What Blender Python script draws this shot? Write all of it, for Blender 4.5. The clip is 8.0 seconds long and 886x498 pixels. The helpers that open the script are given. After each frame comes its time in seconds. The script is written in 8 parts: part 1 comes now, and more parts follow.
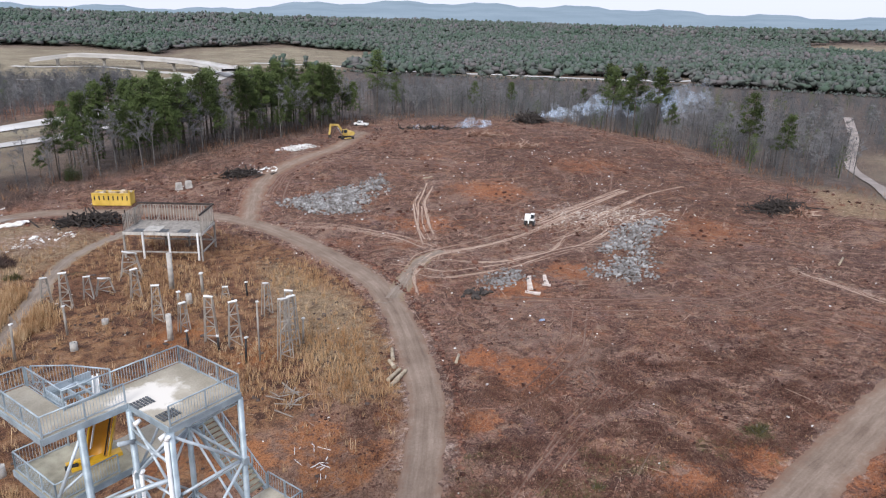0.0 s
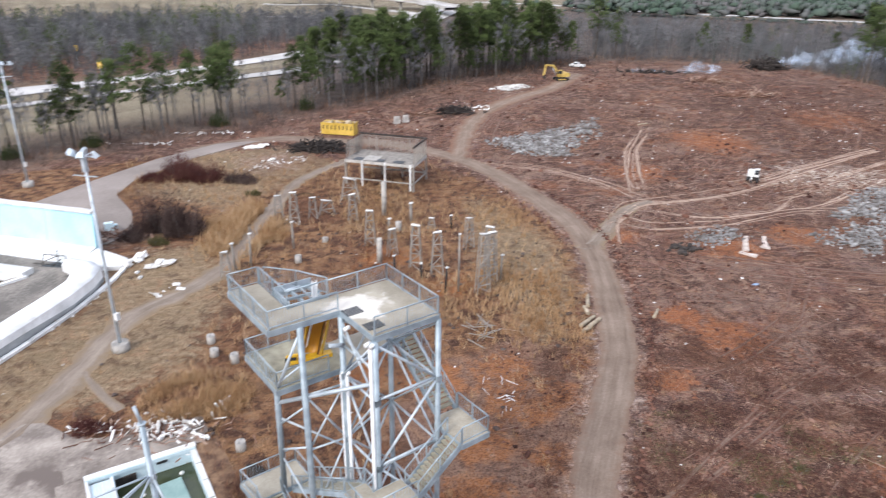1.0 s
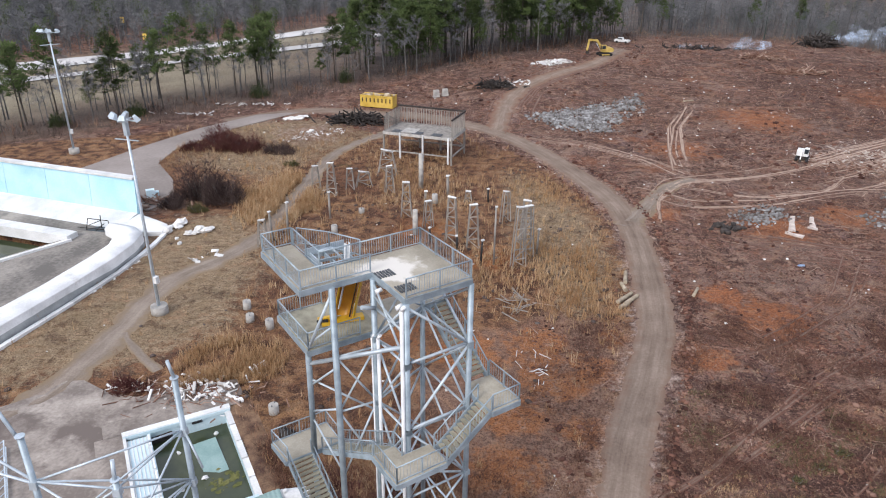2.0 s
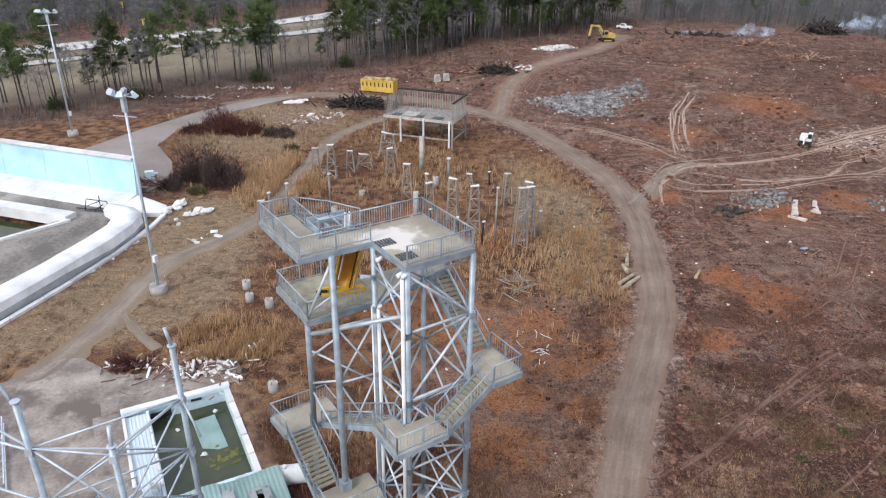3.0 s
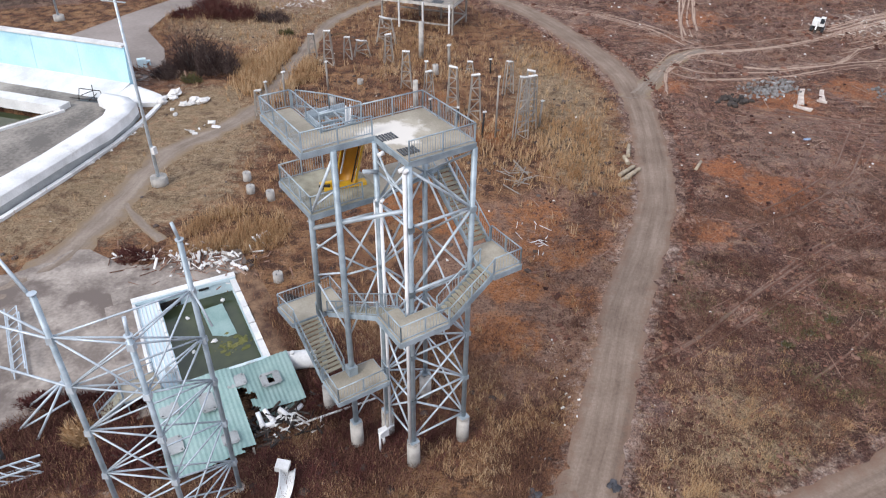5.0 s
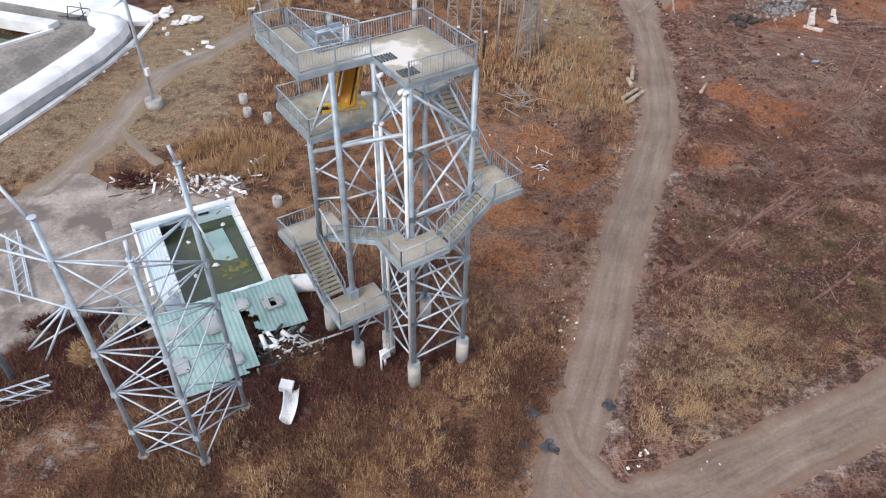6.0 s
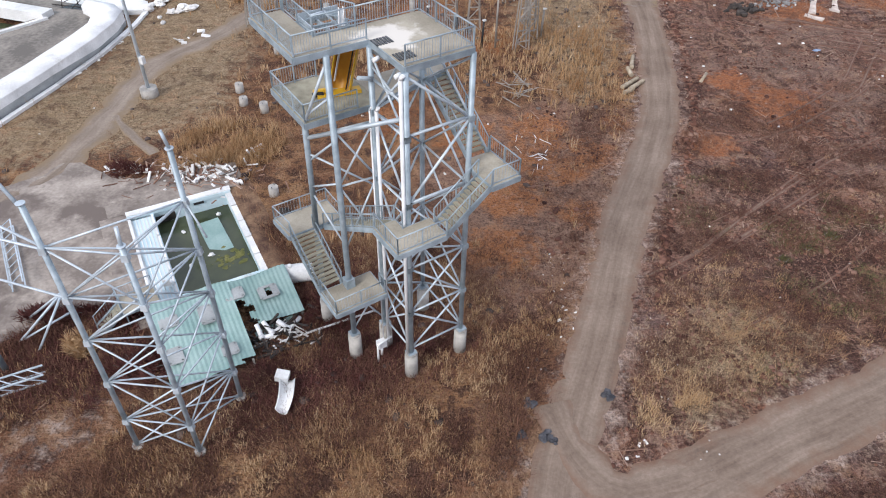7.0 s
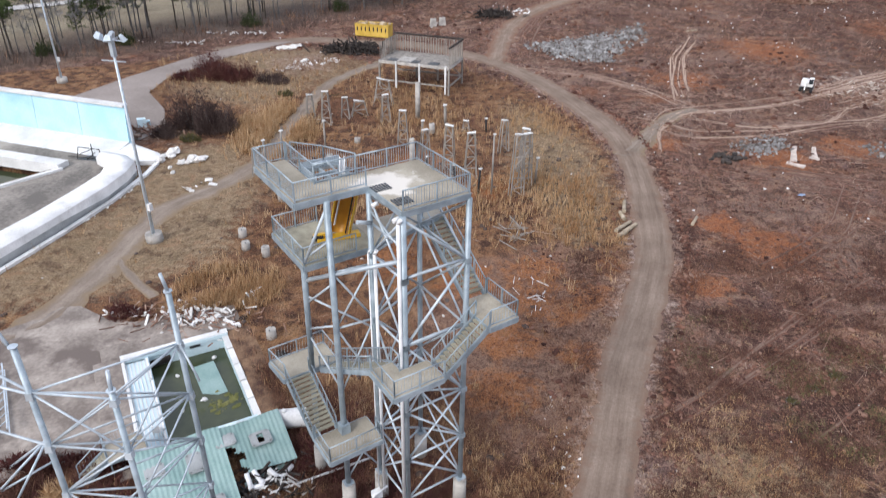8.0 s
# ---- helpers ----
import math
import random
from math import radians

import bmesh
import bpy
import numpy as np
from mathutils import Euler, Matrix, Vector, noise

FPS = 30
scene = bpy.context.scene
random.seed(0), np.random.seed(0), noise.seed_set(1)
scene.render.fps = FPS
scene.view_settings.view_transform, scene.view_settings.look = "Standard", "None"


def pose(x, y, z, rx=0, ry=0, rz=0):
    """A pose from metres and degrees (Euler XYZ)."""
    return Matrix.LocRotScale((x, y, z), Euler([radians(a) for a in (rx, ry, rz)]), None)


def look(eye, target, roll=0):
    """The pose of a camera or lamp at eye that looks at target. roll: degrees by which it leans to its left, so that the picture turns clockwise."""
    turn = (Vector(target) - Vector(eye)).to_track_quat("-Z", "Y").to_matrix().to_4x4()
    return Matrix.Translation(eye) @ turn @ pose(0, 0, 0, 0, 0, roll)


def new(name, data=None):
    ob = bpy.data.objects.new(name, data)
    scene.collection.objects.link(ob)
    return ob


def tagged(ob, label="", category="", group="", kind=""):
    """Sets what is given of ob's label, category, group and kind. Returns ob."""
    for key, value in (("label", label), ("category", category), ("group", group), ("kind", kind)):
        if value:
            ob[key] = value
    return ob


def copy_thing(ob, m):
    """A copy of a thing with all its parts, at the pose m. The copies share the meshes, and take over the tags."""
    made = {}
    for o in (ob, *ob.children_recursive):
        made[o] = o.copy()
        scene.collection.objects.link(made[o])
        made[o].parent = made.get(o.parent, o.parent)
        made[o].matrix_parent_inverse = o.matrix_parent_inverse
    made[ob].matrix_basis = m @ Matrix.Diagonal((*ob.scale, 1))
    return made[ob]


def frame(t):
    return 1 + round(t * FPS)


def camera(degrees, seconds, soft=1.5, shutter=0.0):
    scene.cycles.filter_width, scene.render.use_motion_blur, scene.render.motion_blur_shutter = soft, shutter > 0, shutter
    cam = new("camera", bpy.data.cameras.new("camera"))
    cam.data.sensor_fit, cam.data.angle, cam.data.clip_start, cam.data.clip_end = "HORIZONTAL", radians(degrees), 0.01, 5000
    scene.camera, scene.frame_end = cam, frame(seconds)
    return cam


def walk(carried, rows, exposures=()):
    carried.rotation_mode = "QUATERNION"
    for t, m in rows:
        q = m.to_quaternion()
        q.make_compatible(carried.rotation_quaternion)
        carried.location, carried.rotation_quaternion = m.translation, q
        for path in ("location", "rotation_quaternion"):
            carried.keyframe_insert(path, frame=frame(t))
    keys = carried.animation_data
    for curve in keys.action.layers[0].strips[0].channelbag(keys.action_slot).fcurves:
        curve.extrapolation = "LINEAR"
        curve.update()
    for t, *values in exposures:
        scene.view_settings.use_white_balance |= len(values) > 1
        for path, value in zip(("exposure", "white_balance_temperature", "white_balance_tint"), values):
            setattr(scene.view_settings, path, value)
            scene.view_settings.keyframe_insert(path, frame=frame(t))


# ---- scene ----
cam = camera(64.9, 8.0, 1.08, 0.3)
PATH = [
    (0, (0.363, 1.016, 41.315), (1.005, 2.804, 40.688), 1.5),
    (0.5, (0.24, 0.984, 41.01), (0.745, 2.787, 40.306), 1.1),
    (1, (0.25, 1.183, 40.709), (0.325, 3.021, 39.925), 0.6),
    (1.5, (0.411, 1.377, 40.429), (0.382, 3.192, 39.591), 0.6),
    (2.8, (0.367, 1.512, 38.561), (0.336, 3.324, 37.716), 0.6),
    (3, (0.353, 1.485, 38.463), (0.323, 3.287, 37.596), 0.8),
    (3.5, (0.306, 1.414, 38.391), (0.277, 3.184, 37.459), 0.9),
    (4, (0.297, 1.383, 38.488), (0.27, 3.113, 37.485), 1.0),
    (5.3, (0.189, 1.25, 38.984), (0.17, 2.858, 37.795), 0.9),
    (5.5, (0.175, 1.274, 39.0), (0.156, 2.855, 37.774), 1.0),
    (6, (0.177, 1.3, 38.837), (0.163, 2.811, 37.527), 1.1),
    (6.5, (0.236, 1.435, 38.414), (0.224, 2.932, 37.088), 1.2),
    (7, (0.27, 1.517, 38.257), (0.26, 3.015, 36.932), 1.2),
    (7.5, (0.331, 1.623, 38.173), (0.317, 3.236, 36.991), 1.0),
    (8, (0.388, 1.559, 38.171), (0.37, 3.294, 37.176), 0.8),
]
walk(cam, [(t, look(eye, target, roll)) for t, eye, target, roll in PATH], exposures=[(0.0, 0.84), (0.3, 1.0), (0.6, 1.11), (1.0, 1.03), (1.5, 0.82), (2.8, 0.71), (8.0, 0.75)])

# ---- daylight: an even, overcast winter sky ----
SUN_AZ, SUN_EL = 215.0, 38.0
world = bpy.data.worlds.new("world")
scene.world = world
world.use_nodes = True
wn, wl = world.node_tree.nodes, world.node_tree.links
sky = wn.new("ShaderNodeTexSky")
sky.sky_type, sky.sun_disc = "NISHITA", False
sky.sun_elevation, sky.sun_rotation = radians(SUN_EL), radians(SUN_AZ)
sky.dust_density, sky.air_density, sky.ozone_density = 4.0, 1.0, 1.0
veil = wn.new("ShaderNodeMix")
veil.data_type = "RGBA"
veil.inputs[0].default_value = 0.8
veil.inputs[7].default_value = (8.15, 8.6, 10.4, 1)
wl.new(sky.outputs[0], veil.inputs[6])
wl.new(veil.outputs[2], wn["Background"].inputs[0])
wn["Background"].inputs[1].default_value = 0.073

sun = new("sun", bpy.data.lights.new("sun", "SUN"))
sun.data.energy, sun.data.angle, sun.data.color = 1.5, radians(20), (1.0, 0.96, 0.95)
sun.matrix_world = look((0, 0, 100), (-math.sin(radians(SUN_AZ)) * 100, -math.cos(radians(SUN_AZ)) * 100, 100 - 100 * math.tan(radians(SUN_EL))))


# ---- materials ----
def material(name, dark, light, scale=3.0, rough=0.8, metal=0.0, bump=0.2, fine=40.0, spots=None, spread=(0.35, 0.68), stretch=(1, 1, 1), spec=0.3):
    """A weathered surface: two colours mixed by broad and fine grain, with optional stains of a third."""
    m = bpy.data.materials.new(name)
    m.use_nodes = True
    n, l = m.node_tree.nodes, m.node_tree.links
    b = n["Principled BSDF"]
    co = n.new("ShaderNodeTexCoord")
    mp = n.new("ShaderNodeMapping")
    mp.inputs[3].default_value = stretch
    l.new(co.outputs["Object"], mp.inputs[0])
    a, f = n.new("ShaderNodeTexNoise"), n.new("ShaderNodeTexNoise")
    a.inputs["Scale"].default_value, f.inputs["Scale"].default_value = scale, fine
    a.inputs["Detail"].default_value, f.inputs["Detail"].default_value = 6, 4
    l.new(mp.outputs[0], a.inputs[0]), l.new(mp.outputs[0], f.inputs[0])
    add = n.new("ShaderNodeMath")
    add.operation = "MULTIPLY_ADD"
    add.inputs[1].default_value = 0.35
    l.new(f.outputs[0], add.inputs[0]), l.new(a.outputs[0], add.inputs[2])
    ramp = n.new("ShaderNodeValToRGB")
    ramp.color_ramp.elements[0].position, ramp.color_ramp.elements[1].position = spread[0] + 0.17, spread[1] + 0.17
    ramp.color_ramp.elements[0].color, ramp.color_ramp.elements[1].color = (*dark, 1), (*light, 1)
    l.new(add.outputs[0], ramp.inputs[0])
    out = ramp.outputs[0]
    if spots:
        s = n.new("ShaderNodeTexNoise")
        s.inputs["Scale"].default_value, s.inputs["Detail"].default_value, s.inputs["Roughness"].default_value = scale * 0.45, 8, 0.65
        l.new(mp.outputs[0], s.inputs[0])
        edge = n.new("ShaderNodeMapRange")
        edge.inputs[1].default_value, edge.inputs[2].default_value = spots[1], spots[1] + 0.09
        l.new(s.outputs[0], edge.inputs[0])
        mx = n.new("ShaderNodeMix")
        mx.data_type = "RGBA"
        mx.inputs[7].default_value = (*spots[0], 1)
        l.new(edge.outputs[0], mx.inputs[0]), l.new(out, mx.inputs[6])
        out = mx.outputs[2]
    rnd = n.new("ShaderNodeObjectInfo")
    hsv = n.new("ShaderNodeHueSaturation")
    var = n.new("ShaderNodeMapRange")
    var.inputs[3].default_value, var.inputs[4].default_value = 0.86, 1.12
    l.new(rnd.outputs["Random"], var.inputs[0]), l.new(var.outputs[0], hsv.inputs["Value"]), l.new(out, hsv.inputs["Color"])
    l.new(hsv.outputs[0], b.inputs["Base Color"])
    bp = n.new("ShaderNodeBump")
    bp.inputs["Strength"].default_value, bp.inputs["Distance"].default_value = bump, 0.05
    l.new(add.outputs[0], bp.inputs["Height"]), l.new(bp.outputs[0], b.inputs["Normal"])
    b.inputs["Roughness"].default_value, b.inputs["Metallic"].default_value = rough, metal
    b.inputs["Specular IOR Level"].default_value = spec
    return m


def scattered(name, colours, rough=0.9, broad=0.03, fluff=0.0):
    """For uncountable small pieces: each loose piece takes one of the colours, in broad drifts."""
    m = bpy.data.materials.new(name)
    m.use_nodes = True
    n, l = m.node_tree.nodes, m.node_tree.links
    b = n["Principled BSDF"]
    g, co, tx = n.new("ShaderNodeNewGeometry"), n.new("ShaderNodeTexCoord"), n.new("ShaderNodeTexNoise")
    tx.inputs["Scale"].default_value = broad
    l.new(co.outputs["Object"], tx.inputs[0])
    mix = n.new("ShaderNodeMath")
    mix.operation = "MULTIPLY_ADD"
    mix.inputs[1].default_value = 0.62
    sub = n.new("ShaderNodeMath")
    sub.operation = "MULTIPLY_ADD"
    sub.inputs[1].default_value, sub.inputs[2].default_value = 1.4, -0.5
    l.new(tx.outputs[0], sub.inputs[0])
    l.new(g.outputs["Random Per Island"], mix.inputs[0]), l.new(sub.outputs[0], mix.inputs[2])
    ramp = n.new("ShaderNodeValToRGB")
    e = ramp.color_ramp.elements
    while len(e) < len(colours):
        e.new(0.5)
    for i, c in enumerate(colours):
        e[i].position, e[i].color = i / (len(colours) - 1), (*c, 1)
    l.new(mix.outputs[0], ramp.inputs[0])
    l.new(ramp.outputs[0], b.inputs["Base Color"])
    if fluff:
        # fine twigs and needles scatter light all round: lean the facets' normals upwards
        up = n.new("ShaderNodeMix")
        up.data_type = "VECTOR"
        up.inputs[0].default_value = fluff
        up.inputs[5].default_value = (0, 0, 1)
        l.new(g.outputs["Normal"], up.inputs[4]), l.new(up.outputs[1], b.inputs["Normal"])
    b.inputs["Roughness"].default_value = rough
    b.inputs["Specular IOR Level"].default_value = 0.15
    return m


GALV = material("galvanised blue-grey steel", (0.26, 0.32, 0.36), (0.43, 0.51, 0.56), 1.2, 0.5, 0.3, 0.05, 30, ((0.3, 0.27, 0.25), 0.66))
PALE_STEEL = material("pale steel", (0.42, 0.49, 0.54), (0.6, 0.67, 0.72), 1.5, 0.5, 0.3, 0.05, 30, ((0.34, 0.3, 0.27), 0.68))
WHITE_PIPE = material("white plastic pipe", (0.62, 0.64, 0.65), (0.82, 0.83, 0.83), 1.0, 0.45, 0, 0.04, 20)
DECK = material("weathered plywood decking", (0.3, 0.27, 0.21), (0.47, 0.43, 0.35), 0.5, 0.85, 0, 0.1, 9)


def spill(m, centre, radii, colour):
    """A dried white spill on the decking, ragged at its edge."""
    n, l = m.node_tree.nodes, m.node_tree.links
    b = n["Principled BSDF"]
    old = b.inputs["Base Color"].links[0].from_socket
    co, mp, ln, tx, ad, mr, mx = (n.new("ShaderNode" + k) for k in ("TexCoord", "Mapping", "VectorMath", "TexNoise", "Math", "MapRange", "Mix"))
    mp.vector_type = "POINT"
    mp.inputs[1].default_value = tuple(-c / r for c, r in zip(centre, radii))
    mp.inputs[3].default_value = tuple(1 / r for r in radii)
    ln.operation = "LENGTH"
    tx.inputs["Scale"].default_value, tx.inputs["Detail"].default_value, tx.inputs["Roughness"].default_value = 0.9, 7, 0.6
    ad.operation = "MULTIPLY_ADD"
    ad.inputs[1].default_value = 2.2
    mr.inputs[1].default_value, mr.inputs[2].default_value = 2.1, 1.75
    mx.data_type = "RGBA"
    mx.inputs[7].default_value = (*colour, 1)
    l.new(co.outputs["Object"], mp.inputs[0]), l.new(mp.outputs[0], ln.inputs[0]), l.new(co.outputs["Object"], tx.inputs[0])
    l.new(tx.outputs[0], ad.inputs[0]), l.new(ln.outputs["Value"], ad.inputs[2]), l.new(ad.outputs[0], mr.inputs[0])
    l.new(mr.outputs[0], mx.inputs[0]), l.new(old, mx.inputs[6]), l.new(mx.outputs[2], b.inputs["Base Color"])


spill(DECK, (0.9, 3.3, 22.9), (2.0, 1.6, 3.0), (0.66, 0.63, 0.57))
TREAD = material("stained stair treads", (0.25, 0.235, 0.18), (0.42, 0.4, 0.31), 1.5, 0.85, 0, 0.1, 20)
GRATE = material("dark grating", (0.05, 0.055, 0.06), (0.14, 0.15, 0.16), 6, 0.6, 0.4)
CONCRETE = material("grey concrete", (0.3, 0.29, 0.27), (0.5, 0.48, 0.44), 1.2, 0.9, 0, 0.25, 18, ((0.22, 0.2, 0.17), 0.6))
YELLOW = material("yellow slide plastic", (0.62, 0.36, 0.02), (0.75, 0.47, 0.05), 1.0, 0.35, 0, 0.03, 20)
ORANGE = material("orange slide plastic", (0.5, 0.22, 0.02), (0.62, 0.31, 0.03), 1.0, 0.35, 0, 0.03, 20)
BLACK = material("black rubber", (0.015, 0.015, 0.016), (0.04, 0.04, 0.042), 5, 0.7)
WHITE = material("dirty white paint", (0.6, 0.61, 0.6), (0.84, 0.85, 0.84), 0.35, 0.7, 0, 0.08, 6, ((0.42, 0.4, 0.36), 0.66))
POOL_BLUE = material("faded pale blue paint", (0.36, 0.62, 0.72), (0.5, 0.74, 0.83), 0.22, 0.6, 0, 0.06, 4, ((0.6, 0.78, 0.82), 0.62))
PALE_BLUE = material("pale blue pool paint", (0.5, 0.66, 0.72), (0.68, 0.8, 0.84), 0.5, 0.65, 0, 0.06, 8, ((0.4, 0.42, 0.4), 0.66))
STUCCO = material("stained grey stucco", (0.26, 0.28, 0.28), (0.42, 0.44, 0.44), 0.5, 0.9, 0, 0.15, 8)
SLAB = material("dirty concrete deck", (0.13, 0.12, 0.108), (0.36, 0.33, 0.29), 0.13, 0.9, 0, 0.12, 2.2, ((0.065, 0.062, 0.06), 0.56))
PAD = material("pale concrete apron", (0.185, 0.155, 0.132), (0.43, 0.38, 0.33), 0.3, 0.6, 0, 0.15, 3.5, ((0.15, 0.122, 0.105), 0.49))
GREEN_ROOF = material("pale green sheet metal", (0.2, 0.315, 0.295), (0.3, 0.42, 0.4), 0.5, 0.5, 0.1, 0.05, 6, ((0.38, 0.42, 0.36), 0.68), stretch=(1, 1, 1))
DARK_WOOD = material("charred dark timber", (0.02, 0.018, 0.017), (0.075, 0.062, 0.055), 2.0, 0.95, 0, 0.4, 12)
GREY_WOOD = material("weathered grey timber", (0.2, 0.185, 0.165), (0.36, 0.335, 0.3), 1.5, 0.9, 0, 0.3, 16, None, (0.35, 0.68), (1, 1, 0.25))
LOG = material("cut log", (0.27, 0.22, 0.155), (0.45, 0.385, 0.29), 2, 0.9, 0, 0.3, 12)
BARK = material("brown bark", (0.055, 0.045, 0.037), (0.13, 0.11, 0.09), 1.5, 0.95, 0, 0.5, 9)
BARE_BARK = material("grey winter bark", (0.085, 0.08, 0.078), (0.18, 0.17, 0.16), 1.0, 0.95, 0, 0.4, 6)
DUMP_YELLOW = material("yellow skip paint", (0.55, 0.36, 0.06), (0.72, 0.5, 0.11), 0.5, 0.6, 0, 0.06, 6, ((0.3, 0.2, 0.1), 0.68))
PLANT_YELLOW = material("yellow machine paint", (0.42, 0.29, 0.07), (0.6, 0.45, 0.14), 0.6, 0.5, 0, 0.05, 8, ((0.22, 0.15, 0.08), 0.66))
ASPHALT = material("sun-bleached asphalt", (0.22, 0.19, 0.17), (0.32, 0.28, 0.255), 0.09, 0.95, 0, 0.15, 2.0, ((0.17, 0.145, 0.13), 0.6))
HIGHWAY = material("pale highway concrete", (0.42, 0.41, 0.39), (0.55, 0.54, 0.52), 0.04, 0.9, 0, 0.05, 1.0)
GLASS_DARK = material("dark cab glass", (0.02, 0.025, 0.03), (0.05, 0.06, 0.07), 2, 0.1, 0, 0.0)
NEEDLES = scattered("pine needles", [(0.03, 0.045, 0.018), (0.055, 0.08, 0.026), (0.085, 0.118, 0.038), (0.115, 0.145, 0.055)], 0.9, 0.16, 0.6)
# grey twigs, slightly cooled: some valley haze is put into their colour
TWIGS = scattered("bare twigs", [(0.098, 0.098, 0.102), (0.15, 0.149, 0.153), (0.2, 0.197, 0.2), (0.25, 0.243, 0.243)], 0.95, 0.1, 0.55)
# far foliage: colours lightened and cooled to carry the haze of distance
HAZY_LEAVES = scattered("distant woodland in haze tint", [(0.06, 0.094, 0.068), (0.08, 0.112, 0.088), (0.108, 0.122, 0.114), (0.15, 0.138, 0.142)], 1.0, 0.008)
# bluish greys here include painted haze over the leafless woods
HAZY_WOODS = scattered("distant leafless woodland in haze grey", [(0.062, 0.067, 0.07), (0.1, 0.102, 0.108), (0.135, 0.135, 0.142), (0.06, 0.083, 0.068)], 1.0, 0.012, 0.6)
DRY_GRASS = scattered("dry grass blades", [(0.27, 0.145, 0.07), (0.37, 0.225, 0.115), (0.46, 0.32, 0.185), (0.57, 0.44, 0.29)], 0.95, 0.09)
BRUSH = scattered("dead brown brush", [(0.08, 0.04, 0.03), (0.16, 0.08, 0.052), (0.26, 0.145, 0.088), (0.38, 0.25, 0.15)], 0.95, 0.12)
STICKS = scattered("broken branches", [(0.09, 0.047, 0.035), (0.19, 0.104, 0.074), (0.3, 0.19, 0.145), (0.5, 0.39, 0.31)], 0.95, 0.2)
ROCKS = scattered("grey quarry stone", [(0.1, 0.088, 0.08), (0.17, 0.16, 0.152), (0.25, 0.248, 0.245), (0.4, 0.4, 0.39)], 0.9, 0.4)
LITTER = scattered("white plastic and plaster scraps", [(0.45, 0.43, 0.4), (0.62, 0.61, 0.58), (0.75, 0.75, 0.73), (0.8, 0.8, 0.8)], 0.7, 0.3)
WEEDS = scattered("dull green weeds", [(0.06, 0.05, 0.026), (0.085, 0.078, 0.035), (0.115, 0.11, 0.046), (0.16, 0.145, 0.07)], 0.95, 0.5)
DARK_TWIGS = scattered("dark bare twigs", [(0.035, 0.025, 0.024), (0.06, 0.045, 0.04), (0.1, 0.078, 0.07), (0.16, 0.135, 0.12)], 0.95, 0.3)
CLODS = scattered("turned clay clods", [(0.028, 0.014, 0.012), (0.08, 0.038, 0.029), (0.19, 0.095, 0.068), (0.32, 0.205, 0.155)], 1.0, 0.25)
CEDAR = scattered("dark cedar leaves", [(0.02, 0.028, 0.014), (0.035, 0.05, 0.02), (0.06, 0.075, 0.03), (0.09, 0.1, 0.045)], 0.95, 0.3)
BUSH_TWIGS = scattered("brown bush twigs", [(0.03, 0.02, 0.019), (0.06, 0.04, 0.036), (0.1, 0.07, 0.062), (0.17, 0.13, 0.112)], 0.95, 0.3)
DARK_BRUSH = scattered("dark red-brown brush", [(0.035, 0.017, 0.014), (0.075, 0.036, 0.027), (0.13, 0.065, 0.046), (0.22, 0.125, 0.085)], 0.95, 0.2)
CRIMSON = scattered("dark red bramble", [(0.05, 0.018, 0.018), (0.085, 0.03, 0.028), (0.12, 0.05, 0.042), (0.16, 0.08, 0.06)], 0.95, 0.3)


def pond_water():
    m = material("murky green water", (0.035, 0.045, 0.025), (0.06, 0.07, 0.035), 0.35, 0.06, 0, 0.02, 1.5, ((0.12, 0.13, 0.035), 0.67), spec=0.5)
    return m


WATER = pond_water()
PALE_SLAB = material("pale washed concrete", (0.42, 0.35, 0.3), (0.66, 0.59, 0.53), 0.9, 0.85, 0, 0.2, 6, ((0.3, 0.18, 0.12), 0.62))
SILT = material("brown silt and dead grass", (0.07, 0.038, 0.028), (0.24, 0.15, 0.09), 0.9, 0.95, 0, 0.5, 7, ((0.05, 0.028, 0.022), 0.58))


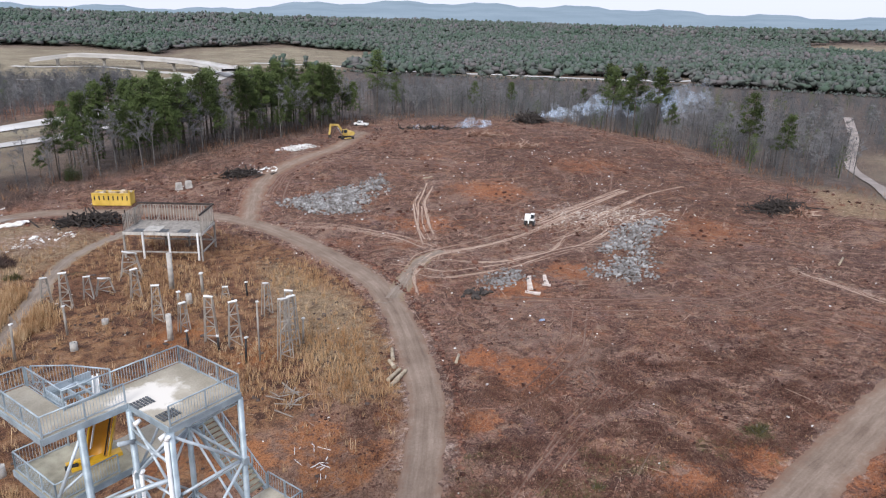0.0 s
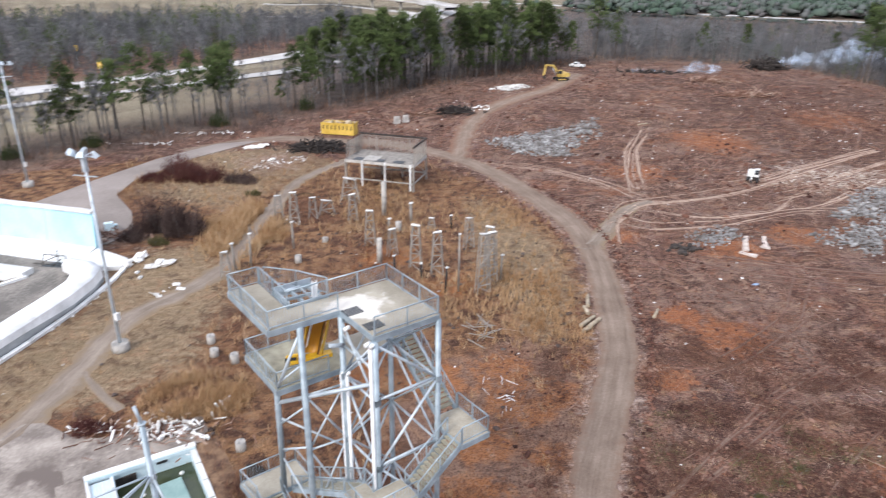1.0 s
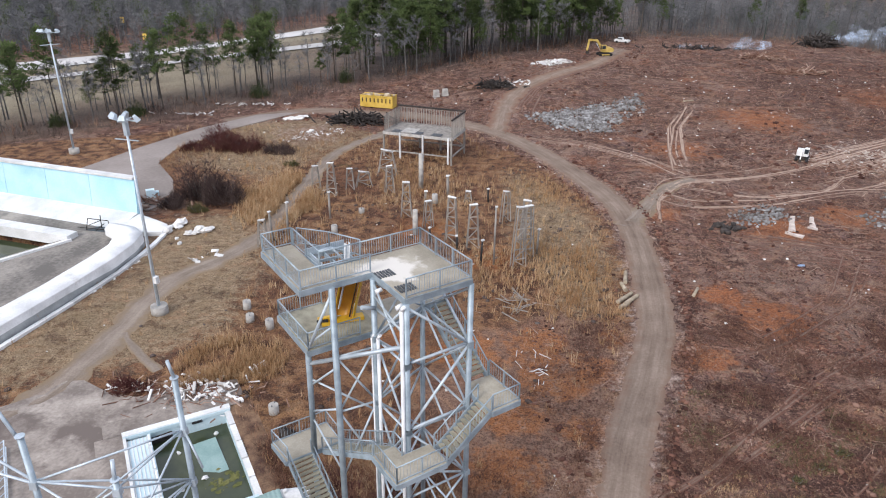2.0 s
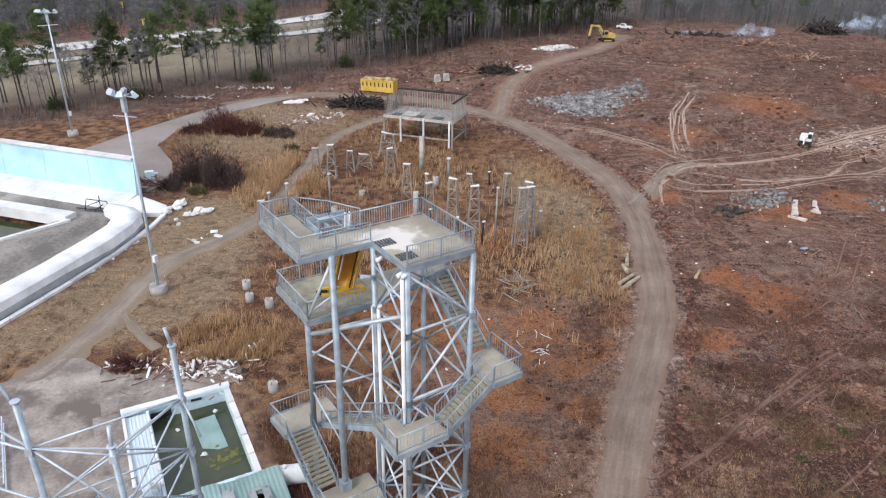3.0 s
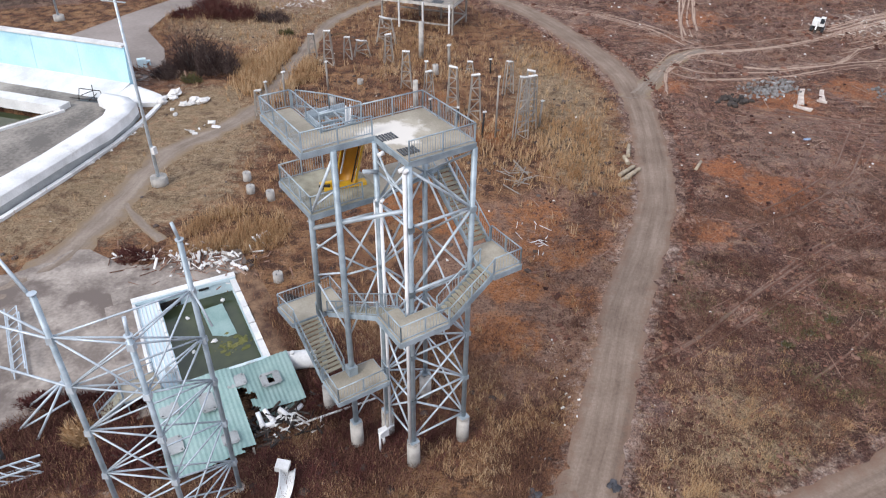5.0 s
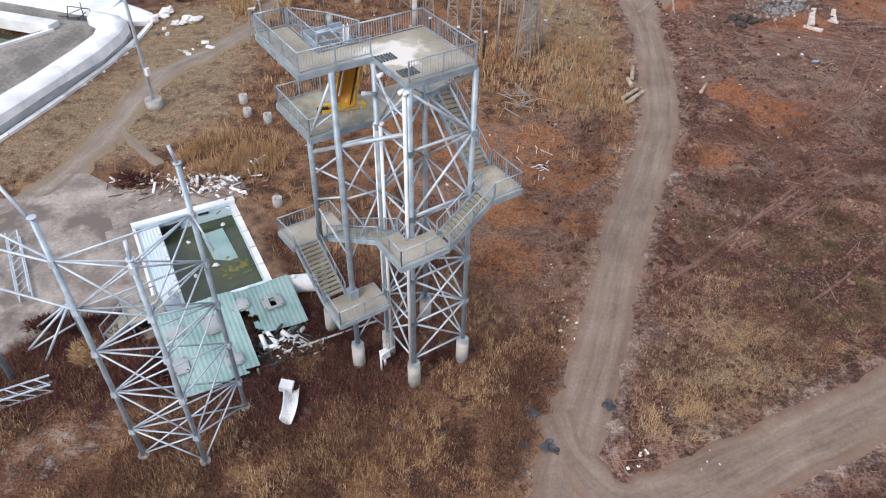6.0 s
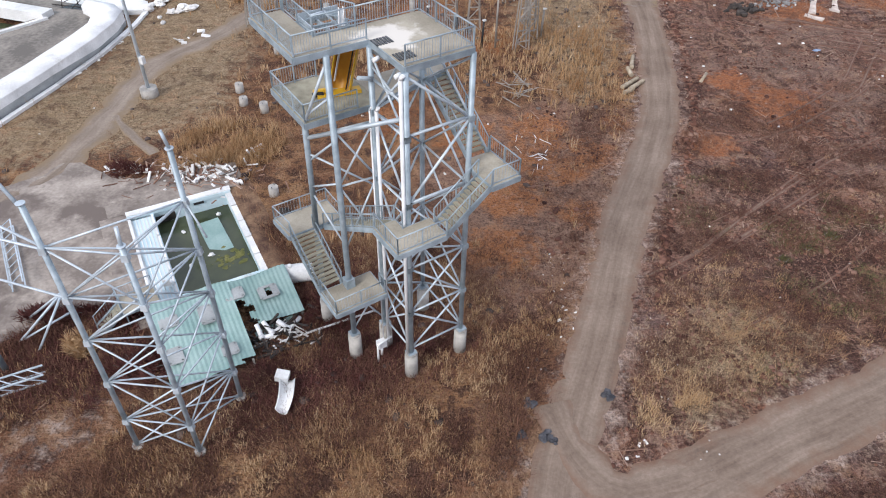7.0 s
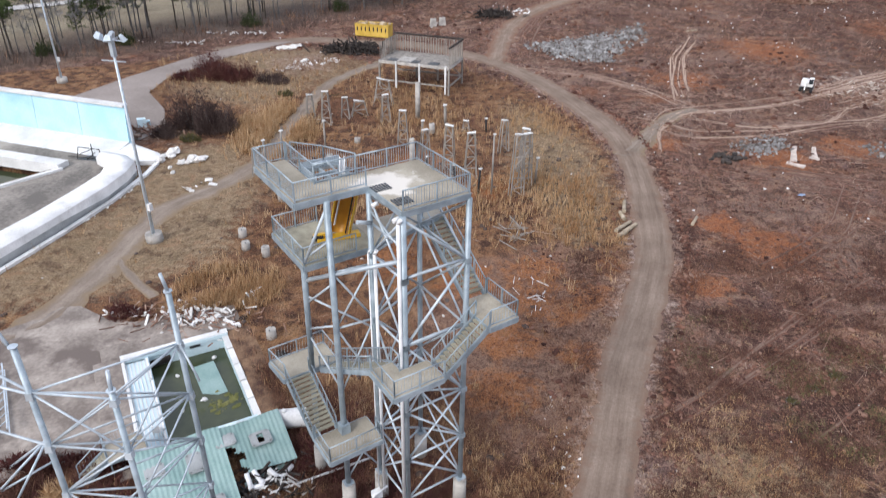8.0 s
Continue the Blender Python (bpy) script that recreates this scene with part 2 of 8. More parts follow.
def ground_material():
    """Bare red-brown clay with churned streaks, paler where wheels ran, tan where dry grass grows."""
    m = bpy.data.materials.new("red clay and dry grass ground")
    m.use_nodes = True
    n, l = m.node_tree.nodes, m.node_tree.links
    b = n["Principled BSDF"]
    co = n.new("ShaderNodeTexCoord")

    def noise_at(scale, detail=6, rough=0.6, stretch=(1, 1, 1), turn=0.0, warp=0.0):
        mp = n.new("ShaderNodeMapping")
        mp.inputs[2].default_value, mp.inputs[3].default_value = (0, 0, turn), stretch
        l.new(co.outputs["Object"], mp.inputs[0])
        t = n.new("ShaderNodeTexNoise")
        t.inputs["Scale"].default_value, t.inputs["Detail"].default_value = scale, detail
        t.inputs["Roughness"].default_value, t.inputs["Distortion"].default_value = rough, warp
        l.new(mp.outputs[0], t.inputs[0])
        return t.outputs[0]

    def mask(value, low, high):
        r = n.new("ShaderNodeMapRange")
        r.interpolation_type = "SMOOTHSTEP"
        r.inputs[1].default_value, r.inputs[2].default_value = low, high
        l.new(value, r.inputs[0])
        return r.outputs[0]

    def blend(f, a, c):
        x = n.new("ShaderNodeMix")
        x.data_type = "RGBA"
        l.new(f, x.inputs[0])
        for sock, v in ((x.inputs[6], a), (x.inputs[7], c)):
            if isinstance(v, tuple):
                sock.default_value = (*v, 1)
            else:
                l.new(v, sock)
        return x.outputs[2]

    def maths(op, a, c):
        x = n.new("ShaderNodeMath")
        x.operation = op
        for sock, v in ((x.inputs[0], a), (x.inputs[1], c)):
            if isinstance(v, (int, float)):
                sock.default_value = v
            else:
                l.new(v, sock)
        return x.outputs[0]

    def kind(name):
        t = n.new("ShaderNodeAttribute")
        t.attribute_name = name
        return t.outputs["Fac"]

    broad, mid, fine, grit, dust = noise_at(0.035), noise_at(0.22), noise_at(1.1, 8, 0.75), noise_at(4.5, 7, 0.8), noise_at(11.0, 4, 0.8)
    streak = noise_at(0.55, 7, 0.65, (0.16, 1.3, 1), 0.5, 1.6)
    streak2 = noise_at(0.5, 7, 0.65, (1.3, 0.15, 1), -0.35, 2.0)
    streak3 = noise_at(0.6, 7, 0.65, (0.14, 1.2, 1), 1.9, 1.6)
    either = mask(noise_at(0.05, 3), 0.44, 0.56)
    # churned clay
    soil = blend(mask(broad, 0.35, 0.65), (0.115, 0.055, 0.043), (0.235, 0.105, 0.068))
    soil = blend(mask(mid, 0.42, 0.66), soil, (0.165, 0.084, 0.068))
    drift = noise_at(0.09, 5, 0.6, (1, 1, 1), 2.4, 0.8)
    soil = blend(maths("MULTIPLY", mask(drift, 0.54, 0.62), 0.75), soil, (0.3, 0.165, 0.105))
    soil = blend(maths("MULTIPLY", mask(drift, 0.45, 0.36), 0.85), soil, (0.085, 0.042, 0.033))
    soil = blend(mask(blend(either, streak, streak3), 0.47, 0.62), soil, (0.072, 0.035, 0.028))
    soil = blend(maths("MULTIPLY", mask(streak2, 0.5, 0.68), 0.75), soil, (0.3, 0.195, 0.155))
    coarse = noise_at(0.75, 9, 0.72, (1, 1, 1), 0.8, 0.6)
    soil = blend(maths("MULTIPLY", mask(coarse, 0.52, 0.57), 0.88), soil, (0.042, 0.02, 0.016))
    soil = blend(maths("MULTIPLY", mask(coarse, 0.46, 0.38), 0.45), soil, (0.33, 0.185, 0.13))
    soil = blend(maths("MULTIPLY", mask(fine, 0.5, 0.62), 0.7), soil, (0.21, 0.118, 0.09))
    for scale, turn, lo, hi, amount, tone in ((0.11, 0.7, 0.53, 0.63, 0.6, (0.29, 0.115, 0.055)), (0.15, 1.9, 0.54, 0.64, 0.65, (0.2, 0.132, 0.122)), (0.27, 2.7, 0.55, 0.64, 0.5, (0.37, 0.245, 0.175)), (0.2, 0.2, 0.55, 0.64, 0.7, (0.065, 0.034, 0.029)), (0.06, 3.3, 0.5, 0.6, 0.6, (0.085, 0.048, 0.043)), (0.08, 4.1, 0.53, 0.62, 0.6, (0.27, 0.19, 0.152)), (0.45, 5.0, 0.57, 0.64, 0.55, (0.38, 0.27, 0.2))):
        soil = blend(maths("MULTIPLY", mask(noise_at(scale, 7, 0.62, (1, 1, 1), turn, 0.5), lo, hi), amount), soil, tone)

    def scrapes(x, y, fine_, long_):
        """Streaks drawn out along circles round a point, as turning tracks leave them."""
        mp, sx, cb = n.new("ShaderNodeMapping"), n.new("ShaderNodeSeparateXYZ"), n.new("ShaderNodeCombineXYZ")
        mp.inputs[1].default_value = (-x, -y, 0)
        l.new(co.outputs["Object"], mp.inputs[0]), l.new(mp.outputs[0], sx.inputs[0])
        r = maths("SQRT", maths("ADD", maths("MULTIPLY", sx.outputs[0], sx.outputs[0]), maths("MULTIPLY", sx.outputs[1], sx.outputs[1])), 0)
        r = maths("ADD", r, maths("MULTIPLY", mid, 9.0))
        l.new(maths("MULTIPLY", r, fine_), cb.inputs[0]), l.new(maths("MULTIPLY", maths("ARCTAN2", sx.outputs[1], sx.outputs[0]), long_), cb.inputs[1])
        t = n.new("ShaderNodeTexNoise")
        t.inputs["Scale"].default_value, t.inputs["Detail"].default_value, t.inputs["Roughness"].default_value = 1.0, 6, 0.62
        l.new(cb.outputs[0], t.inputs[0])
        return t.outputs[0]

    for (x, y, f_, lg), size, turn in (((75, 10, 1.5, 7.0), 0.05, 0.4), ((150, 200, 1.1, 11.0), 0.045, 1.3), ((10, 230, 1.2, 12.0), 0.055, 2.2), ((110, 95, 1.6, 5.0), 0.05, 3.0)):
        where = mask(noise_at(size, 3, 0.5, (1, 1, 1), turn), 0.46, 0.58)
        tone = scrapes(x, y, f_, lg)
        soil = blend(maths("MULTIPLY", maths("MULTIPLY", mask(tone, 0.52, 0.62), where), 0.92), soil, (0.055, 0.026, 0.021))
        soil = blend(maths("MULTIPLY", maths("MULTIPLY", mask(tone, 0.46, 0.36), where), 0.8), soil, (0.35, 0.225, 0.17))
    red = maths("ADD", maths("MULTIPLY", kind("clay"), 0.17), maths("ADD", maths("MULTIPLY", mid, 0.25), maths("ADD", maths("MULTIPLY", fine, 0.35), maths("MULTIPLY", coarse, 0.4))))
    soil = blend(maths("MULTIPLY", mask(red, 0.565, 0.68), 0.9), soil, (0.37, 0.135, 0.055))
    # dry grass
    turf = blend(mask(mid, 0.35, 0.65), (0.18, 0.085, 0.046), (0.33, 0.18, 0.088))
    turf = blend(maths("MULTIPLY", mask(fine, 0.47, 0.62), 0.75), turf, (0.44, 0.265, 0.135))
    turf = blend(maths("MULTIPLY", mask(fine, 0.45, 0.36), 0.7), turf, (0.09, 0.042, 0.028))
    turf = blend(maths("MULTIPLY", mask(broad, 0.48, 0.6), 0.75), turf, (0.16, 0.068, 0.042))
    clump = noise_at(0.55, 6, 0.65)
    turf = blend(maths("MULTIPLY", mask(clump, 0.48, 0.57), 0.88), turf, (0.055, 0.027, 0.021))
    turf = blend(maths("MULTIPLY", mask(clump, 0.46, 0.36), 0.5), turf, (0.33, 0.225, 0.14))
    turf = blend(maths("MULTIPLY", mask(red, 0.58, 0.69), 0.85), turf, (0.38, 0.15, 0.055))
    base = blend(mask(maths("ADD", kind("turf"), maths("MULTIPLY", maths("SUBTRACT", mid, 0.5), 0.9)), 0.35, 0.65), soil, turf)
    straw = blend(mask(fine, 0.38, 0.62), (0.235, 0.168, 0.098), (0.4, 0.308, 0.2))
    straw = blend(maths("MULTIPLY", mask(noise_at(0.3, 6, 0.6, (0.5, 1.3, 1), 0.9), 0.5, 0.62), 0.35), straw, (0.205, 0.165, 0.095))
    base = blend(maths("MULTIPLY", mask(maths("ADD", kind("straw"), maths("MULTIPLY", maths("SUBTRACT", fine, 0.5), 1.7)), 0.4, 0.9), 0.9), base, straw)
    bare = blend(mask(fine, 0.36, 0.62), (0.185, 0.108, 0.077), (0.33, 0.208, 0.15))
    bare = blend(maths("MULTIPLY", mask(mid, 0.5, 0.62), 0.6), bare, (0.17, 0.078, 0.05))
    bare = blend(maths("MULTIPLY", mask(maths("ADD", red, maths("MULTIPLY", kind("clay"), 0.1)), 0.66, 0.78), 0.85), bare, (0.4, 0.16, 0.06))
    base = blend(maths("MULTIPLY", mask(maths("ADD", kind("bare"), maths("MULTIPLY", maths("SUBTRACT", mid, 0.5), 1.6)), 0.3, 0.8), 0.92), base, bare)
    moss = mask(maths("ADD", kind("moss"), maths("MULTIPLY", maths("SUBTRACT", fine, 0.5), 2.2)), 0.6, 1.0)
    base = blend(maths("MULTIPLY", moss, 0.7), base, (0.115, 0.12, 0.045))
    damp = mask(maths("ADD", kind("damp"), maths("MULTIPLY", maths("SUBTRACT", maths("ADD", maths("MULTIPLY", mid, 0.5), maths("MULTIPLY", fine, 0.5)), 0.5), 2.4)), 0.4, 0.9)
    base = blend(maths("MULTIPLY", damp, 0.85), base, (0.055, 0.026, 0.022))
    blotch = noise_at(0.42, 7, 0.7, (1, 1, 1), 1.1, 0.7)
    base = blend(maths("MULTIPLY", mask(blotch, 0.53, 0.62), 0.5), base, (0.058, 0.027, 0.02))
    base = blend(maths("MULTIPLY", mask(blotch, 0.45, 0.36), 0.45), base, (0.4, 0.235, 0.14))
    # wheel-worn dirt
    worn = blend(mask(fine, 0.35, 0.65), (0.3, 0.22, 0.175), (0.58, 0.47, 0.4))
    base = blend(maths("MULTIPLY", mask(maths("ADD", kind("worn"), maths("MULTIPLY", maths("SUBTRACT", maths("ADD", maths("MULTIPLY", mid, 0.4), maths("MULTIPLY", fine, 0.6)), 0.5), 2.6)), 0.35, 0.95), 0.85), base, worn)
    # far fields and forest floor
    meadow = blend(mask(broad, 0.4, 0.6), (0.22, 0.19, 0.135), (0.3, 0.268, 0.188))
    base = blend(kind("meadow"), base, meadow)
    litter = blend(mask(mid, 0.35, 0.7), (0.075, 0.066, 0.06), (0.14, 0.122, 0.11))
    base = blend(kind("woods"), base, litter)
    # grain over everything
    base = blend(maths("MULTIPLY", mask(grit, 0.5, 0.6), 0.72), base, (0.032, 0.016, 0.012))
    base = blend(maths("MULTIPLY", mask(grit, 0.46, 0.36), 0.58), base, (0.4, 0.26, 0.18))
    base = blend(maths("MULTIPLY", mask(dust, 0.52, 0.64), 0.62), base, (0.038, 0.023, 0.02))
    base = blend(maths("MULTIPLY", mask(dust, 0.43, 0.31), 0.58), base, (0.44, 0.31, 0.22))
    l.new(base, b.inputs["Base Color"])
    bp = n.new("ShaderNodeBump")
    bp.inputs["Strength"].default_value, bp.inputs["Distance"].default_value = 0.9, 0.3
    l.new(maths("ADD", maths("ADD", fine, maths("MULTIPLY", streak, 1.5)), maths("MULTIPLY", grit, 0.4)), bp.inputs["Height"])
    l.new(bp.outputs[0], b.inputs["Normal"])
    b.inputs["Roughness"].default_value = 0.95
    b.inputs["Specular IOR Level"].default_value = 0.15
    return m


GROUND = ground_material()


def road_material(name="pale compacted dirt road", gain=1.0, lo=1.2, hi=1.5, verge_tone=(0.17, 0.105, 0.078), tint=(1, 1, 1)):
    """Compacted dirt, drawn out into wheel tracks along the road."""
    m = bpy.data.materials.new(name)
    m.use_nodes = True
    n, l = m.node_tree.nodes, m.node_tree.links
    b = n["Principled BSDF"]
    ac, rn, cb, co = n.new("ShaderNodeAttribute"), n.new("ShaderNodeAttribute"), n.new("ShaderNodeCombineXYZ"), n.new("ShaderNodeTexCoord")
    ac.attribute_name, rn.attribute_name = "across", "run"
    slow = n.new("ShaderNodeMath")
    slow.operation = "MULTIPLY"
    slow.inputs[1].default_value = 0.05
    l.new(rn.outputs["Fac"], slow.inputs[0]), l.new(ac.outputs["Fac"], cb.inputs[0]), l.new(slow.outputs[0], cb.inputs[1])
    tracks, soil, grit = n.new("ShaderNodeTexNoise"), n.new("ShaderNodeTexNoise"), n.new("ShaderNodeTexNoise")
    tracks.inputs["Scale"].default_value, tracks.inputs["Detail"].default_value, tracks.inputs["Roughness"].default_value = 1.7, 6, 0.65
    soil.inputs["Scale"].default_value, soil.inputs["Detail"].default_value = 0.25, 6
    grit.inputs["Scale"].default_value, grit.inputs["Detail"].default_value, grit.inputs["Roughness"].default_value = 4.0, 6, 0.75
    l.new(cb.outputs[0], tracks.inputs[0]), l.new(co.outputs["Object"], soil.inputs[0]), l.new(co.outputs["Object"], grit.inputs[0])

    def ramp(src, lo, hi, dark, light):
        r = n.new("ShaderNodeValToRGB")
        r.color_ramp.elements[0].position, r.color_ramp.elements[1].position = lo, hi
        r.color_ramp.elements[0].color, r.color_ramp.elements[1].color = (*dark, 1), (*light, 1)
        l.new(src, r.inputs[0])
        return r.outputs[0]

    def mixed(f, a, c, kind="MIX"):
        x = n.new("ShaderNodeMix")
        x.data_type, x.blend_type = "RGBA", kind
        x.inputs[0].default_value = f
        l.new(a, x.inputs[6]), l.new(c, x.inputs[7])
        return x.outputs[2]

    col = mixed(0.45, ramp(tracks.outputs[0], 0.36, 0.64, (0.185 * gain, 0.137 * gain, 0.104 * gain), (0.37 * gain, 0.292 * gain, 0.232 * gain)), ramp(soil.outputs[0], 0.35, 0.65, (0.175 * gain, 0.125 * gain, 0.096 * gain), (0.32 * gain, 0.25 * gain, 0.2 * gain)))
    col = mixed(0.55, col, ramp(grit.outputs[0], 0.35, 0.68, (0.72, 0.7, 0.68), (1.2, 1.2, 1.2)), "MULTIPLY")
    hue = n.new("ShaderNodeMix")
    hue.data_type, hue.blend_type = "RGBA", "MULTIPLY"
    hue.inputs[0].default_value, hue.inputs[7].default_value = 1.0, (*tint, 1)
    l.new(col, hue.inputs[6])
    col = hue.outputs[2]
    ed, ms = n.new("ShaderNodeAttribute"), n.new("ShaderNodeMapRange")
    ed.attribute_name = "edge"
    sp = n.new("ShaderNodeTexNoise")
    sp.inputs["Scale"].default_value, sp.inputs["Detail"].default_value, sp.inputs["Roughness"].default_value = 0.9, 7, 0.7
    l.new(co.outputs["Object"], sp.inputs[0])
    ad = n.new("ShaderNodeMath")
    ad.operation = "MULTIPLY_ADD"
    ad.inputs[1].default_value = 1.1
    l.new(sp.outputs[0], ad.inputs[0]), l.new(ed.outputs["Fac"], ad.inputs[2])
    ms.inputs[1].default_value, ms.inputs[2].default_value = lo, hi
    l.new(ad.outputs[0], ms.inputs[0])
    verge = n.new("ShaderNodeMix")
    verge.data_type = "RGBA"
    verge.inputs[7].default_value = (*verge_tone, 1)
    l.new(ms.outputs[0], verge.inputs[0]), l.new(col, verge.inputs[6])
    l.new(verge.outputs[2], b.inputs["Base Color"])
    bp = n.new("ShaderNodeBump")
    bp.inputs["Strength"].default_value, bp.inputs["Distance"].default_value = 0.5, 0.12
    add = n.new("ShaderNodeMath")
    l.new(tracks.outputs[0], add.inputs[0]), l.new(grit.outputs[0], add.inputs[1])
    l.new(add.outputs[0], bp.inputs["Height"]), l.new(bp.outputs[0], b.inputs["Normal"])
    b.inputs["Roughness"].default_value, b.inputs["Specular IOR Level"].default_value = 0.95, 0.15
    return m


DIRT_ROAD = road_material(gain=0.86, lo=1.02, hi=1.5, verge_tone=(0.2, 0.125, 0.088))
RUT_DIRT = road_material("dry pale rut dirt", 1.75, 0.66, 1.32, (0.15, 0.078, 0.058))
HAUL_DIRT = road_material("scraped haul track", 0.95, 0.75, 1.4, (0.2, 0.108, 0.072))
SCUFF = road_material("scuffed clay", 0.82, 0.4, 1.1, (0.14, 0.07, 0.052))
PATH_DIRT = road_material("grey trodden dirt", 1.02, 0.85, 1.4, (0.24, 0.175, 0.11), (0.93, 1.0, 1.04))
# distance haze is painted into the ridge's blue-grey base colour
HAZY_RIDGE = material("far forested ridge in haze blue", (0.2, 0.262, 0.305), (0.25, 0.315, 0.36), 0.004, 1.0, 0, 0.0, 0.05, None, (0.3, 0.75), (1, 1, 3), 0.0)


# ---- mesh building ----
class Shape:
    """Collects simple solids into one mesh."""

    def __init__(self):
        self.v, self.f, self.s, self.m = [], [], [], []

    def face(self, idx, smooth_=False, mat=0):
        self.f.append(idx), self.s.append(smooth_), self.m.append(mat)

    def box(self, centre, size, turn=None, mat=0, taper=1.0):
        k = len(self.v)
        turn = turn or Matrix.Identity(3)
        for sz in (-1, 1):
            t = taper if sz > 0 else 1.0
            for sx, sy in ((-1, -1), (1, -1), (1, 1), (-1, 1)):
                self.v.append(tuple(Vector(centre) + turn @ Vector((sx * size[0] / 2 * t, sy * size[1] / 2 * t, sz * size[2] / 2))))
        for q in ((3, 2, 1, 0), (4, 5, 6, 7), (0, 1, 5, 4), (1, 2, 6, 5), (2, 3, 7, 6), (3, 0, 4, 7)):
            self.face([k + i for i in q], False, mat)
        return self

    def bar(self, a, b, w, h, mat=0):
        """A square bar from a to b, w across and h deep."""
        a, b = Vector(a), Vector(b)
        d = b - a
        side = d.cross(Vector((0, 0, 1)))
        side = Vector((1, 0, 0)) if side.length < 1e-6 else side.normalized()
        up = side.cross(d).normalized()
        turn = Matrix((side, d.normalized(), up)).transposed()
        return self.box((a + b) / 2, (w, d.length, h), turn, mat)

    def tube(self, a, b, r, r2=None, n=8, mat=0, caps=True):
        a, b = Vector(a), Vector(b)
        r2 = r if r2 is None else r2
        d = (b - a).normalized()
        x = d.orthogonal().normalized()
        y = d.cross(x)
        k = len(self.v)
        for p, q in ((a, r), (b, r2)):
            for i in range(n):
                t = 2 * math.pi * i / n
                self.v.append(tuple(p + (x * math.cos(t) + y * math.sin(t)) * q))
        for i in range(n):
            j = (i + 1) % n
            self.face([k + i, k + j, k + n + j, k + n + i], True, mat)
        if caps:
            self.face([k + i for i in reversed(range(n))], False, mat)
            self.face([k + n + i for i in range(n)], False, mat)
        return self

    def prism(self, poly, z0, z1, mat=0):
        """A flat slab over a polygon given anticlockwise."""
        k, n = len(self.v), len(poly)
        self.v += [(p[0], p[1], z0) for p in poly] + [(p[0], p[1], z1) for p in poly]
        self.face([k + i for i in reversed(range(n))], False, mat)
        self.face([k + n + i for i in range(n)], False, mat)
        for i in range(n):
            j = (i + 1) % n
            self.face([k + i, k + j, k + n + j, k + n + i], False, mat)
        return self

    def lump(self, centre, size, seed=0, rough=0.3, n=6, mat=0):
        """A rough, rounded stone or heap."""
        rng = random.Random(seed)
        k = len(self.v)
        rings = max(3, n // 2)
        self.v.append((centre[0], centre[1], centre[2] - size[2]))
        for i in range(1, rings):
            lat = -math.pi / 2 + math.pi * i / rings
            for j in range(n):
                lon = 2 * math.pi * (j + 0.5 * (i % 2)) / n
                q = 1 + rng.uniform(-rough, rough)
                self.v.append((centre[0] + size[0] * q * math.cos(lat) * math.cos(lon), centre[1] + size[1] * q * math.cos(lat) * math.sin(lon), centre[2] + size[2] * q * math.sin(lat)))
        self.v.append((centre[0], centre[1], centre[2] + size[2] * (1 + rng.uniform(-rough, rough))))
        top = len(self.v) - 1
        for j in range(n):
            self.face([k, k + 1 + (j + 1) % n, k + 1 + j], False, mat)
            self.face([top, top - n + j, top - n + (j + 1) % n], False, mat)
            for i in range(rings - 2):
                a = k + 1 + i * n
                self.face([a + j, a + (j + 1) % n, a + n + (j + 1) % n, a + n + j], False, mat)
        return self

    def mesh(self, name, *mats):
        me = bpy.data.meshes.new(name)
        me.from_pydata(self.v, [], self.f)
        for mt in mats:
            me.materials.append(mt)
        me.polygons.foreach_set("use_smooth", self.s)
        me.polygons.foreach_set("material_index", self.m)
        me.update()
        return me


def part(name, shape, mats, parent, label=""):
    mats = mats if isinstance(mats, (list, tuple)) else (mats,)
    ob = new(name, shape.mesh(name, *mats))
    ob.parent = parent
    return tagged(ob, label) if label else ob


def thing(name, m, label, category, group="", kind=""):
    ob = new(name)
    ob.empty_display_size = 0.2
    ob.matrix_basis = m
    return tagged(ob, label, category, group, kind)


def solid(name, shape, mats, m, label, category, group="", kind=""):
    mats = mats if isinstance(mats, (list, tuple)) else (mats,)
    ob = new(name, shape.mesh(name, *mats))
    ob.matrix_basis = m
    return tagged(ob, label, category, group, kind)


def smooth(a, b, x):
    t = np.clip((np.asarray(x, float) - a) / (b - a), 0, 1)
    return t * t * (3 - 2 * t)


def ground_h(x, y):
    """The height of the ground: a cleared hilltop that falls away to woods, a valley and far forested rises."""
    x, y = np.asarray(x, float), np.asarray(y, float)
    h = 0.22 * np.sin(x * 0.11 + 1.3) * np.sin(y * 0.09) + 0.12 * np.sin(x * 0.23 - y * 0.17)
    h = h * smooth(42, 62, y + 0.5 * np.abs(x - 20)) * smooth(-34, -10, x)
    h = h + 3.2 * smooth(150, 235, y) * smooth(-40, 20, x) * smooth(190, 130, x)
    h = h * smooth(13, 22, np.hypot(x + 20, y - 46))
    e = np.hypot((x - 38) / 122, (y - 120) / 168)
    h = h - 9.0 * smooth(1.0, 1.75, e)
    r = np.hypot(x, y)
    h = h + 30 * smooth(680, 1700, r) + 3.5 * smooth(500, 900, r) * np.sin(x * 0.006 + 0.7) * np.sin(r * 0.005)
    return h


def gz(x, y):
    return float(ground_h(x, y))


def inside(poly, x, y):
    """Which of the points lie in the polygon."""
    hit = np.zeros(np.shape(x), bool)
    for (x0, y0), (x1, y1) in zip(poly, poly[1:] + poly[:1]):
        if y0 != y1:
            hit ^= ((y0 > y) != (y1 > y)) & (x < (x1 - x0) * (y - y0) / (y1 - y0) + x0)
    return hit


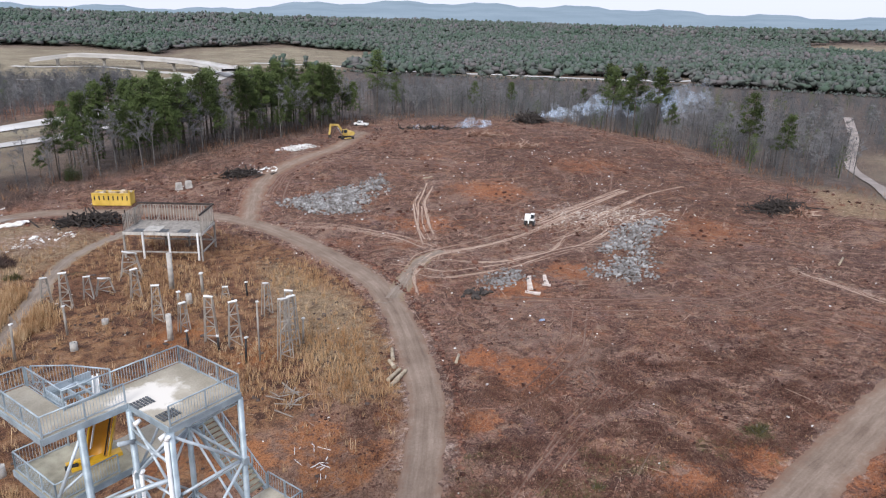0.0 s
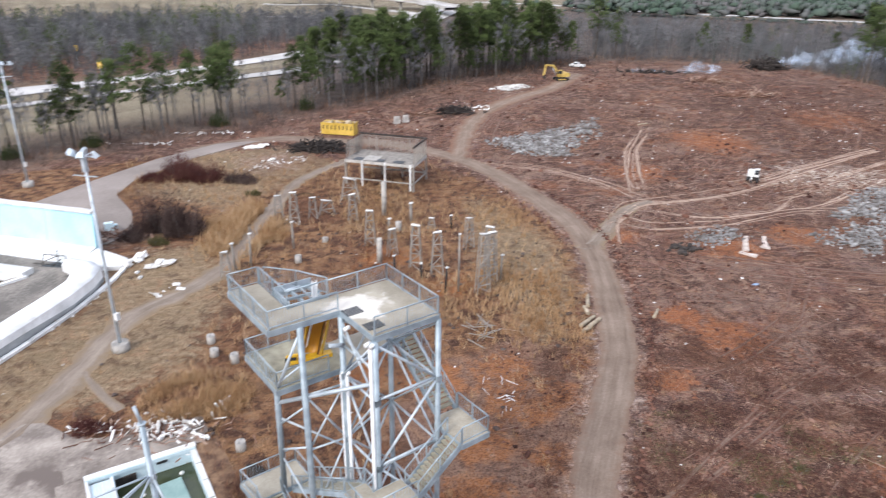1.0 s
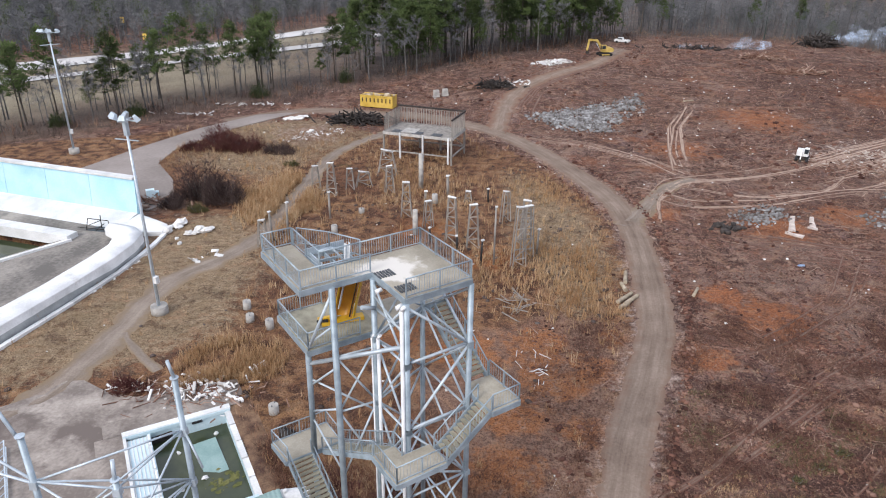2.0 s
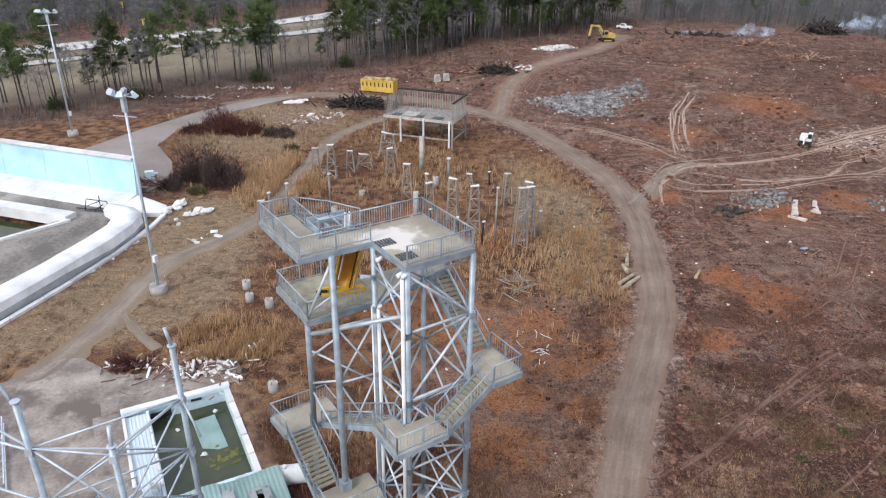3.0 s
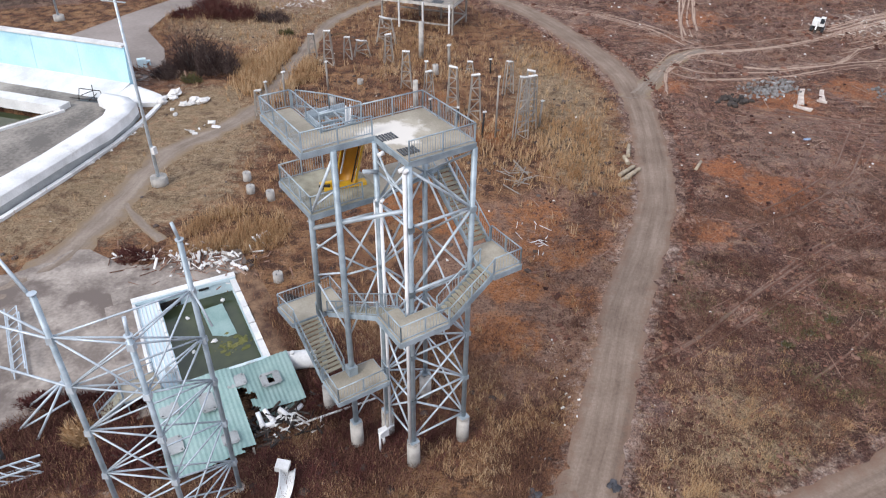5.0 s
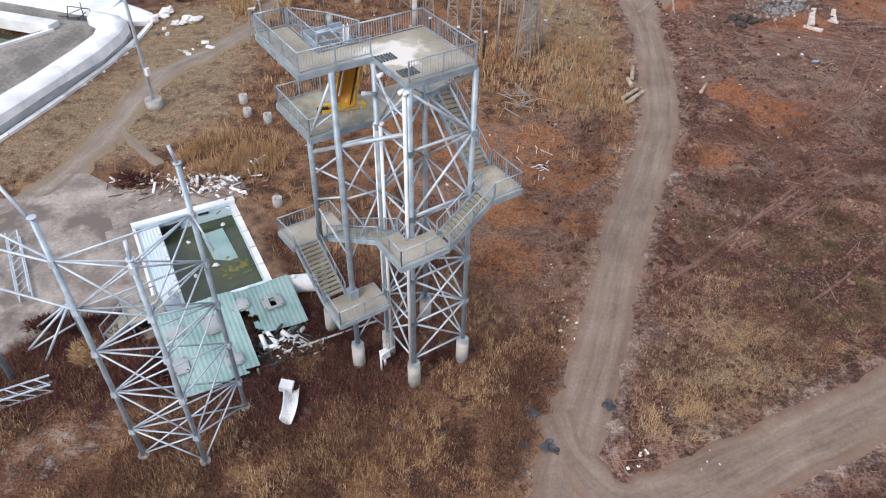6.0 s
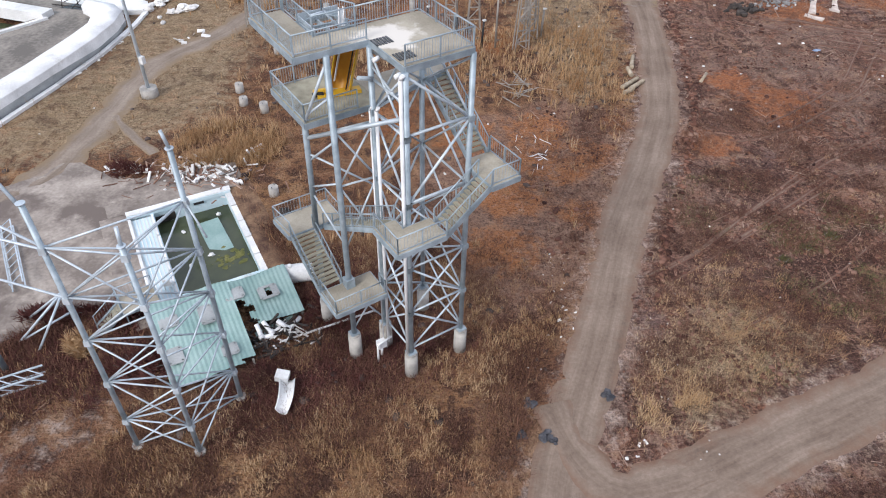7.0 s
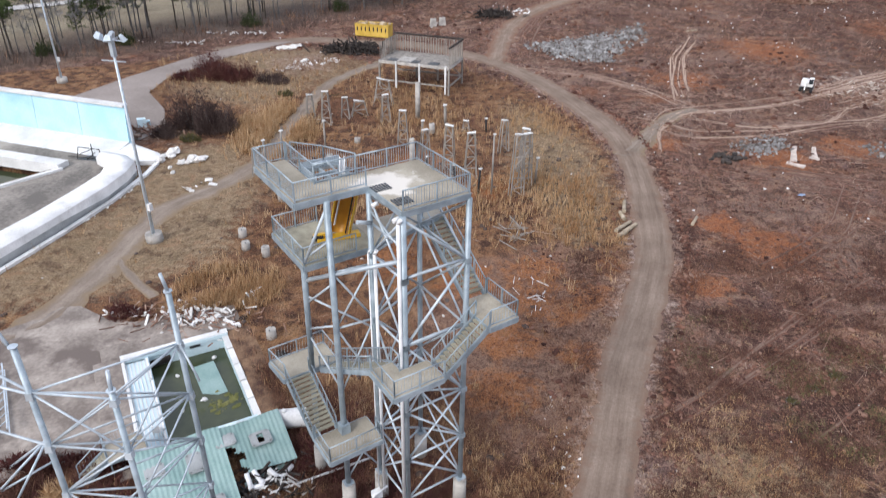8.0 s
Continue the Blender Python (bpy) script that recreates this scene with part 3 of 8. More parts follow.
def off_line(line, x, y):
    """The distance of points from a polyline."""
    best = np.full(np.shape(x), 1e9)
    for (x0, y0), (x1, y1) in zip(line, line[1:]):
        dx, dy = x1 - x0, y1 - y0
        t = np.clip(((x - x0) * dx + (y - y0) * dy) / (dx * dx + dy * dy), 0, 1)
        best = np.minimum(best, np.hypot(x - x0 - t * dx, y - y0 - t * dy))
    return best


def soft(poly, x, y, width):
    """1 inside a polygon, fading to 0 over the width round its edge."""
    d = off_line(poly + poly[:1], x, y)
    return np.clip(0.5 + np.where(inside(poly, x, y), d, -d) / width, 0, 1)


def along(line, s):
    """A point on the polyline at the fraction s, and its outward side."""
    seg = [math.dist(a, b) for a, b in zip(line, line[1:])]
    d = s * sum(seg)
    for (a, b), q in zip(zip(line, line[1:]), seg):
        if d <= q + 1e-6:
            u = Vector(((b[0] - a[0]) / q, (b[1] - a[1]) / q))
            return Vector(a) + u * d, Vector((-u.y, u.x))
        d -= q
    return Vector(line[-1]), Vector((-u.y, u.x))


# ---- the plan of the ground ----
MAIN_ROAD = [(2, -6), (5, 10), (7.6, 24), (11.5, 35.3), (15.6, 48.4), (19.4, 58), (22.9, 68.3), (25.4, 83.4), (26.4, 97.7), (24.9, 109.8), (19.6, 125.5), (13.2, 140.5), (4.8, 149.8), (-3.1, 156.5), (-13.6, 160.5), (-33.8, 163), (-50, 152)]
CROSS_ROAD = [(6, 18.5), (16, 24), (22.5, 27.3), (30.3, 31), (50, 40.8), (66, 47.5), (82, 53.5), (130, 68)]
HILL_ROAD = [(9.3, 147.2), (13.1, 171.2), (18.1, 186.2), (29.5, 202.4), (42.2, 216.3), (54.6, 238.9)]
FOOT_PATH = [(-13.7, 146), (-22.1, 130.6), (-24.8, 110.8), (-26.2, 93.5), (-29.4, 83.6), (-34, 76.5), (-35.3, 66), (-36.1, 59.1), (-37, 53.4), (-40, 48)]
RUTS = [[(29.9, 96.7), (31.9, 106.5), (39.3, 116.8), (43.9, 117.3), (52.2, 120.5), (63.1, 125.6), (84.2, 139)], [(40.1, 116), (44, 134.8), (49.1, 152.9), (58.4, 172.7)], [(13.6, 144.6), (26.4, 137.1), (36.1, 128.5), (40.3, 119)], [(70, 122), (62, 113), (50, 110), (40, 113)], [(112, 60), (104, 74), (100, 92)]]
TREE_EDGE = [(-170, 60), (-130, 106), (-92, 136), (-69, 151), (-62, 163), (-43, 175), (-32, 190), (-5, 208), (20, 230), (40, 242), (64, 268), (98, 270), (135, 268), (158, 244), (166, 199), (152, 157), (172, 118), (220, 60)]
WOODS_FLOOR = [(-260, 60)] + TREE_EDGE[1:] + [(330, 60), (420, 330), (200, 460), (0, 430), (-60, 300), (-120, 190)]
TURF = [(4, 15), (11, 38), (17, 55), (22, 75), (23.5, 95), (20, 112), (12, 132), (0, 144), (-20, 146), (-40, 150), (-100, 128), (-140, 90), (-90, 20), (-40, -30), (0, -30)]
STRAW = [[(-46, 52), (-30, 58), (-22, 66), (-25, 80), (-30, 97), (-38, 97), (-40, 84), (-50, 56)], [(-52, 122), (-32, 113), (-24, 126), (-15, 143), (-30, 157), (-48, 152), (-54, 136)], [(14, 62), (22, 82), (22, 100), (15, 116), (8, 124), (8, 90)], [(16, 26), (24, 31), (30, 36), (22, 42), (14, 34)], [(160, 100), (185, 135), (160, 150), (138, 118)], [(-36, 64), (-24, 66), (-22, 82), (-30, 100), (-40, 98), (-44, 84)]]
CLAY = [(32.5, 75.2, 4), (36.5, 70.1, 6), (26.2, 61.3, 3.5), (51.3, 47.2, 4), (17.2, 65.2, 3), (8.9, 63, 6), (11, 57, 4), (42, 44.9, 5), (60, 40, 8), (48, 96, 6), (32, 102, 4), (60, 102, 6), (-33, 120, 5), (70, 160, 12), (100, 120, 14), (45, 135, 8), (110, 180, 15)]
MOSS = [(54, 51, 4), (33, 48, 5), (37, 44, 4), (26.5, 42, 3.5), (24, 45, 2.5), (-30, 123, 3), (-20, 122, 4), (28, 43, 4), (-2, 45, 3)]
DAMP = [[(-32, 33), (-24, 37.5), (-10, 33), (-3, 38), (2, 34), (-4, 30), (-12, 27), (-20, 30), (-30, 28)], [(-13, 36), (-9, 44), (-4, 42), (-6, 34)], [(23, 40), (34, 50), (42, 50), (34, 40)]]
CLAY_PLUS = [(12, 50, 3), (6, 52, 5), (5, 45, 5), (9, 58, 4), (2, 62, 5), (-6, 66, 5), (14, 60, 4), (-4, 92, 6), (5, 84, 5)]
BARE_SOIL = [(2, 38), (7.5, 36), (11, 40), (14.5, 50), (18.5, 61), (19, 68), (12, 71), (3, 66), (-3, 56), (0, 46)]
DARK_SLOPES = [[(84, 104), (140, 122), (156, 200), (118, 236), (72, 226), (74, 160)], [(48, 32), (112, 44), (112, 78), (62, 62)], [(58, 62), (90, 70), (92, 100), (70, 88)]]


def ground_sheet():
    def axis(lo, hi, step, far):
        mid = list(np.arange(lo, hi, step))
        out, s = [mid[-1]], step
        while out[-1] < far:
            s *= 1.09
            out.append(out[-1] + s)
        back, s = [mid[0]], step
        while back[-1] > -far:
            s *= 1.09
            back.append(back[-1] - s)
        return np.array(back[:0:-1] + mid + out[1:])

    xs, ys = axis(-75, 125, 0.75, 4700), axis(18, 190, 0.75, 4700)
    X, Y = np.meshgrid(xs, ys)
    Z = ground_h(X, Y)
    nx, ny = len(xs), len(ys)
    i = np.arange(nx * ny).reshape(ny, nx)
    quads = np.stack([i[:-1, :-1], i[:-1, 1:], i[1:, 1:], i[1:, :-1]], -1).reshape(-1, 4)
    x, y = X.ravel(), Y.ravel()
    # hollows for the pools
    z = Z.ravel().copy()
    z[soft(LAGOON_HOLE, x, y, 0.01) > 0.5] -= 2.6
    z[soft(BASIN_HOLE, x, y, 0.01) > 0.5] -= 3.1
    me = bpy.data.meshes.new("ground")
    me.vertices.add(nx * ny)
    me.vertices.foreach_set("co", np.stack([x, y, z], 1).ravel())
    me.loops.add(quads.size)
    me.loops.foreach_set("vertex_index", quads.ravel())
    me.polygons.add(len(quads))
    me.polygons.foreach_set("loop_start", np.arange(0, quads.size, 4))
    me.polygons.foreach_set("loop_total", np.full(len(quads), 4))
    me.polygons.foreach_set("use_smooth", np.ones(len(quads), bool))
    me.update(calc_edges=True)
    r = np.hypot(x, y)
    kinds = {
        "turf": soft(TURF, x, y, 6),
        "straw": np.max([soft(p, x, y, 9) for p in STRAW], 0),
        "worn": np.max([0.42 * np.clip(1.7 - off_line(c, x, y) / 2.2, 0, 1) for c in RUTS]
                       + [0.55 * np.clip(1.6 - off_line(c, x, y) / 3.6, 0, 1) for c in (MAIN_ROAD, CROSS_ROAD, HILL_ROAD)]
                       + [0.62 * np.clip(1.5 - np.hypot((x - 84) / 1.5, y - 132) / 14, 0, 1), 0.5 * np.clip(1.5 - np.hypot(x - 36, (y - 112) * 0.7) / 7, 0, 1), 0.5 * np.clip(1.5 - np.hypot(x - 30, (y - 205)) / 18, 0, 1), 0.7 * np.clip(1.5 - np.hypot(x + 30, y - 143) / 9, 0, 1), 0.5 * np.clip(1.5 - np.hypot(x + 44, y - 100) / 7, 0, 1), 0.28 * soft([(1, 39), (9, 37), (13.5, 48), (18, 62), (12, 69), (3, 63), (-2, 54)], x, y, 8), 1.0 * soft([(-29, 25.5), (-26.8, 28.1), (-23.6, 29.6), (-20.6, 30.4), (-19.4, 28.3), (-19.6, 25.8), (-22.5, 23), (-28, 21)], x, y, 3) * 0.5], 0),
        "clay": np.max([np.clip(1.4 - np.hypot(x - a, y - c) / s, 0, 1) for a, c, s in CLAY + CLAY_PLUS], 0),
        "bare": soft(BARE_SOIL, x, y, 5),
        "moss": np.max([np.clip(1.2 - np.hypot(x - a, y - c) / s, 0, 1) * 0.75 for a, c, s in MOSS], 0),
        "damp": np.max([soft(q, x, y, 5) for q in DAMP] + [0.66 * soft(q, x, y, 24) for q in DARK_SLOPES], 0),
        "woods": np.clip(np.maximum(soft(WOODS_FLOOR, x, y, 12), np.clip((r - 420) / 80, 0, 1)), 0, 1),
        "meadow": np.max([soft(p, x, y, 40) for p in MEADOWS], 0),
    }
    kinds["woods"] = kinds["woods"] * (1 - kinds["meadow"])
    for key, values in kinds.items():
        me.attributes.new(key, "FLOAT", "POINT").data.foreach_set("value", values.astype(np.float32))
    me.materials.append(GROUND)
    return tagged(new("ground", me), "churned red-brown clay with dry grass and tyre ruts", "ground", kind="structure")


LAGOON_HOLE = [(-59, 80), (-52, 87.6), (-66, 92.5), (-110, 108), (-120, 80), (-80, 40)]
BASIN_HOLE = [(-21.8, 37.2), (-13.7, 41.6), (-19.5, 52.0), (-27.5, 47.6)]
MEADOWS = [[(-330, 560), (-30, 590), (40, 640), (62, 770), (-20, 905), (-120, 985), (-240, 965), (-420, 720)], [(-30, 960), (126, 1050), (260, 960), (130, 640), (20, 700)], [(-200, 560), (-30, 590), (-20, 740), (-180, 760), (-320, 600)], [(-220, 130), (-130, 122), (-92, 150), (-62, 180), (-40, 206), (-45, 260), (-30, 420), (-52, 402), (-78, 362), (-100, 331), (-126, 300), (-150, 279), (-172, 262), (-230, 240)],
           [(230, 690), (330, 625), (500, 575), (800, 545), (800, 500), (480, 530), (320, 580), (220, 640)], [(850, 700), (1200, 850), (1000, 950), (830, 830)], [(175, 118), (215, 170), (260, 215), (300, 215), (240, 130)]]
ground_sheet()


def ribbon(name, line, width, mat, label, category, lift=0.05, ragged=0.5, seed=1, edge_dip=0.12):
    """A road that lies on the ground, its edges uneven."""
    rng = random.Random(seed)
    pts = [Vector(p) for p in line]
    run = []
    for i in range(len(pts) - 1):
        p0, p1, p2, p3 = pts[max(i - 1, 0)], pts[i], pts[i + 1], pts[min(i + 2, len(pts) - 1)]
        steps = max(2, min(80, int((p2 - p1).length / 1.0)))
        for k in range(steps):
            t = k / steps
            run.append(0.5 * ((2 * p1) + (p2 - p0) * t + (2 * p0 - 5 * p1 + 4 * p2 - p3) * t * t + (3 * p1 - p0 - 3 * p2 + p3) * t ** 3))
    run.append(pts[-1])
    sh, cols = Shape(), 9
    for i, p in enumerate(run):
        d = (run[min(i + 1, len(run) - 1)] - run[max(i - 1, 0)]).normalized()
        side = Vector((d.y, -d.x))
        w = (width[0] + (width[1] - width[0]) * i / (len(run) - 1)) / 2
        wl_, wr = w + ragged * noise.noise((p.x * 0.35, p.y * 0.35, seed)), w + ragged * noise.noise((p.x * 0.35, p.y * 0.35, seed + 9))
        for c in range(cols):
            u = 2 * c / (cols - 1) - 1
            q = p + side * (u * (wr if u > 0 else wl_))
            z = gz(q.x, q.y) + lift
            if edge_dip > 0:
                z += 0.05 * noise.noise((q.x * 0.9, q.y * 0.9, 3.0)) - (edge_dip if abs(u) > 0.99 else edge_dip * 0.35 if abs(u) > 0.7 else 0)
                z -= 0.03 * math.exp(-((abs(u) - 0.42) / 0.1) ** 2)
            sh.v.append((q.x, q.y, z))
    for i in range(len(run) - 1):
        for c in range(cols - 1):
            a = i * cols + c
            sh.face([a, a + 1, a + cols + 1, a + cols], True)
    ob = solid(name, sh, mat, Matrix.Identity(4), label, category, kind="structure")
    ob.data.attributes.new("across", "FLOAT", "POINT").data.foreach_set("value", [(2 * c / (cols - 1) - 1) * width[0] / 2 for _ in run for c in range(cols)])
    ob.data.attributes.new("edge", "FLOAT", "POINT").data.foreach_set("value", [abs(2 * c / (cols - 1) - 1) for _ in run for c in range(cols)])
    ob.data.attributes.new("run", "FLOAT", "POINT").data.foreach_set("value", [float(i) for i in range(len(run)) for _ in range(cols)])
    return ob


ribbon("road", MAIN_ROAD, (4.5, 6.8), DIRT_ROAD, "pale compacted dirt road curving past the mound", "road", seed=2, ragged=0.3)
ribbon("road", CROSS_ROAD, (5.2, 7.4), DIRT_ROAD, "wide pale dirt road crossing the clearing", "road", seed=3, lift=0.075)
ribbon("road", [(7.4, 29.5), (8.8, 25.6), (11.5, 23.4), (17, 25)], (3.0, 3.0), DIRT_ROAD, "worn inner corner where two dirt roads meet", "road", seed=8, lift=0.09, ragged=0.9)
ribbon("road", HILL_ROAD, (6.0, 8.5), HAUL_DIRT, "dirt haul track climbing the cleared hill", "road", seed=4, lift=0.07, ragged=1.8)


def tyre_tracks(line, strands, spread, seed, wide=(0.45, 1.0), mat=None):
    """Single wheel ruts that wander beside one another."""
    rng = random.Random(seed)
    for k in range(strands):
        off, ph, am = rng.uniform(-spread, spread), rng.uniform(0, 6.28), rng.uniform(0.2, 0.7)
        lo, hi = rng.uniform(0, 0.25), rng.uniform(0.75, 1.0)
        pts = []
        for i in range(9):
            f = lo + (hi - lo) * i / 8
            q, o = along(line, f)
            q = q + o * (off + am * math.sin(ph + 5 * f))
            pts.append((q.x, q.y))
        w = rng.uniform(*wide)
        ribbon("tyre_track", pts, (w, w * rng.uniform(0.6, 1.2)), mat or RUT_DIRT, "pale tyre rut pressed into the clay", "track", 0.035 + 0.002 * (k % 7), 0.22, seed * 10 + k, 0.07)


for k, c in enumerate(RUTS):
    tyre_tracks(c, 6 if k < 3 else 4, 1.8 if k else 2.2, 50 + k, (0.3, 0.8))
tyre_tracks(HILL_ROAD, 9, 6.5, 60, (0.5, 1.3), SCUFF)
ribbon("track", [(25.5, 96), (30.5, 104), (36, 112.5), (42, 117.5)], (5.0, 3.4), PATH_DIRT, "worn pale track leaving the dirt road", "track", seed=14, ragged=1.4, lift=0.045)
tyre_tracks([(15, 41.4), (19.3, 44.2), (26.9, 51.2), (36, 58.5), (48, 66)], 2, 0.9, 61, (0.3, 0.6), SCUFF)
tyre_tracks([(15, 41), (27, 50), (36, 57), (52, 66)], 2, 3.0, 71, (0.2, 0.5), SCUFF)
tyre_tracks([(17, 37), (28, 44), (41, 54), (62, 64)], 1, 3.0, 72, (0.2, 0.5), SCUFF)
tyre_tracks([(24, 62), (34, 66), (46, 76), (56, 90)], 3, 4.0, 73, (0.3, 0.7), SCUFF)
tyre_tracks([(60, 125), (72, 129), (86, 138), (104, 150), (122, 156)], 8, 5.0, 67, (0.4, 1.1))
tyre_tracks([(62, 113), (74, 119), (88, 130), (106, 138)], 6, 4.0, 68, (0.4, 1.1))
tyre_tracks([(26, 112), (38, 104), (52, 106), (66, 112), (82, 112)], 4, 3.0, 62, (0.3, 0.8))
tyre_tracks([(33, 96), (46, 88), (60, 84), (78, 80), (100, 84)], 4, 5.0, 63, (0.4, 1.0), SCUFF)
tyre_tracks([(84, 139), (98, 150), (112, 170), (118, 195)], 3, 4.0, 64, (0.4, 1.0), SCUFF)
tyre_tracks([(20, 190), (44, 196), (66, 190), (84, 176)], 3, 5.0, 65, (0.5, 1.2), SCUFF)
tyre_tracks([(96, 58), (88, 70), (86, 86), (92, 104)], 4, 4.0, 66, (0.3, 0.8), SCUFF)
ribbon("path", FOOT_PATH, (2.9, 5.4), PATH_DIRT, "worn grey footpath round the grassy mound", "path", seed=5, ragged=1.3)
ribbon("path", [(-35.0, 66), (-34.0, 63.5), (-31.2, 60.4), (-28.3, 57.6)], (1.0, 1.5), PATH_DIRT, "short trodden track down to the pool", "path", seed=6, ragged=0.6, lift=0.04)


# ---- the tall slide tower ----
def railing(parent, a, b, high=1.07, pickets=0.15, mat=None, bar=0.016):
    """A run of steel guard rail between two floor points, level or sloping."""
    a, b = Vector(a), Vector(b)
    d = b - a
    sh = Shape()
    posts = max(1, round(d.length / 1.6))
    up = Vector((0, 0, 1))
    for i in range(posts + 1):
        p = a + d * (i / posts)
        sh.box(p + up * (high / 2), (0.07, 0.07, high))
    sh.tube(a + up * high, b + up * high, 0.04, n=6)
    sh.bar(a + up * 0.12, b + up * 0.12, 0.04, 0.05)
    n = int(Vector((d.x, d.y)).length / pickets)
    for i in range(1, n):
        p = a + d * (i / n)
        sh.box(p + up * (0.12 + (high - 0.12) / 2), (bar, bar, high - 0.12))
    return part("railing", sh, mat or GALV, parent)


def platform(parent, poly, z, name="deck", mat=None, beam=0.34):
    part(name, Shape().prism(poly, z - 0.1, z), mat or DECK, parent, "stained plywood deck" if name == "deck" else "")
    sh = Shape()
    for (x0, y0), (x1, y1) in zip(poly, poly[1:] + poly[:1]):
        sh.bar((x0, y0, z - beam / 2 - 0.03), (x1, y1, z - beam / 2 - 0.03), 0.13, beam)
        n = max(1, int(math.hypot(x1 - x0, y1 - y0) / 1.2))
    xs, ys = [p[0] for p in poly], [p[1] for p in poly]
    part("edge_beam", sh, GALV, parent)


def flight(parent, a, b, axis_side, width, rail_left=True, rail_right=True):
    """Open steel stairs from a (upper end, middle of the top edge) down to b."""
    a, b = Vector(a), Vector(b)
    d = b - a
    run = Vector((d.x, d.y, 0))
    ahead = run.normalized()
    side = Vector((-ahead.y, ahead.x, 0))
    n = max(3, round(-d.z / 0.183))
    stairs = part("stair_flight", Shape().bar(a + side * width / 2 + Vector((0, 0, -0.16)), b + side * width / 2 + Vector((0, 0, -0.16)), 0.07, 0.3)
                  .bar(a - side * width / 2 + Vector((0, 0, -0.16)), b - side * width / 2 + Vector((0, 0, -0.16)), 0.07, 0.3), GALV, parent)
    tread = Shape().box((0, 0, 0), (width - 0.08, run.length / n + 0.02, 0.045)).box((0, run.length / n / 2 - 0.01, -0.03), (width - 0.08, 0.03, 0.07)).mesh("tread", TREAD)
    ang = math.atan2(ahead.y, ahead.x) - math.pi / 2
    for i in range(n - 1):
        p = a + d * ((i + 1) / n) - ahead * (run.length / n / 2)
        ob = new("tread", tread)
        ob.parent = stairs
        ob.matrix_basis = Matrix.Translation(p) @ Matrix.Rotation(ang, 4, "Z")
    for s, on in ((1, rail_left), (-1, rail_right)):
        if on:
            railing(parent, a + side * (s * width / 2), b + side * (s * width / 2), 1.0, 0.2, None, 0.012)


def x_brace(parent, p, q, z0, z1, r=0.075, mat=None, cross=True, level=True):
    mat = mat or PALE_STEEL
    lift = lambda w, z: (w[0], w[1], z)
    part("brace", Shape().tube(lift(p, z0), lift(q, z1), r, n=6), mat, parent)
    if cross:
        part("brace", Shape().tube(lift(q, z0), lift(p, z1), r, n=6), mat, parent)
    if level:
        part("strut", Shape().tube(lift(p, z1), lift(q, z1), r, n=6), mat, parent)


TOWER = pose(-1.92, 31.8, 0, 0, 0, 34.5)


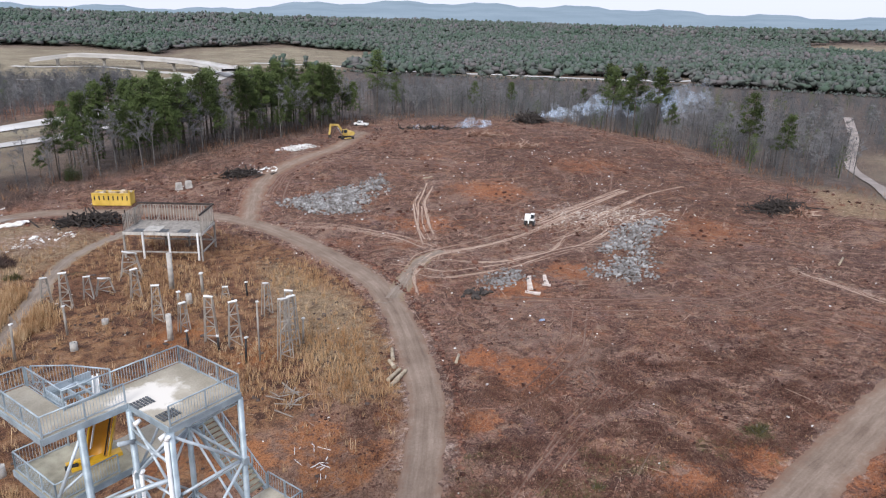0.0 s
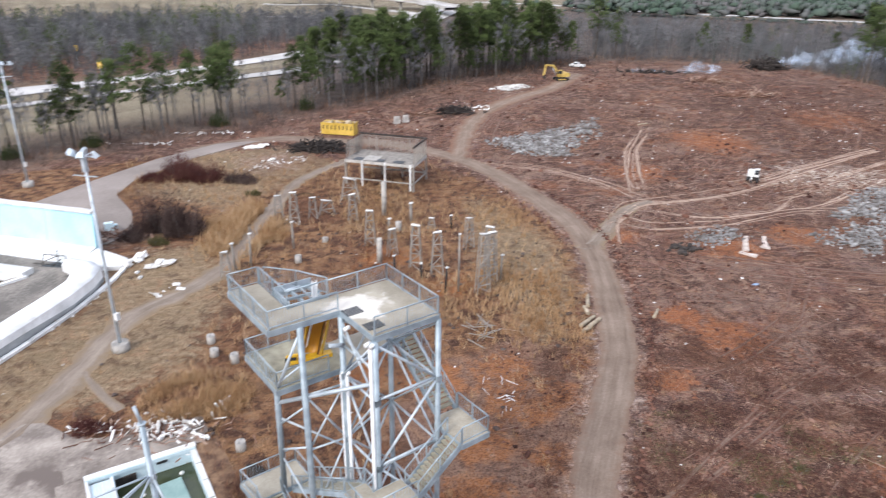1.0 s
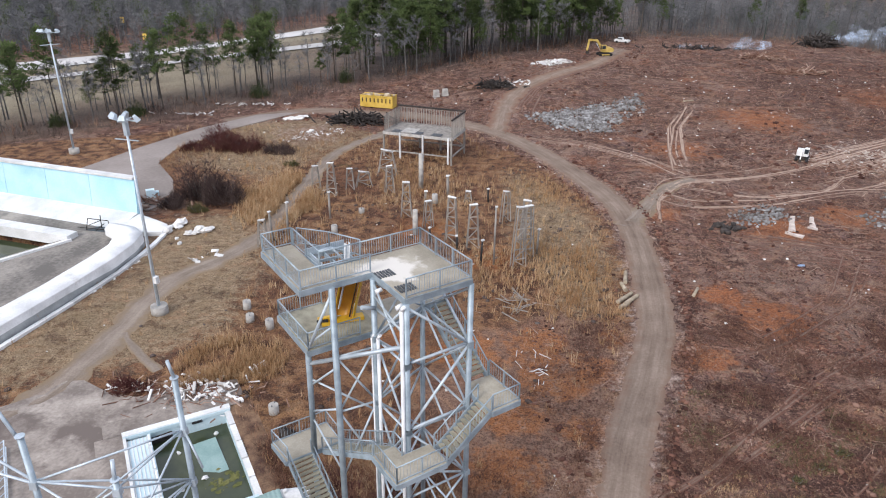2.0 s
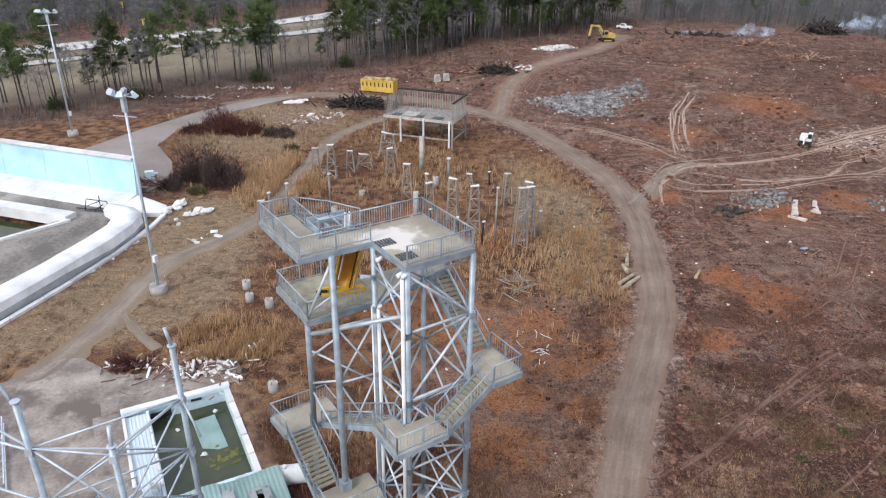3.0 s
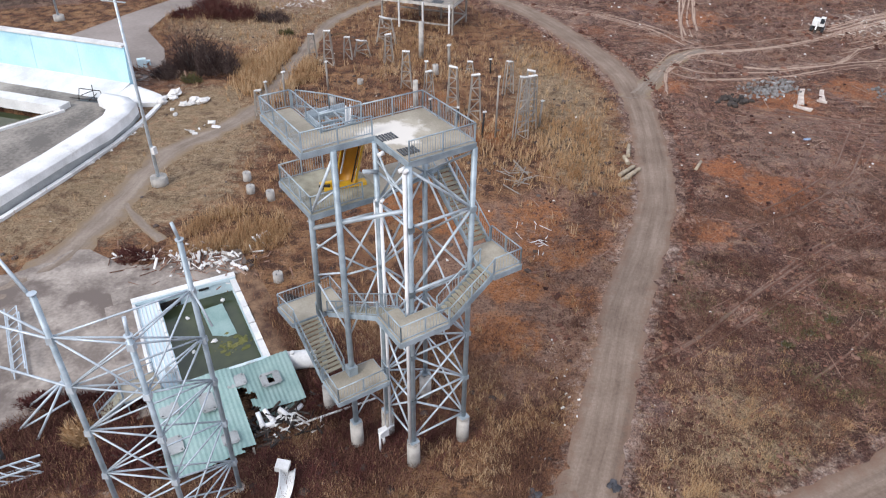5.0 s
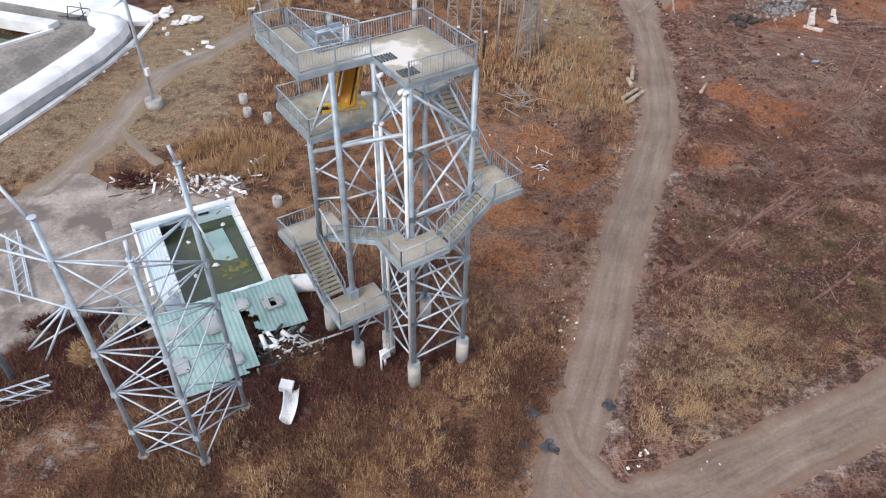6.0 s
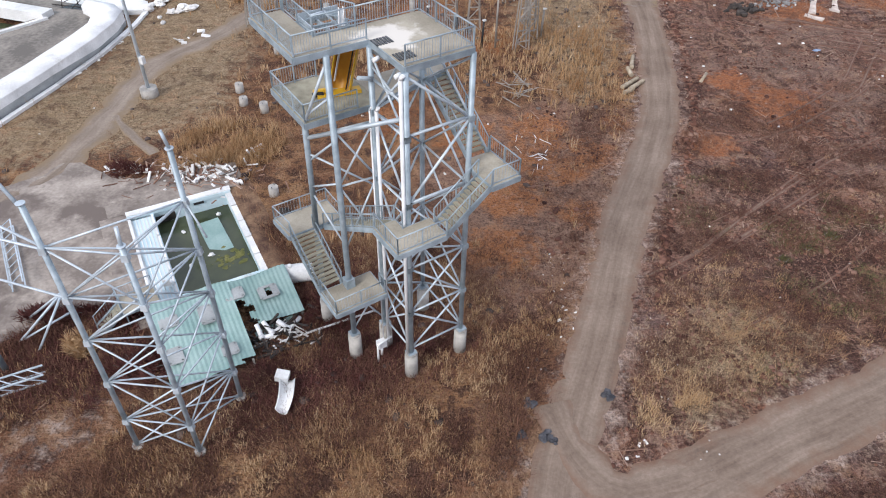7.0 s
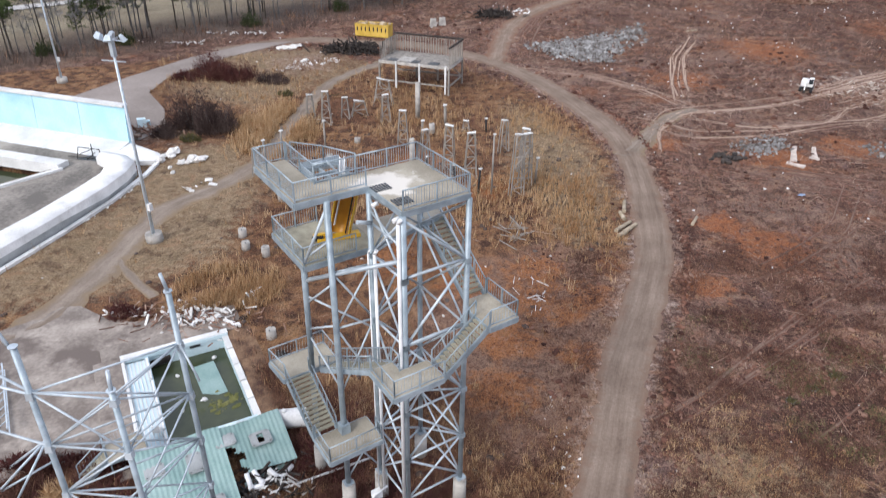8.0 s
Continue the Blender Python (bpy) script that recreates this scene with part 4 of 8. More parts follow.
def slide_tower():
    t = thing("slide_tower", TOWER, "tall blue-grey steel water-slide tower with stairs and railed platforms", "slide tower")
    Z = 22.9
    legs = {"c": (0.0, 0.0), "r": (4.0, 0.0), "n": (-0.1, 3.3), "p": (-2.4, 3.55), "k": (4.0, 4.9)}
    for key, (x, y) in legs.items():
        part("leg", Shape().tube((x, y, 2.2), (x, y, Z - 0.3), 0.185 if key in "cp" else 0.165, n=12), GALV, t)
        part("base_plate", Shape().box((x, y, 2.24), (0.62, 0.62, 0.05)), GALV, t)
        part("footing", Shape().tube((x, y, -0.4), (x, y, 2.1), 0.46, 0.44, n=16).tube((x, y, 2.1), (x, y, 2.2), 0.44, 0.39, n=16), CONCRETE, t, "round stained concrete pier")
    # raking leg under the lower platform, standing on the stair landing
    part("leg", Shape().tube((-3.4, 5.0, 18.6), (-2.72, 7.1, 9.3), 0.175, n=12), GALV, t)
    part("leg", Shape().tube((-2.6, 7.6, 2.2), (-2.6, 7.6, 8.95), 0.175, n=12), GALV, t)
    part("footing", Shape().tube((-2.6, 7.6, -0.4), (-2.6, 7.6, 2.2), 0.44, 0.4, n=14), CONCRETE, t, "round stained concrete pier")
    part("leg_collar", Shape().box((-2.4, 3.55, 7.05), (0.6, 0.6, 0.75)), GALV, t)
    # top deck
    deck = [(0, 0), (4.05, 0), (4.05, 5.2), (-2.3, 5.2), (-2.3, 9.1), (-4.1, 9.1), (-4.1, 3.6), (0, 3.5)]
    platform(t, deck, Z)
    for a, b in (((0.05, 0.02), (4.0, 0.02)), ((4.0, 0.05), (4.0, 5.15)), ((4.0, 5.15), (0.1, 5.15)), ((0.1, 5.15), (-2.3, 5.15)), ((-2.25, 5.2), (-2.25, 8.95)), ((-2.3, 9.05), (-4.05, 9.05)), ((-4.05, 9.0), (-4.05, 3.65)), ((-4.05, 3.62), (-0.1, 3.55))):
        railing(t, (*a, Z), (*b, Z))
    for x, y in ((0.55, 0.95), (0.4, 2.9)):
        sh = Shape()
        for i in range(6):
            sh.box((x - 0.42 + i * 0.17, y, Z + 0.03), (0.1, 0.75, 0.05))
        part("grating", sh, GRATE, t, "dark floor grating at a slide mouth")
    # start tub of the removed slide, in the gap behind the walkway
    for x in (-2.1, -1.0, 0.1):
        part("tub_beam", Shape().bar((x, 5.35, Z - 0.3), (x, 7.6, Z - 0.3), 0.1, 0.24), GALV, t)
    for y in (5.6, 6.5, 7.5):
        part("tub_beam", Shape().bar((-2.2, y, Z - 0.14), (0.3, y - 0.1, Z - 0.14), 0.12, 0.14), GALV, t)
    part("tub_wall", Shape().box((-2.05, 6.5, Z - 0.1), (0.06, 2.2, 0.7)).box((-0.9, 7.6, Z - 0.1), (2.4, 0.06, 0.7)), PALE_STEEL, t, "blue-grey sheet side of a slide tub")
    railing(t, (-2.0, 8.9, Z), (-0.7, 7.4, Z), 1.05)
    railing(t, (-0.7, 7.4, Z), (0.3, 5.5, Z), 1.05)
    part("tub_rail", Shape().tube((-2.25, 5.3, Z + 1.05), (-1.45, 5.4, Z + 1.05), 0.06, n=8).tube((-1.45, 5.4, Z + 1.05), (-0.75, 5.2, Z + 0.1), 0.06, n=8), PALE_STEEL, t)
    turn = Euler((radians(40), 0, radians(-30))).to_matrix()
    part("flume_end", Shape().box((-0.45, 5.55, Z + 0.45), (0.3, 0.95, 0.05), turn).box((-0.62, 5.5, Z + 0.55), (0.06, 0.95, 0.2), turn).box((-0.3, 5.65, Z + 0.5), (0.06, 0.9, 0.2), turn), WHITE, t, "white broken flume end")
    # lower slide platform
    M = 18.9
    platform(t, [(-3.75, 4.05), (0.7, 4.05), (0.7, 8.5), (-3.75, 8.5)], M, "lower_deck", TREAD)
    for a, b in (((-3.7, 4.1), (-0.6, 4.1)), ((-3.7, 8.4), (-3.7, 4.1)), ((-1.0, 8.4), (-3.7, 8.4))):
        railing(t, (*a, M), (*b, M))
    platform(t, [(0.72, 4.1), (6.0, 5.4), (6.0, 6.9), (0.72, 6.9)], M, "upper_landing")
    # an orange half-pipe leaning under the top deck, its yellow lip on the lower deck
    a, b = Vector((-0.75, 6.05, M + 0.2)), Vector((-0.28, 5.5, M + 3.1))
    d = (b - a).normalized()
    face = Vector((-15.3, -26.2, 18.0))
    face = (face - d * face.dot(d)).normalized()
    side = d.cross(face)
    fl, seg, rows = Shape(), 11, 10
    for rad in (0.5, 0.45):
        for i in range(rows + 1):
            p = a.lerp(b, i / rows) + face * (0.35 * max(0.0, 1 - i / 2.5) ** 2)
            for k in range(seg):
                g = math.pi * k / (seg - 1)
                fl.v.append(tuple(p + side * (rad * math.cos(g)) - face * (rad * math.sin(g))))
    half = (rows + 1) * seg
    for i in range(rows):
        for k in range(seg - 1):
            q = i * seg + k
            fl.face([q, q + seg, q + seg + 1, q + 1], True), fl.face([half + q, half + q + 1, half + q + seg + 1, half + q + seg], True)
        for k in (0, seg - 1):
            q = i * seg + k
            fl.face([q, q + seg, half + q + seg, half + q])
    flume = part("flume", fl, ORANGE, t, "orange half-pipe slide section leaning upright")
    for s, w, mt in ((1, 0.3, YELLOW), (-1, 0.1, YELLOW)):
        o = side * (s * (0.47 + w / 2))
        part("flange", Shape().bar(a + o, b + o, w, 0.08), mt, flume)
    part("seam", Shape().bar(a + side * 0.4 + face * 0.06, b + side * 0.4 + face * 0.06, 0.08, 0.05), BLACK, flume)
    part("liner", Shape().bar(a - side * 0.3 + d * 0.5, b - side * 0.3, 0.22, 0.05), WHITE, flume, "scuffed grey-white slide liner")
    lip = Shape()
    lip.bar((-2.05, 6.1, M + 0.15), (0.35, 5.55, M + 0.15), 0.5, 0.22).bar((-2.2, 6.25, M + 0.3), (-1.2, 5.95, M + 0.34), 0.2, 0.3)
    part("flume_mouth", lip, YELLOW, t, "yellow slide mouth")
    part("mouth_seal", Shape().bar((-2.3, 6.15, M + 0.25), (-1.75, 5.85, M + 0.3), 0.12, 0.24), BLACK, t)
    # stairs and landings, from the top down
    flight(t, (5.25, 5.5, M), (5.25, 0.75, 15.6), 1, 1.35)
    R, F, L, W = 15.6, 13.4, 9.3, 6.75
    platform(t, [(4.15, -2.1), (6.1, -2.1), (6.1, 0.75), (4.55, 0.75), (4.15, -0.4)], R, "landing")
    for a, b in (((4.2, -2.05), (6.05, -2.05)), ((6.05, -2.05), (6.05, 0.75))):
        railing(t, (*a, R), (*b, R), 1.07, 0.2, None, 0.012)
    flight(t, (4.15, -1.4, R), (1.25, -1.4, F), 1, 1.3)
    platform(t, [(-1.9, -2.05), (1.25, -2.05), (1.25, -0.3), (-0.5, -0.3), (-0.5, 0.6), (-1.9, 0.6)], F, "landing")
    for a, b in (((-1.85, -2.0), (1.25, -2.0)), ((-1.85, 0.6), (-1.85, -2.0)), ((-0.55, -0.3), (-0.55, 0.6))):
        railing(t, (*a, F), (*b, F), 1.07, 0.2, None, 0.012)
    flight(t, (-1.2, 0.6, F), (-1.6, 7.0, L), 1, 1.3)
    platform(t, [(-4.6, 7.2), (-0.9, 7.2), (-0.9, 9.3), (-4.75, 9.3)], L, "landing")
    for a, b in (((-4.7, 9.25), (-4.45, 7.2)), ((-0.95, 9.25), (-4.7, 9.25)), ((-0.95, 9.25), (-0.95, 7.3))):
        railing(t, (*a, L), (*b, L), 1.07, 0.2, None, 0.012)
    flight(t, (-3.68, 7.2, L), (-3.46, 4.0, W), 1, 1.6)
    platform(t, [(-4.25, 1.7), (-0.7, 1.7), (-0.65, 4.0), (-4.2, 4.0)], W, "landing")
    for a, b in (((-4.2, 1.75), (-0.75, 1.75)), ((-4.15, 4.0), (-4.2, 1.75)), ((-0.75, 1.75), (-0.7, 2.6))):
        railing(t, (*a, W), (*b, W), 1.07, 0.2, None, 0.012)
    # bracing
    z = [2.6, 6.0, 9.8, 14.6, 18.9, 22.4]
    for a, b in (("c", "r"), ("r", "k"), ("c", "n"), ("n", "k")):
        for i, (z0, z1) in enumerate(zip(z, z[1:])):
            if (a, b) == ("c", "r") and i > 2:
                p, q = (legs[b], legs[a]) if i == 4 else (legs[a], legs[b])
                x_brace(t, p, q, z0, z1, 0.085, cross=False, level=False)
                part("strut", Shape().tube((*legs[a], z0 + 0.1), (*legs[b], z0 + 0.1), 0.085, n=6), PALE_STEEL, t)
            else:
                x_brace(t, legs[a], legs[b], z0, z1, 0.07, level=z1 < 22)
        part("strut", Shape().tube((*legs[a], 2.6), (*legs[b], 2.6), 0.07, n=6), PALE_STEEL, t)
        for h in z[1:-1]:
            part("gusset", Shape().box((legs[a][0], legs[a][1], h), (0.38, 0.38, 0.34)), GALV, t)
    for z0, z1 in ((9.8, 14.6), (14.6, 18.3)):
        x_brace(t, legs["n"], legs["p"], z0, z1, 0.065)
    x_brace(t, legs["n"], legs["p"], 2.6, 6.3, 0.065, level=False)
    for (x0, y0, z0), (x1, y1, z1) in (((-2.4, 3.55, 17.6), (-3.15, 5.7, 15.4)), ((-2.4, 3.55, 10.2), (-2.95, 6.4, 12.6)), ((-3.2, 5.55, 16.0), (-0.1, 3.3, 13.9)), ((-3.0, 6.2, 13.2), (-2.4, 3.55, 14.8))):
        part("brace", Shape().tube((x0, y0, z0), (x1, y1, z1), 0.065, n=6), PALE_STEEL, t)
    part("long_strut", Shape().tube((-0.05, 0, 20.1), (-3.3, 5.3, 17.2), 0.13, n=8), PALE_STEEL, t)
    part("brace", Shape().tube((-2.4, 3.55, 22.3), (-3.65, 4.1, 19.1), 0.085, n=6), PALE_STEEL, t)
    part("brace", Shape().tube((-2.4, 3.55, 20.3), (-3.65, 4.1, 19.3), 0.06, n=6), PALE_STEEL, t)
    part("brace", Shape().tube((-0.1, 3.2, 21.6), (0, 0.1, 20.6), 0.07, n=6), PALE_STEEL, t)
    # feed pipes
    for x, y, r in ((-0.27, -0.02, 0.11), (-0.35, 2.45, 0.1), (-0.62, 2.7, 0.045)):
        top = Z - 0.6 if r > 0.1 else 19.4
        part("water_pipe", Shape().tube((x, y, 1.2), (x, y, top), r, n=10).tube((x, y, top), (x + 0.06, y - 0.15, top + 0.25), r, n=10), WHITE_PIPE, t, "white plastic water pipe")
    for x, y in ((-0.25, 2.35), (-0.2, 0.3)):
        part("pipe_collar", Shape().tube((x - 0.2, y, Z - 0.6), (x + 0.15, y, Z - 0.5), 0.12, n=8), WHITE_PIPE, t, "white pipe fitting")
    part("stub_pipe", Shape().tube((-0.1, 3.1, 20.9), (-1.05, 2.9, 21.3), 0.12, n=8).tube((-0.1, 3.0, 20.9), (-0.05, 0.1, 20.9), 0.07, n=8), PALE_STEEL, t)
    part("pump_box", Shape().box((-0.9, 2.5, 1.2), (0.6, 0.5, 0.5)).tube((-1.4, 2.1, 1.7), (-0.2, 2.3, 1.7), 0.08, n=8).tube((-1.4, 2.1, 1.7), (-1.4, 2.1, 0.0), 0.08, n=8).tube((-0.9, 2.5, 0), (-0.9, 2.5, 1), 0.1, n=8), WHITE_PIPE, t, "white pump housing")


slide_tower()


# ---- the open steel lattice ----
def lattice_tower():
    base = (-16.0, 27.4)
    t = thing("steel_frame_tower", pose(base[0], base[1], 0), "bare pale steel lattice tower with open cross bracing", "steel frame")
    legs = [(-18.58 - base[0], 25.48 - base[1], 19.1), (-14.61 - base[0], 25.17 - base[1], 17.0), (-13.09 - base[0], 29.34 - base[1], 19.6)]
    for x, y, top in legs:
        part("leg", Shape().tube((x, y, -0.2), (x, y, top), 0.15, n=12), GALV, t)
        part("leg_cap", Shape().tube((x, y, top), (x, y, top + 0.05), 0.22, n=12), PALE_STEEL, t)
        part("foot", Shape().tube((x, y, -0.3), (x, y, 0.25), 0.34, n=12), CONCRETE, t)
    part("mast", Shape().tube((legs[2][0], legs[2][1], 19.6), (legs[2][0] - 0.2, legs[2][1], 20.6), 0.09, n=8), PALE_STEEL, t)
    part("mast", Shape().tube((legs[1][0], legs[1][1], 17.0), (legs[1][0] - 0.1, legs[1][1] + 0.3, 17.9), 0.1, n=8), PALE_STEEL, t)
    z = [0.3, 2.9, 6.5, 10.0, 13.2, 16.5]
    for i in range(3):
        a, b = legs[i][:2], legs[(i + 1) % 3][:2]
        for k, (z0, z1) in enumerate(zip(z, z[1:])):
            x_brace(t, a, b, z0, z1, 0.055, cross=(i + k) % 4 != 3)
    for x, y, top in legs:
        for h in z[1:]:
            part("node_plate", Shape().box((x, y, h - 0.15), (0.36, 0.36, 0.4), taper=0.85), PALE_STEEL, t)
    part("brace", Shape().tube((legs[2][0], legs[2][1], 16.5), (legs[2][0] + 1.1, legs[2][1] - 1.0, 14.9), 0.06, n=6), PALE_STEEL, t)


lattice_tower()


def fallen_truss(m, long, label):
    t = thing("steel_truss", m, label, "steel truss")
    for s in (-0.45, 0.45):
        for z in (0.12, 0.8):
            part("chord", Shape().bar((s, 0, z), (s, long, z), 0.1, 0.1), PALE_STEEL, t)
    n = int(long / 0.9)
    for i in range(n):
        y = long * i / n
        part("lacing", Shape().bar((-0.45, y, 0.8), (0.45, y + long / n, 0.8), 0.06, 0.06).bar((-0.45, y, 0.12), (-0.45, y + long / n, 0.8), 0.06, 0.06), PALE_STEEL, t)


fallen_truss(pose(-26.6, 30.6, 0, 0, 0, 118), 5.6, "white steel truss lying on the ground")
fallen_truss(pose(-32.2, 38.6, 0.1, 0, 0, 32), 8.6, "pale steel truss section lying on the concrete apron")


def stub_frame():
    """The sawn-off corner of another steel frame."""
    t = thing("steel_stub_frame", pose(-26.6, 35.6, 0), "cut-down steel frame with splayed braces", "steel frame")
    part("leg", Shape().tube((0, 0, -0.2), (0, 0, 3.6), 0.2, n=10), GALV, t)
    for x, y in ((-3.2, -2.0), (-1.5, -2.8), (-3.6, 0.3)):
        part("brace", Shape().tube((0, 0, 3.2), (x, y, 0.1), 0.1, n=6), PALE_STEEL, t)
    part("brace", Shape().tube((0, 0, 1.2), (-3.2, -2.0, 0.1), 0.08, n=6), PALE_STEEL, t)
    t2 = thing("steel_mast", pose(-21.4, 26.9, 0), "leaning pale steel boom beside the lattice", "steel mast")
    part("upright", Shape().tube((-8.2, 4.2, -0.2), (-8.2, 4.2, 17.0), 0.2, n=10), GALV, t2)
    part("boom", Shape().tube((2.6, -1.3, 18.9), (0.7, -0.2, 20.9), 0.09, n=8), PALE_STEEL, t2)
    for z0, z1 in ((16.8, 16.6), (13.4, 16.4), (10.0, 13.2)):
        part("brace", Shape().tube((-8.2, 4.2, z0), (2.8, -1.42, z1), 0.07, n=6), PALE_STEEL, t2)


stub_frame()


def step_platform():
    t = thing("step_platform", pose(-22.6, 35.2, 0, 0, 0, 36), "low railed steel landing among dark brambles", "platform")
    platform(t, [(0, 0), (2.6, 0), (2.6, 1.9), (0, 1.9)], 1.5, "landing", None, 0.2)
    for x in (0.1, 2.5):
        for y in (0.1, 1.8):
            part("leg", Shape().box((x, y, 0.6), (0.1, 0.1, 1.6)), GALV, t)
    for a, b in (((0, 1.85), (2.6, 1.85)), ((2.55, 0), (2.55, 1.85)), ((0.05, 0.6), (0.05, 1.85))):
        railing(t, (*a, 1.5), (*b, 1.5), 1.0, 0.2, None, 0.012)
    flight(t, (-0.0, 0.9, 1.5), (-1.9, 0.9, 0.1), 1, 1.1)


step_platform()

# ---- the small pool and pump house ----
POOL = pose(-21.635, 37.382, -1.25, 0, 0, 28.8)
POOLSIDE = pose(-21.3, 37.6, 0, 0, 0, 33)


def small_pool():
    t = thing("plunge_pool", POOL, "abandoned pale blue pool half full of murky green water", "pool")
    part("wall", Shape().box((4.4, 11.85, 0.35), (8.8, 0.35, 2.3)), PALE_BLUE, t)
    back = part("coping", Shape().box((4.45, 11.95, 1.5), (9.0, 0.62, 0.12)), WHITE, t, "white coping")
    part("coping_lip", Shape().box((4.45, 11.62, 1.3), (8.9, 0.1, 0.34)), PALE_BLUE, back)
    part("wall", Shape().box((8.6, 5.9, 0.1), (0.35, 11.6, 1.8)), PALE_BLUE, t)
    for i in range(5):
        y0 = 0.1 + 2.38 * i
        part("coping", Shape().box((8.68 + 0.03 * (i % 2), y0 + 1.14, 1.12 + 0.02 * (i % 3)), (0.6, 2.24, 0.22)), WHITE, t, "cracked white coping block")
    part("wall", Shape().box((1.98, 6.0, 0.1), (0.26, 11.4, 2.2)), PALE_BLUE, t)
    part("wall", Shape().box((5.4, 0.15, 0.2), (6.4, 0.3, 2.2)), PALE_BLUE, t)
    part("wall", Shape().box((0.08, 6.0, 0.3), (0.25, 11.6, 2.2)), WHITE, t)
    ledge = part("side_ledge", Shape().box((1.0, 5.7, 1.12), (1.8, 11.2, 0.12)), PALE_BLUE, t, "ribbed pale blue ledge")
    for i in range(6):
        part("rib", Shape().box((0.28 + i * 0.3, 5.7, 1.2), (0.07, 11.2, 0.06)), WHITE, ledge)
    for i in range(7):
        part("ledge_post", Shape().box((1.95, 0.9 + 1.6 * i, 1.3), (0.16, 1.35, 0.26)), WHITE, ledge)
    part("water", Shape().prism([(2.12, 0.3), (8.42, 0.3), (8.42, 11.68), (2.12, 11.68)], -0.15, -0.05), WATER, t, "still murky green water")
    part("basin_floor", Shape().prism([(1.9, 0.1), (8.6, 0.1), (8.6, 11.8), (1.9, 11.8)], -1.55, -1.45), PALE_BLUE, t)
    part("silt_bank", Shape().box((9.95, 6.0, 1.1), (2.1, 12.5, 0.34)), SILT, t, "muddy silt bank")
    for cx, cy, w, d in ((4.2, 13.3, 11.4, 2.2), (-1.1, 6.0, 2.2, 12.5), (4.2, -1.1, 11.4, 1.9)):
        part("surround", Shape().box((cx, cy, 1.2), (w, d, 0.34)), PAD, t, "dirty concrete surround")
    part("skimmer", Shape().box((6.0, 11.63, 1.0), (0.9, 0.1, 0.3)), BLACK, t)
    # dark upright sheet between coping and water
    part("torn_liner", Shape().box((3.0, 11.5, 0.45), (1.7, 0.12, 0.8), Euler((0.2, 0, 0.1)).to_matrix()), DARK_WOOD, t, "dark sheet tilted at the back wall")
    sheet = solid("sunken_sheet", Shape().box((0, 0, 0), (1.9, 4.4, 0.06)), GREEN_ROOF, POOL @ pose(6.3, 7.7, 0.0, 2.2, -1.5, 3), "pale green sheet lying awash in the pool", "sheet")
    ch = solid("plastic_chair", Shape().box((0, 0, 0.42), (0.55, 0.55, 0.06)).box((0, 0.27, 0.75), (0.55, 0.06, 0.65)).box((-0.25, -0.25, 0.2), (0.05, 0.05, 0.42)).box((0.25, -0.25, 0.2), (0.05, 0.05, 0.42)).box((-0.25, 0.25, 0.2), (0.05, 0.05, 0.42)).box((0.25, 0.25, 0.2), (0.05, 0.05, 0.42)).box((-0.28, 0, 0.62), (0.05, 0.5, 0.04)).box((0.28, 0, 0.62), (0.05, 0.5, 0.04)), WHITE, POOL @ pose(1.5, 1.6, 1.21, 0, 0, 160), "white plastic chair on the pool ledge", "chair")
    for i, (x, y, s) in enumerate(((5.4, 5.4, 0.35), (7.3, 10.6, 0.3), (3.6, 4.8, 0.22), (4.0, 9.4, 0.25))):
        solid("floating_scrap", Shape().lump((0, 0, 0), (s, s * 0.7, 0.12), i + 9, 0.35, 7), LITTER, POOL @ pose(x, y, 0.0, 0, 0, 40 * i), "white scrap floating on the green water", "debris", "scraps in the pool")
    weed, wr = Shape(), random.Random(12)
    for i in range(60):
        q = abs(wr.gauss(0, 0.16)) + 0.05
        weed.lump((wr.gauss(0, 0.75), wr.gauss(0, 0.45), 0), (q, q * wr.uniform(0.4, 1.1), 0.02), i, 0.4, 6)
    solid("water_weed", weed, scattered("pond weed", [(0.07, 0.08, 0.025), (0.12, 0.125, 0.04), (0.17, 0.165, 0.06), (0.22, 0.21, 0.09)], 0.8, 2.0), POOL @ pose(6.9, 4.4, -0.04, 0, 0, 20), "yellow-green weed floating in the pool", "weed", kind="stuff")


small_pool()


def corrugated(u0, u1, v0, v1, z0, z1, holes=()):
    """Ribbed roofing from the ridge edge v1 (height z1) down to v0 (height z0), with rectangular holes."""
    sh = Shape()
    n = max(2, int((u1 - u0) / 0.16))
    rows = 36
    for j in range(rows + 1):
        for i in range(n + 1):
            u, v = u0 + (u1 - u0) * i / n, v0 + (v1 - v0) * j / rows
            sag = -0.1 * math.sin(u * 1.3 + v * 0.7)
            sh.v.append((u, v, z0 + (z1 - z0) * j / rows + (0.035 if i % 2 else 0) + sag))
    for j in range(rows):
        for i in range(n):
            u, v = u0 + (u1 - u0) * (i + 0.5) / n, v0 + (v1 - v0) * (j + 0.5) / rows
            ju, jv = u + 0.35 * noise.noise((u * 2.3, v * 2.3, 1.0)), v + 0.35 * noise.noise((u * 2.3, v * 2.3, 7.0))
            if any(a < ju < b and c < jv < d for a, b, c, d in holes):
                continue
            q = j * (n + 1) + i
            sh.face([q, q + 1, q + n + 2, q + n + 1])
    return sh


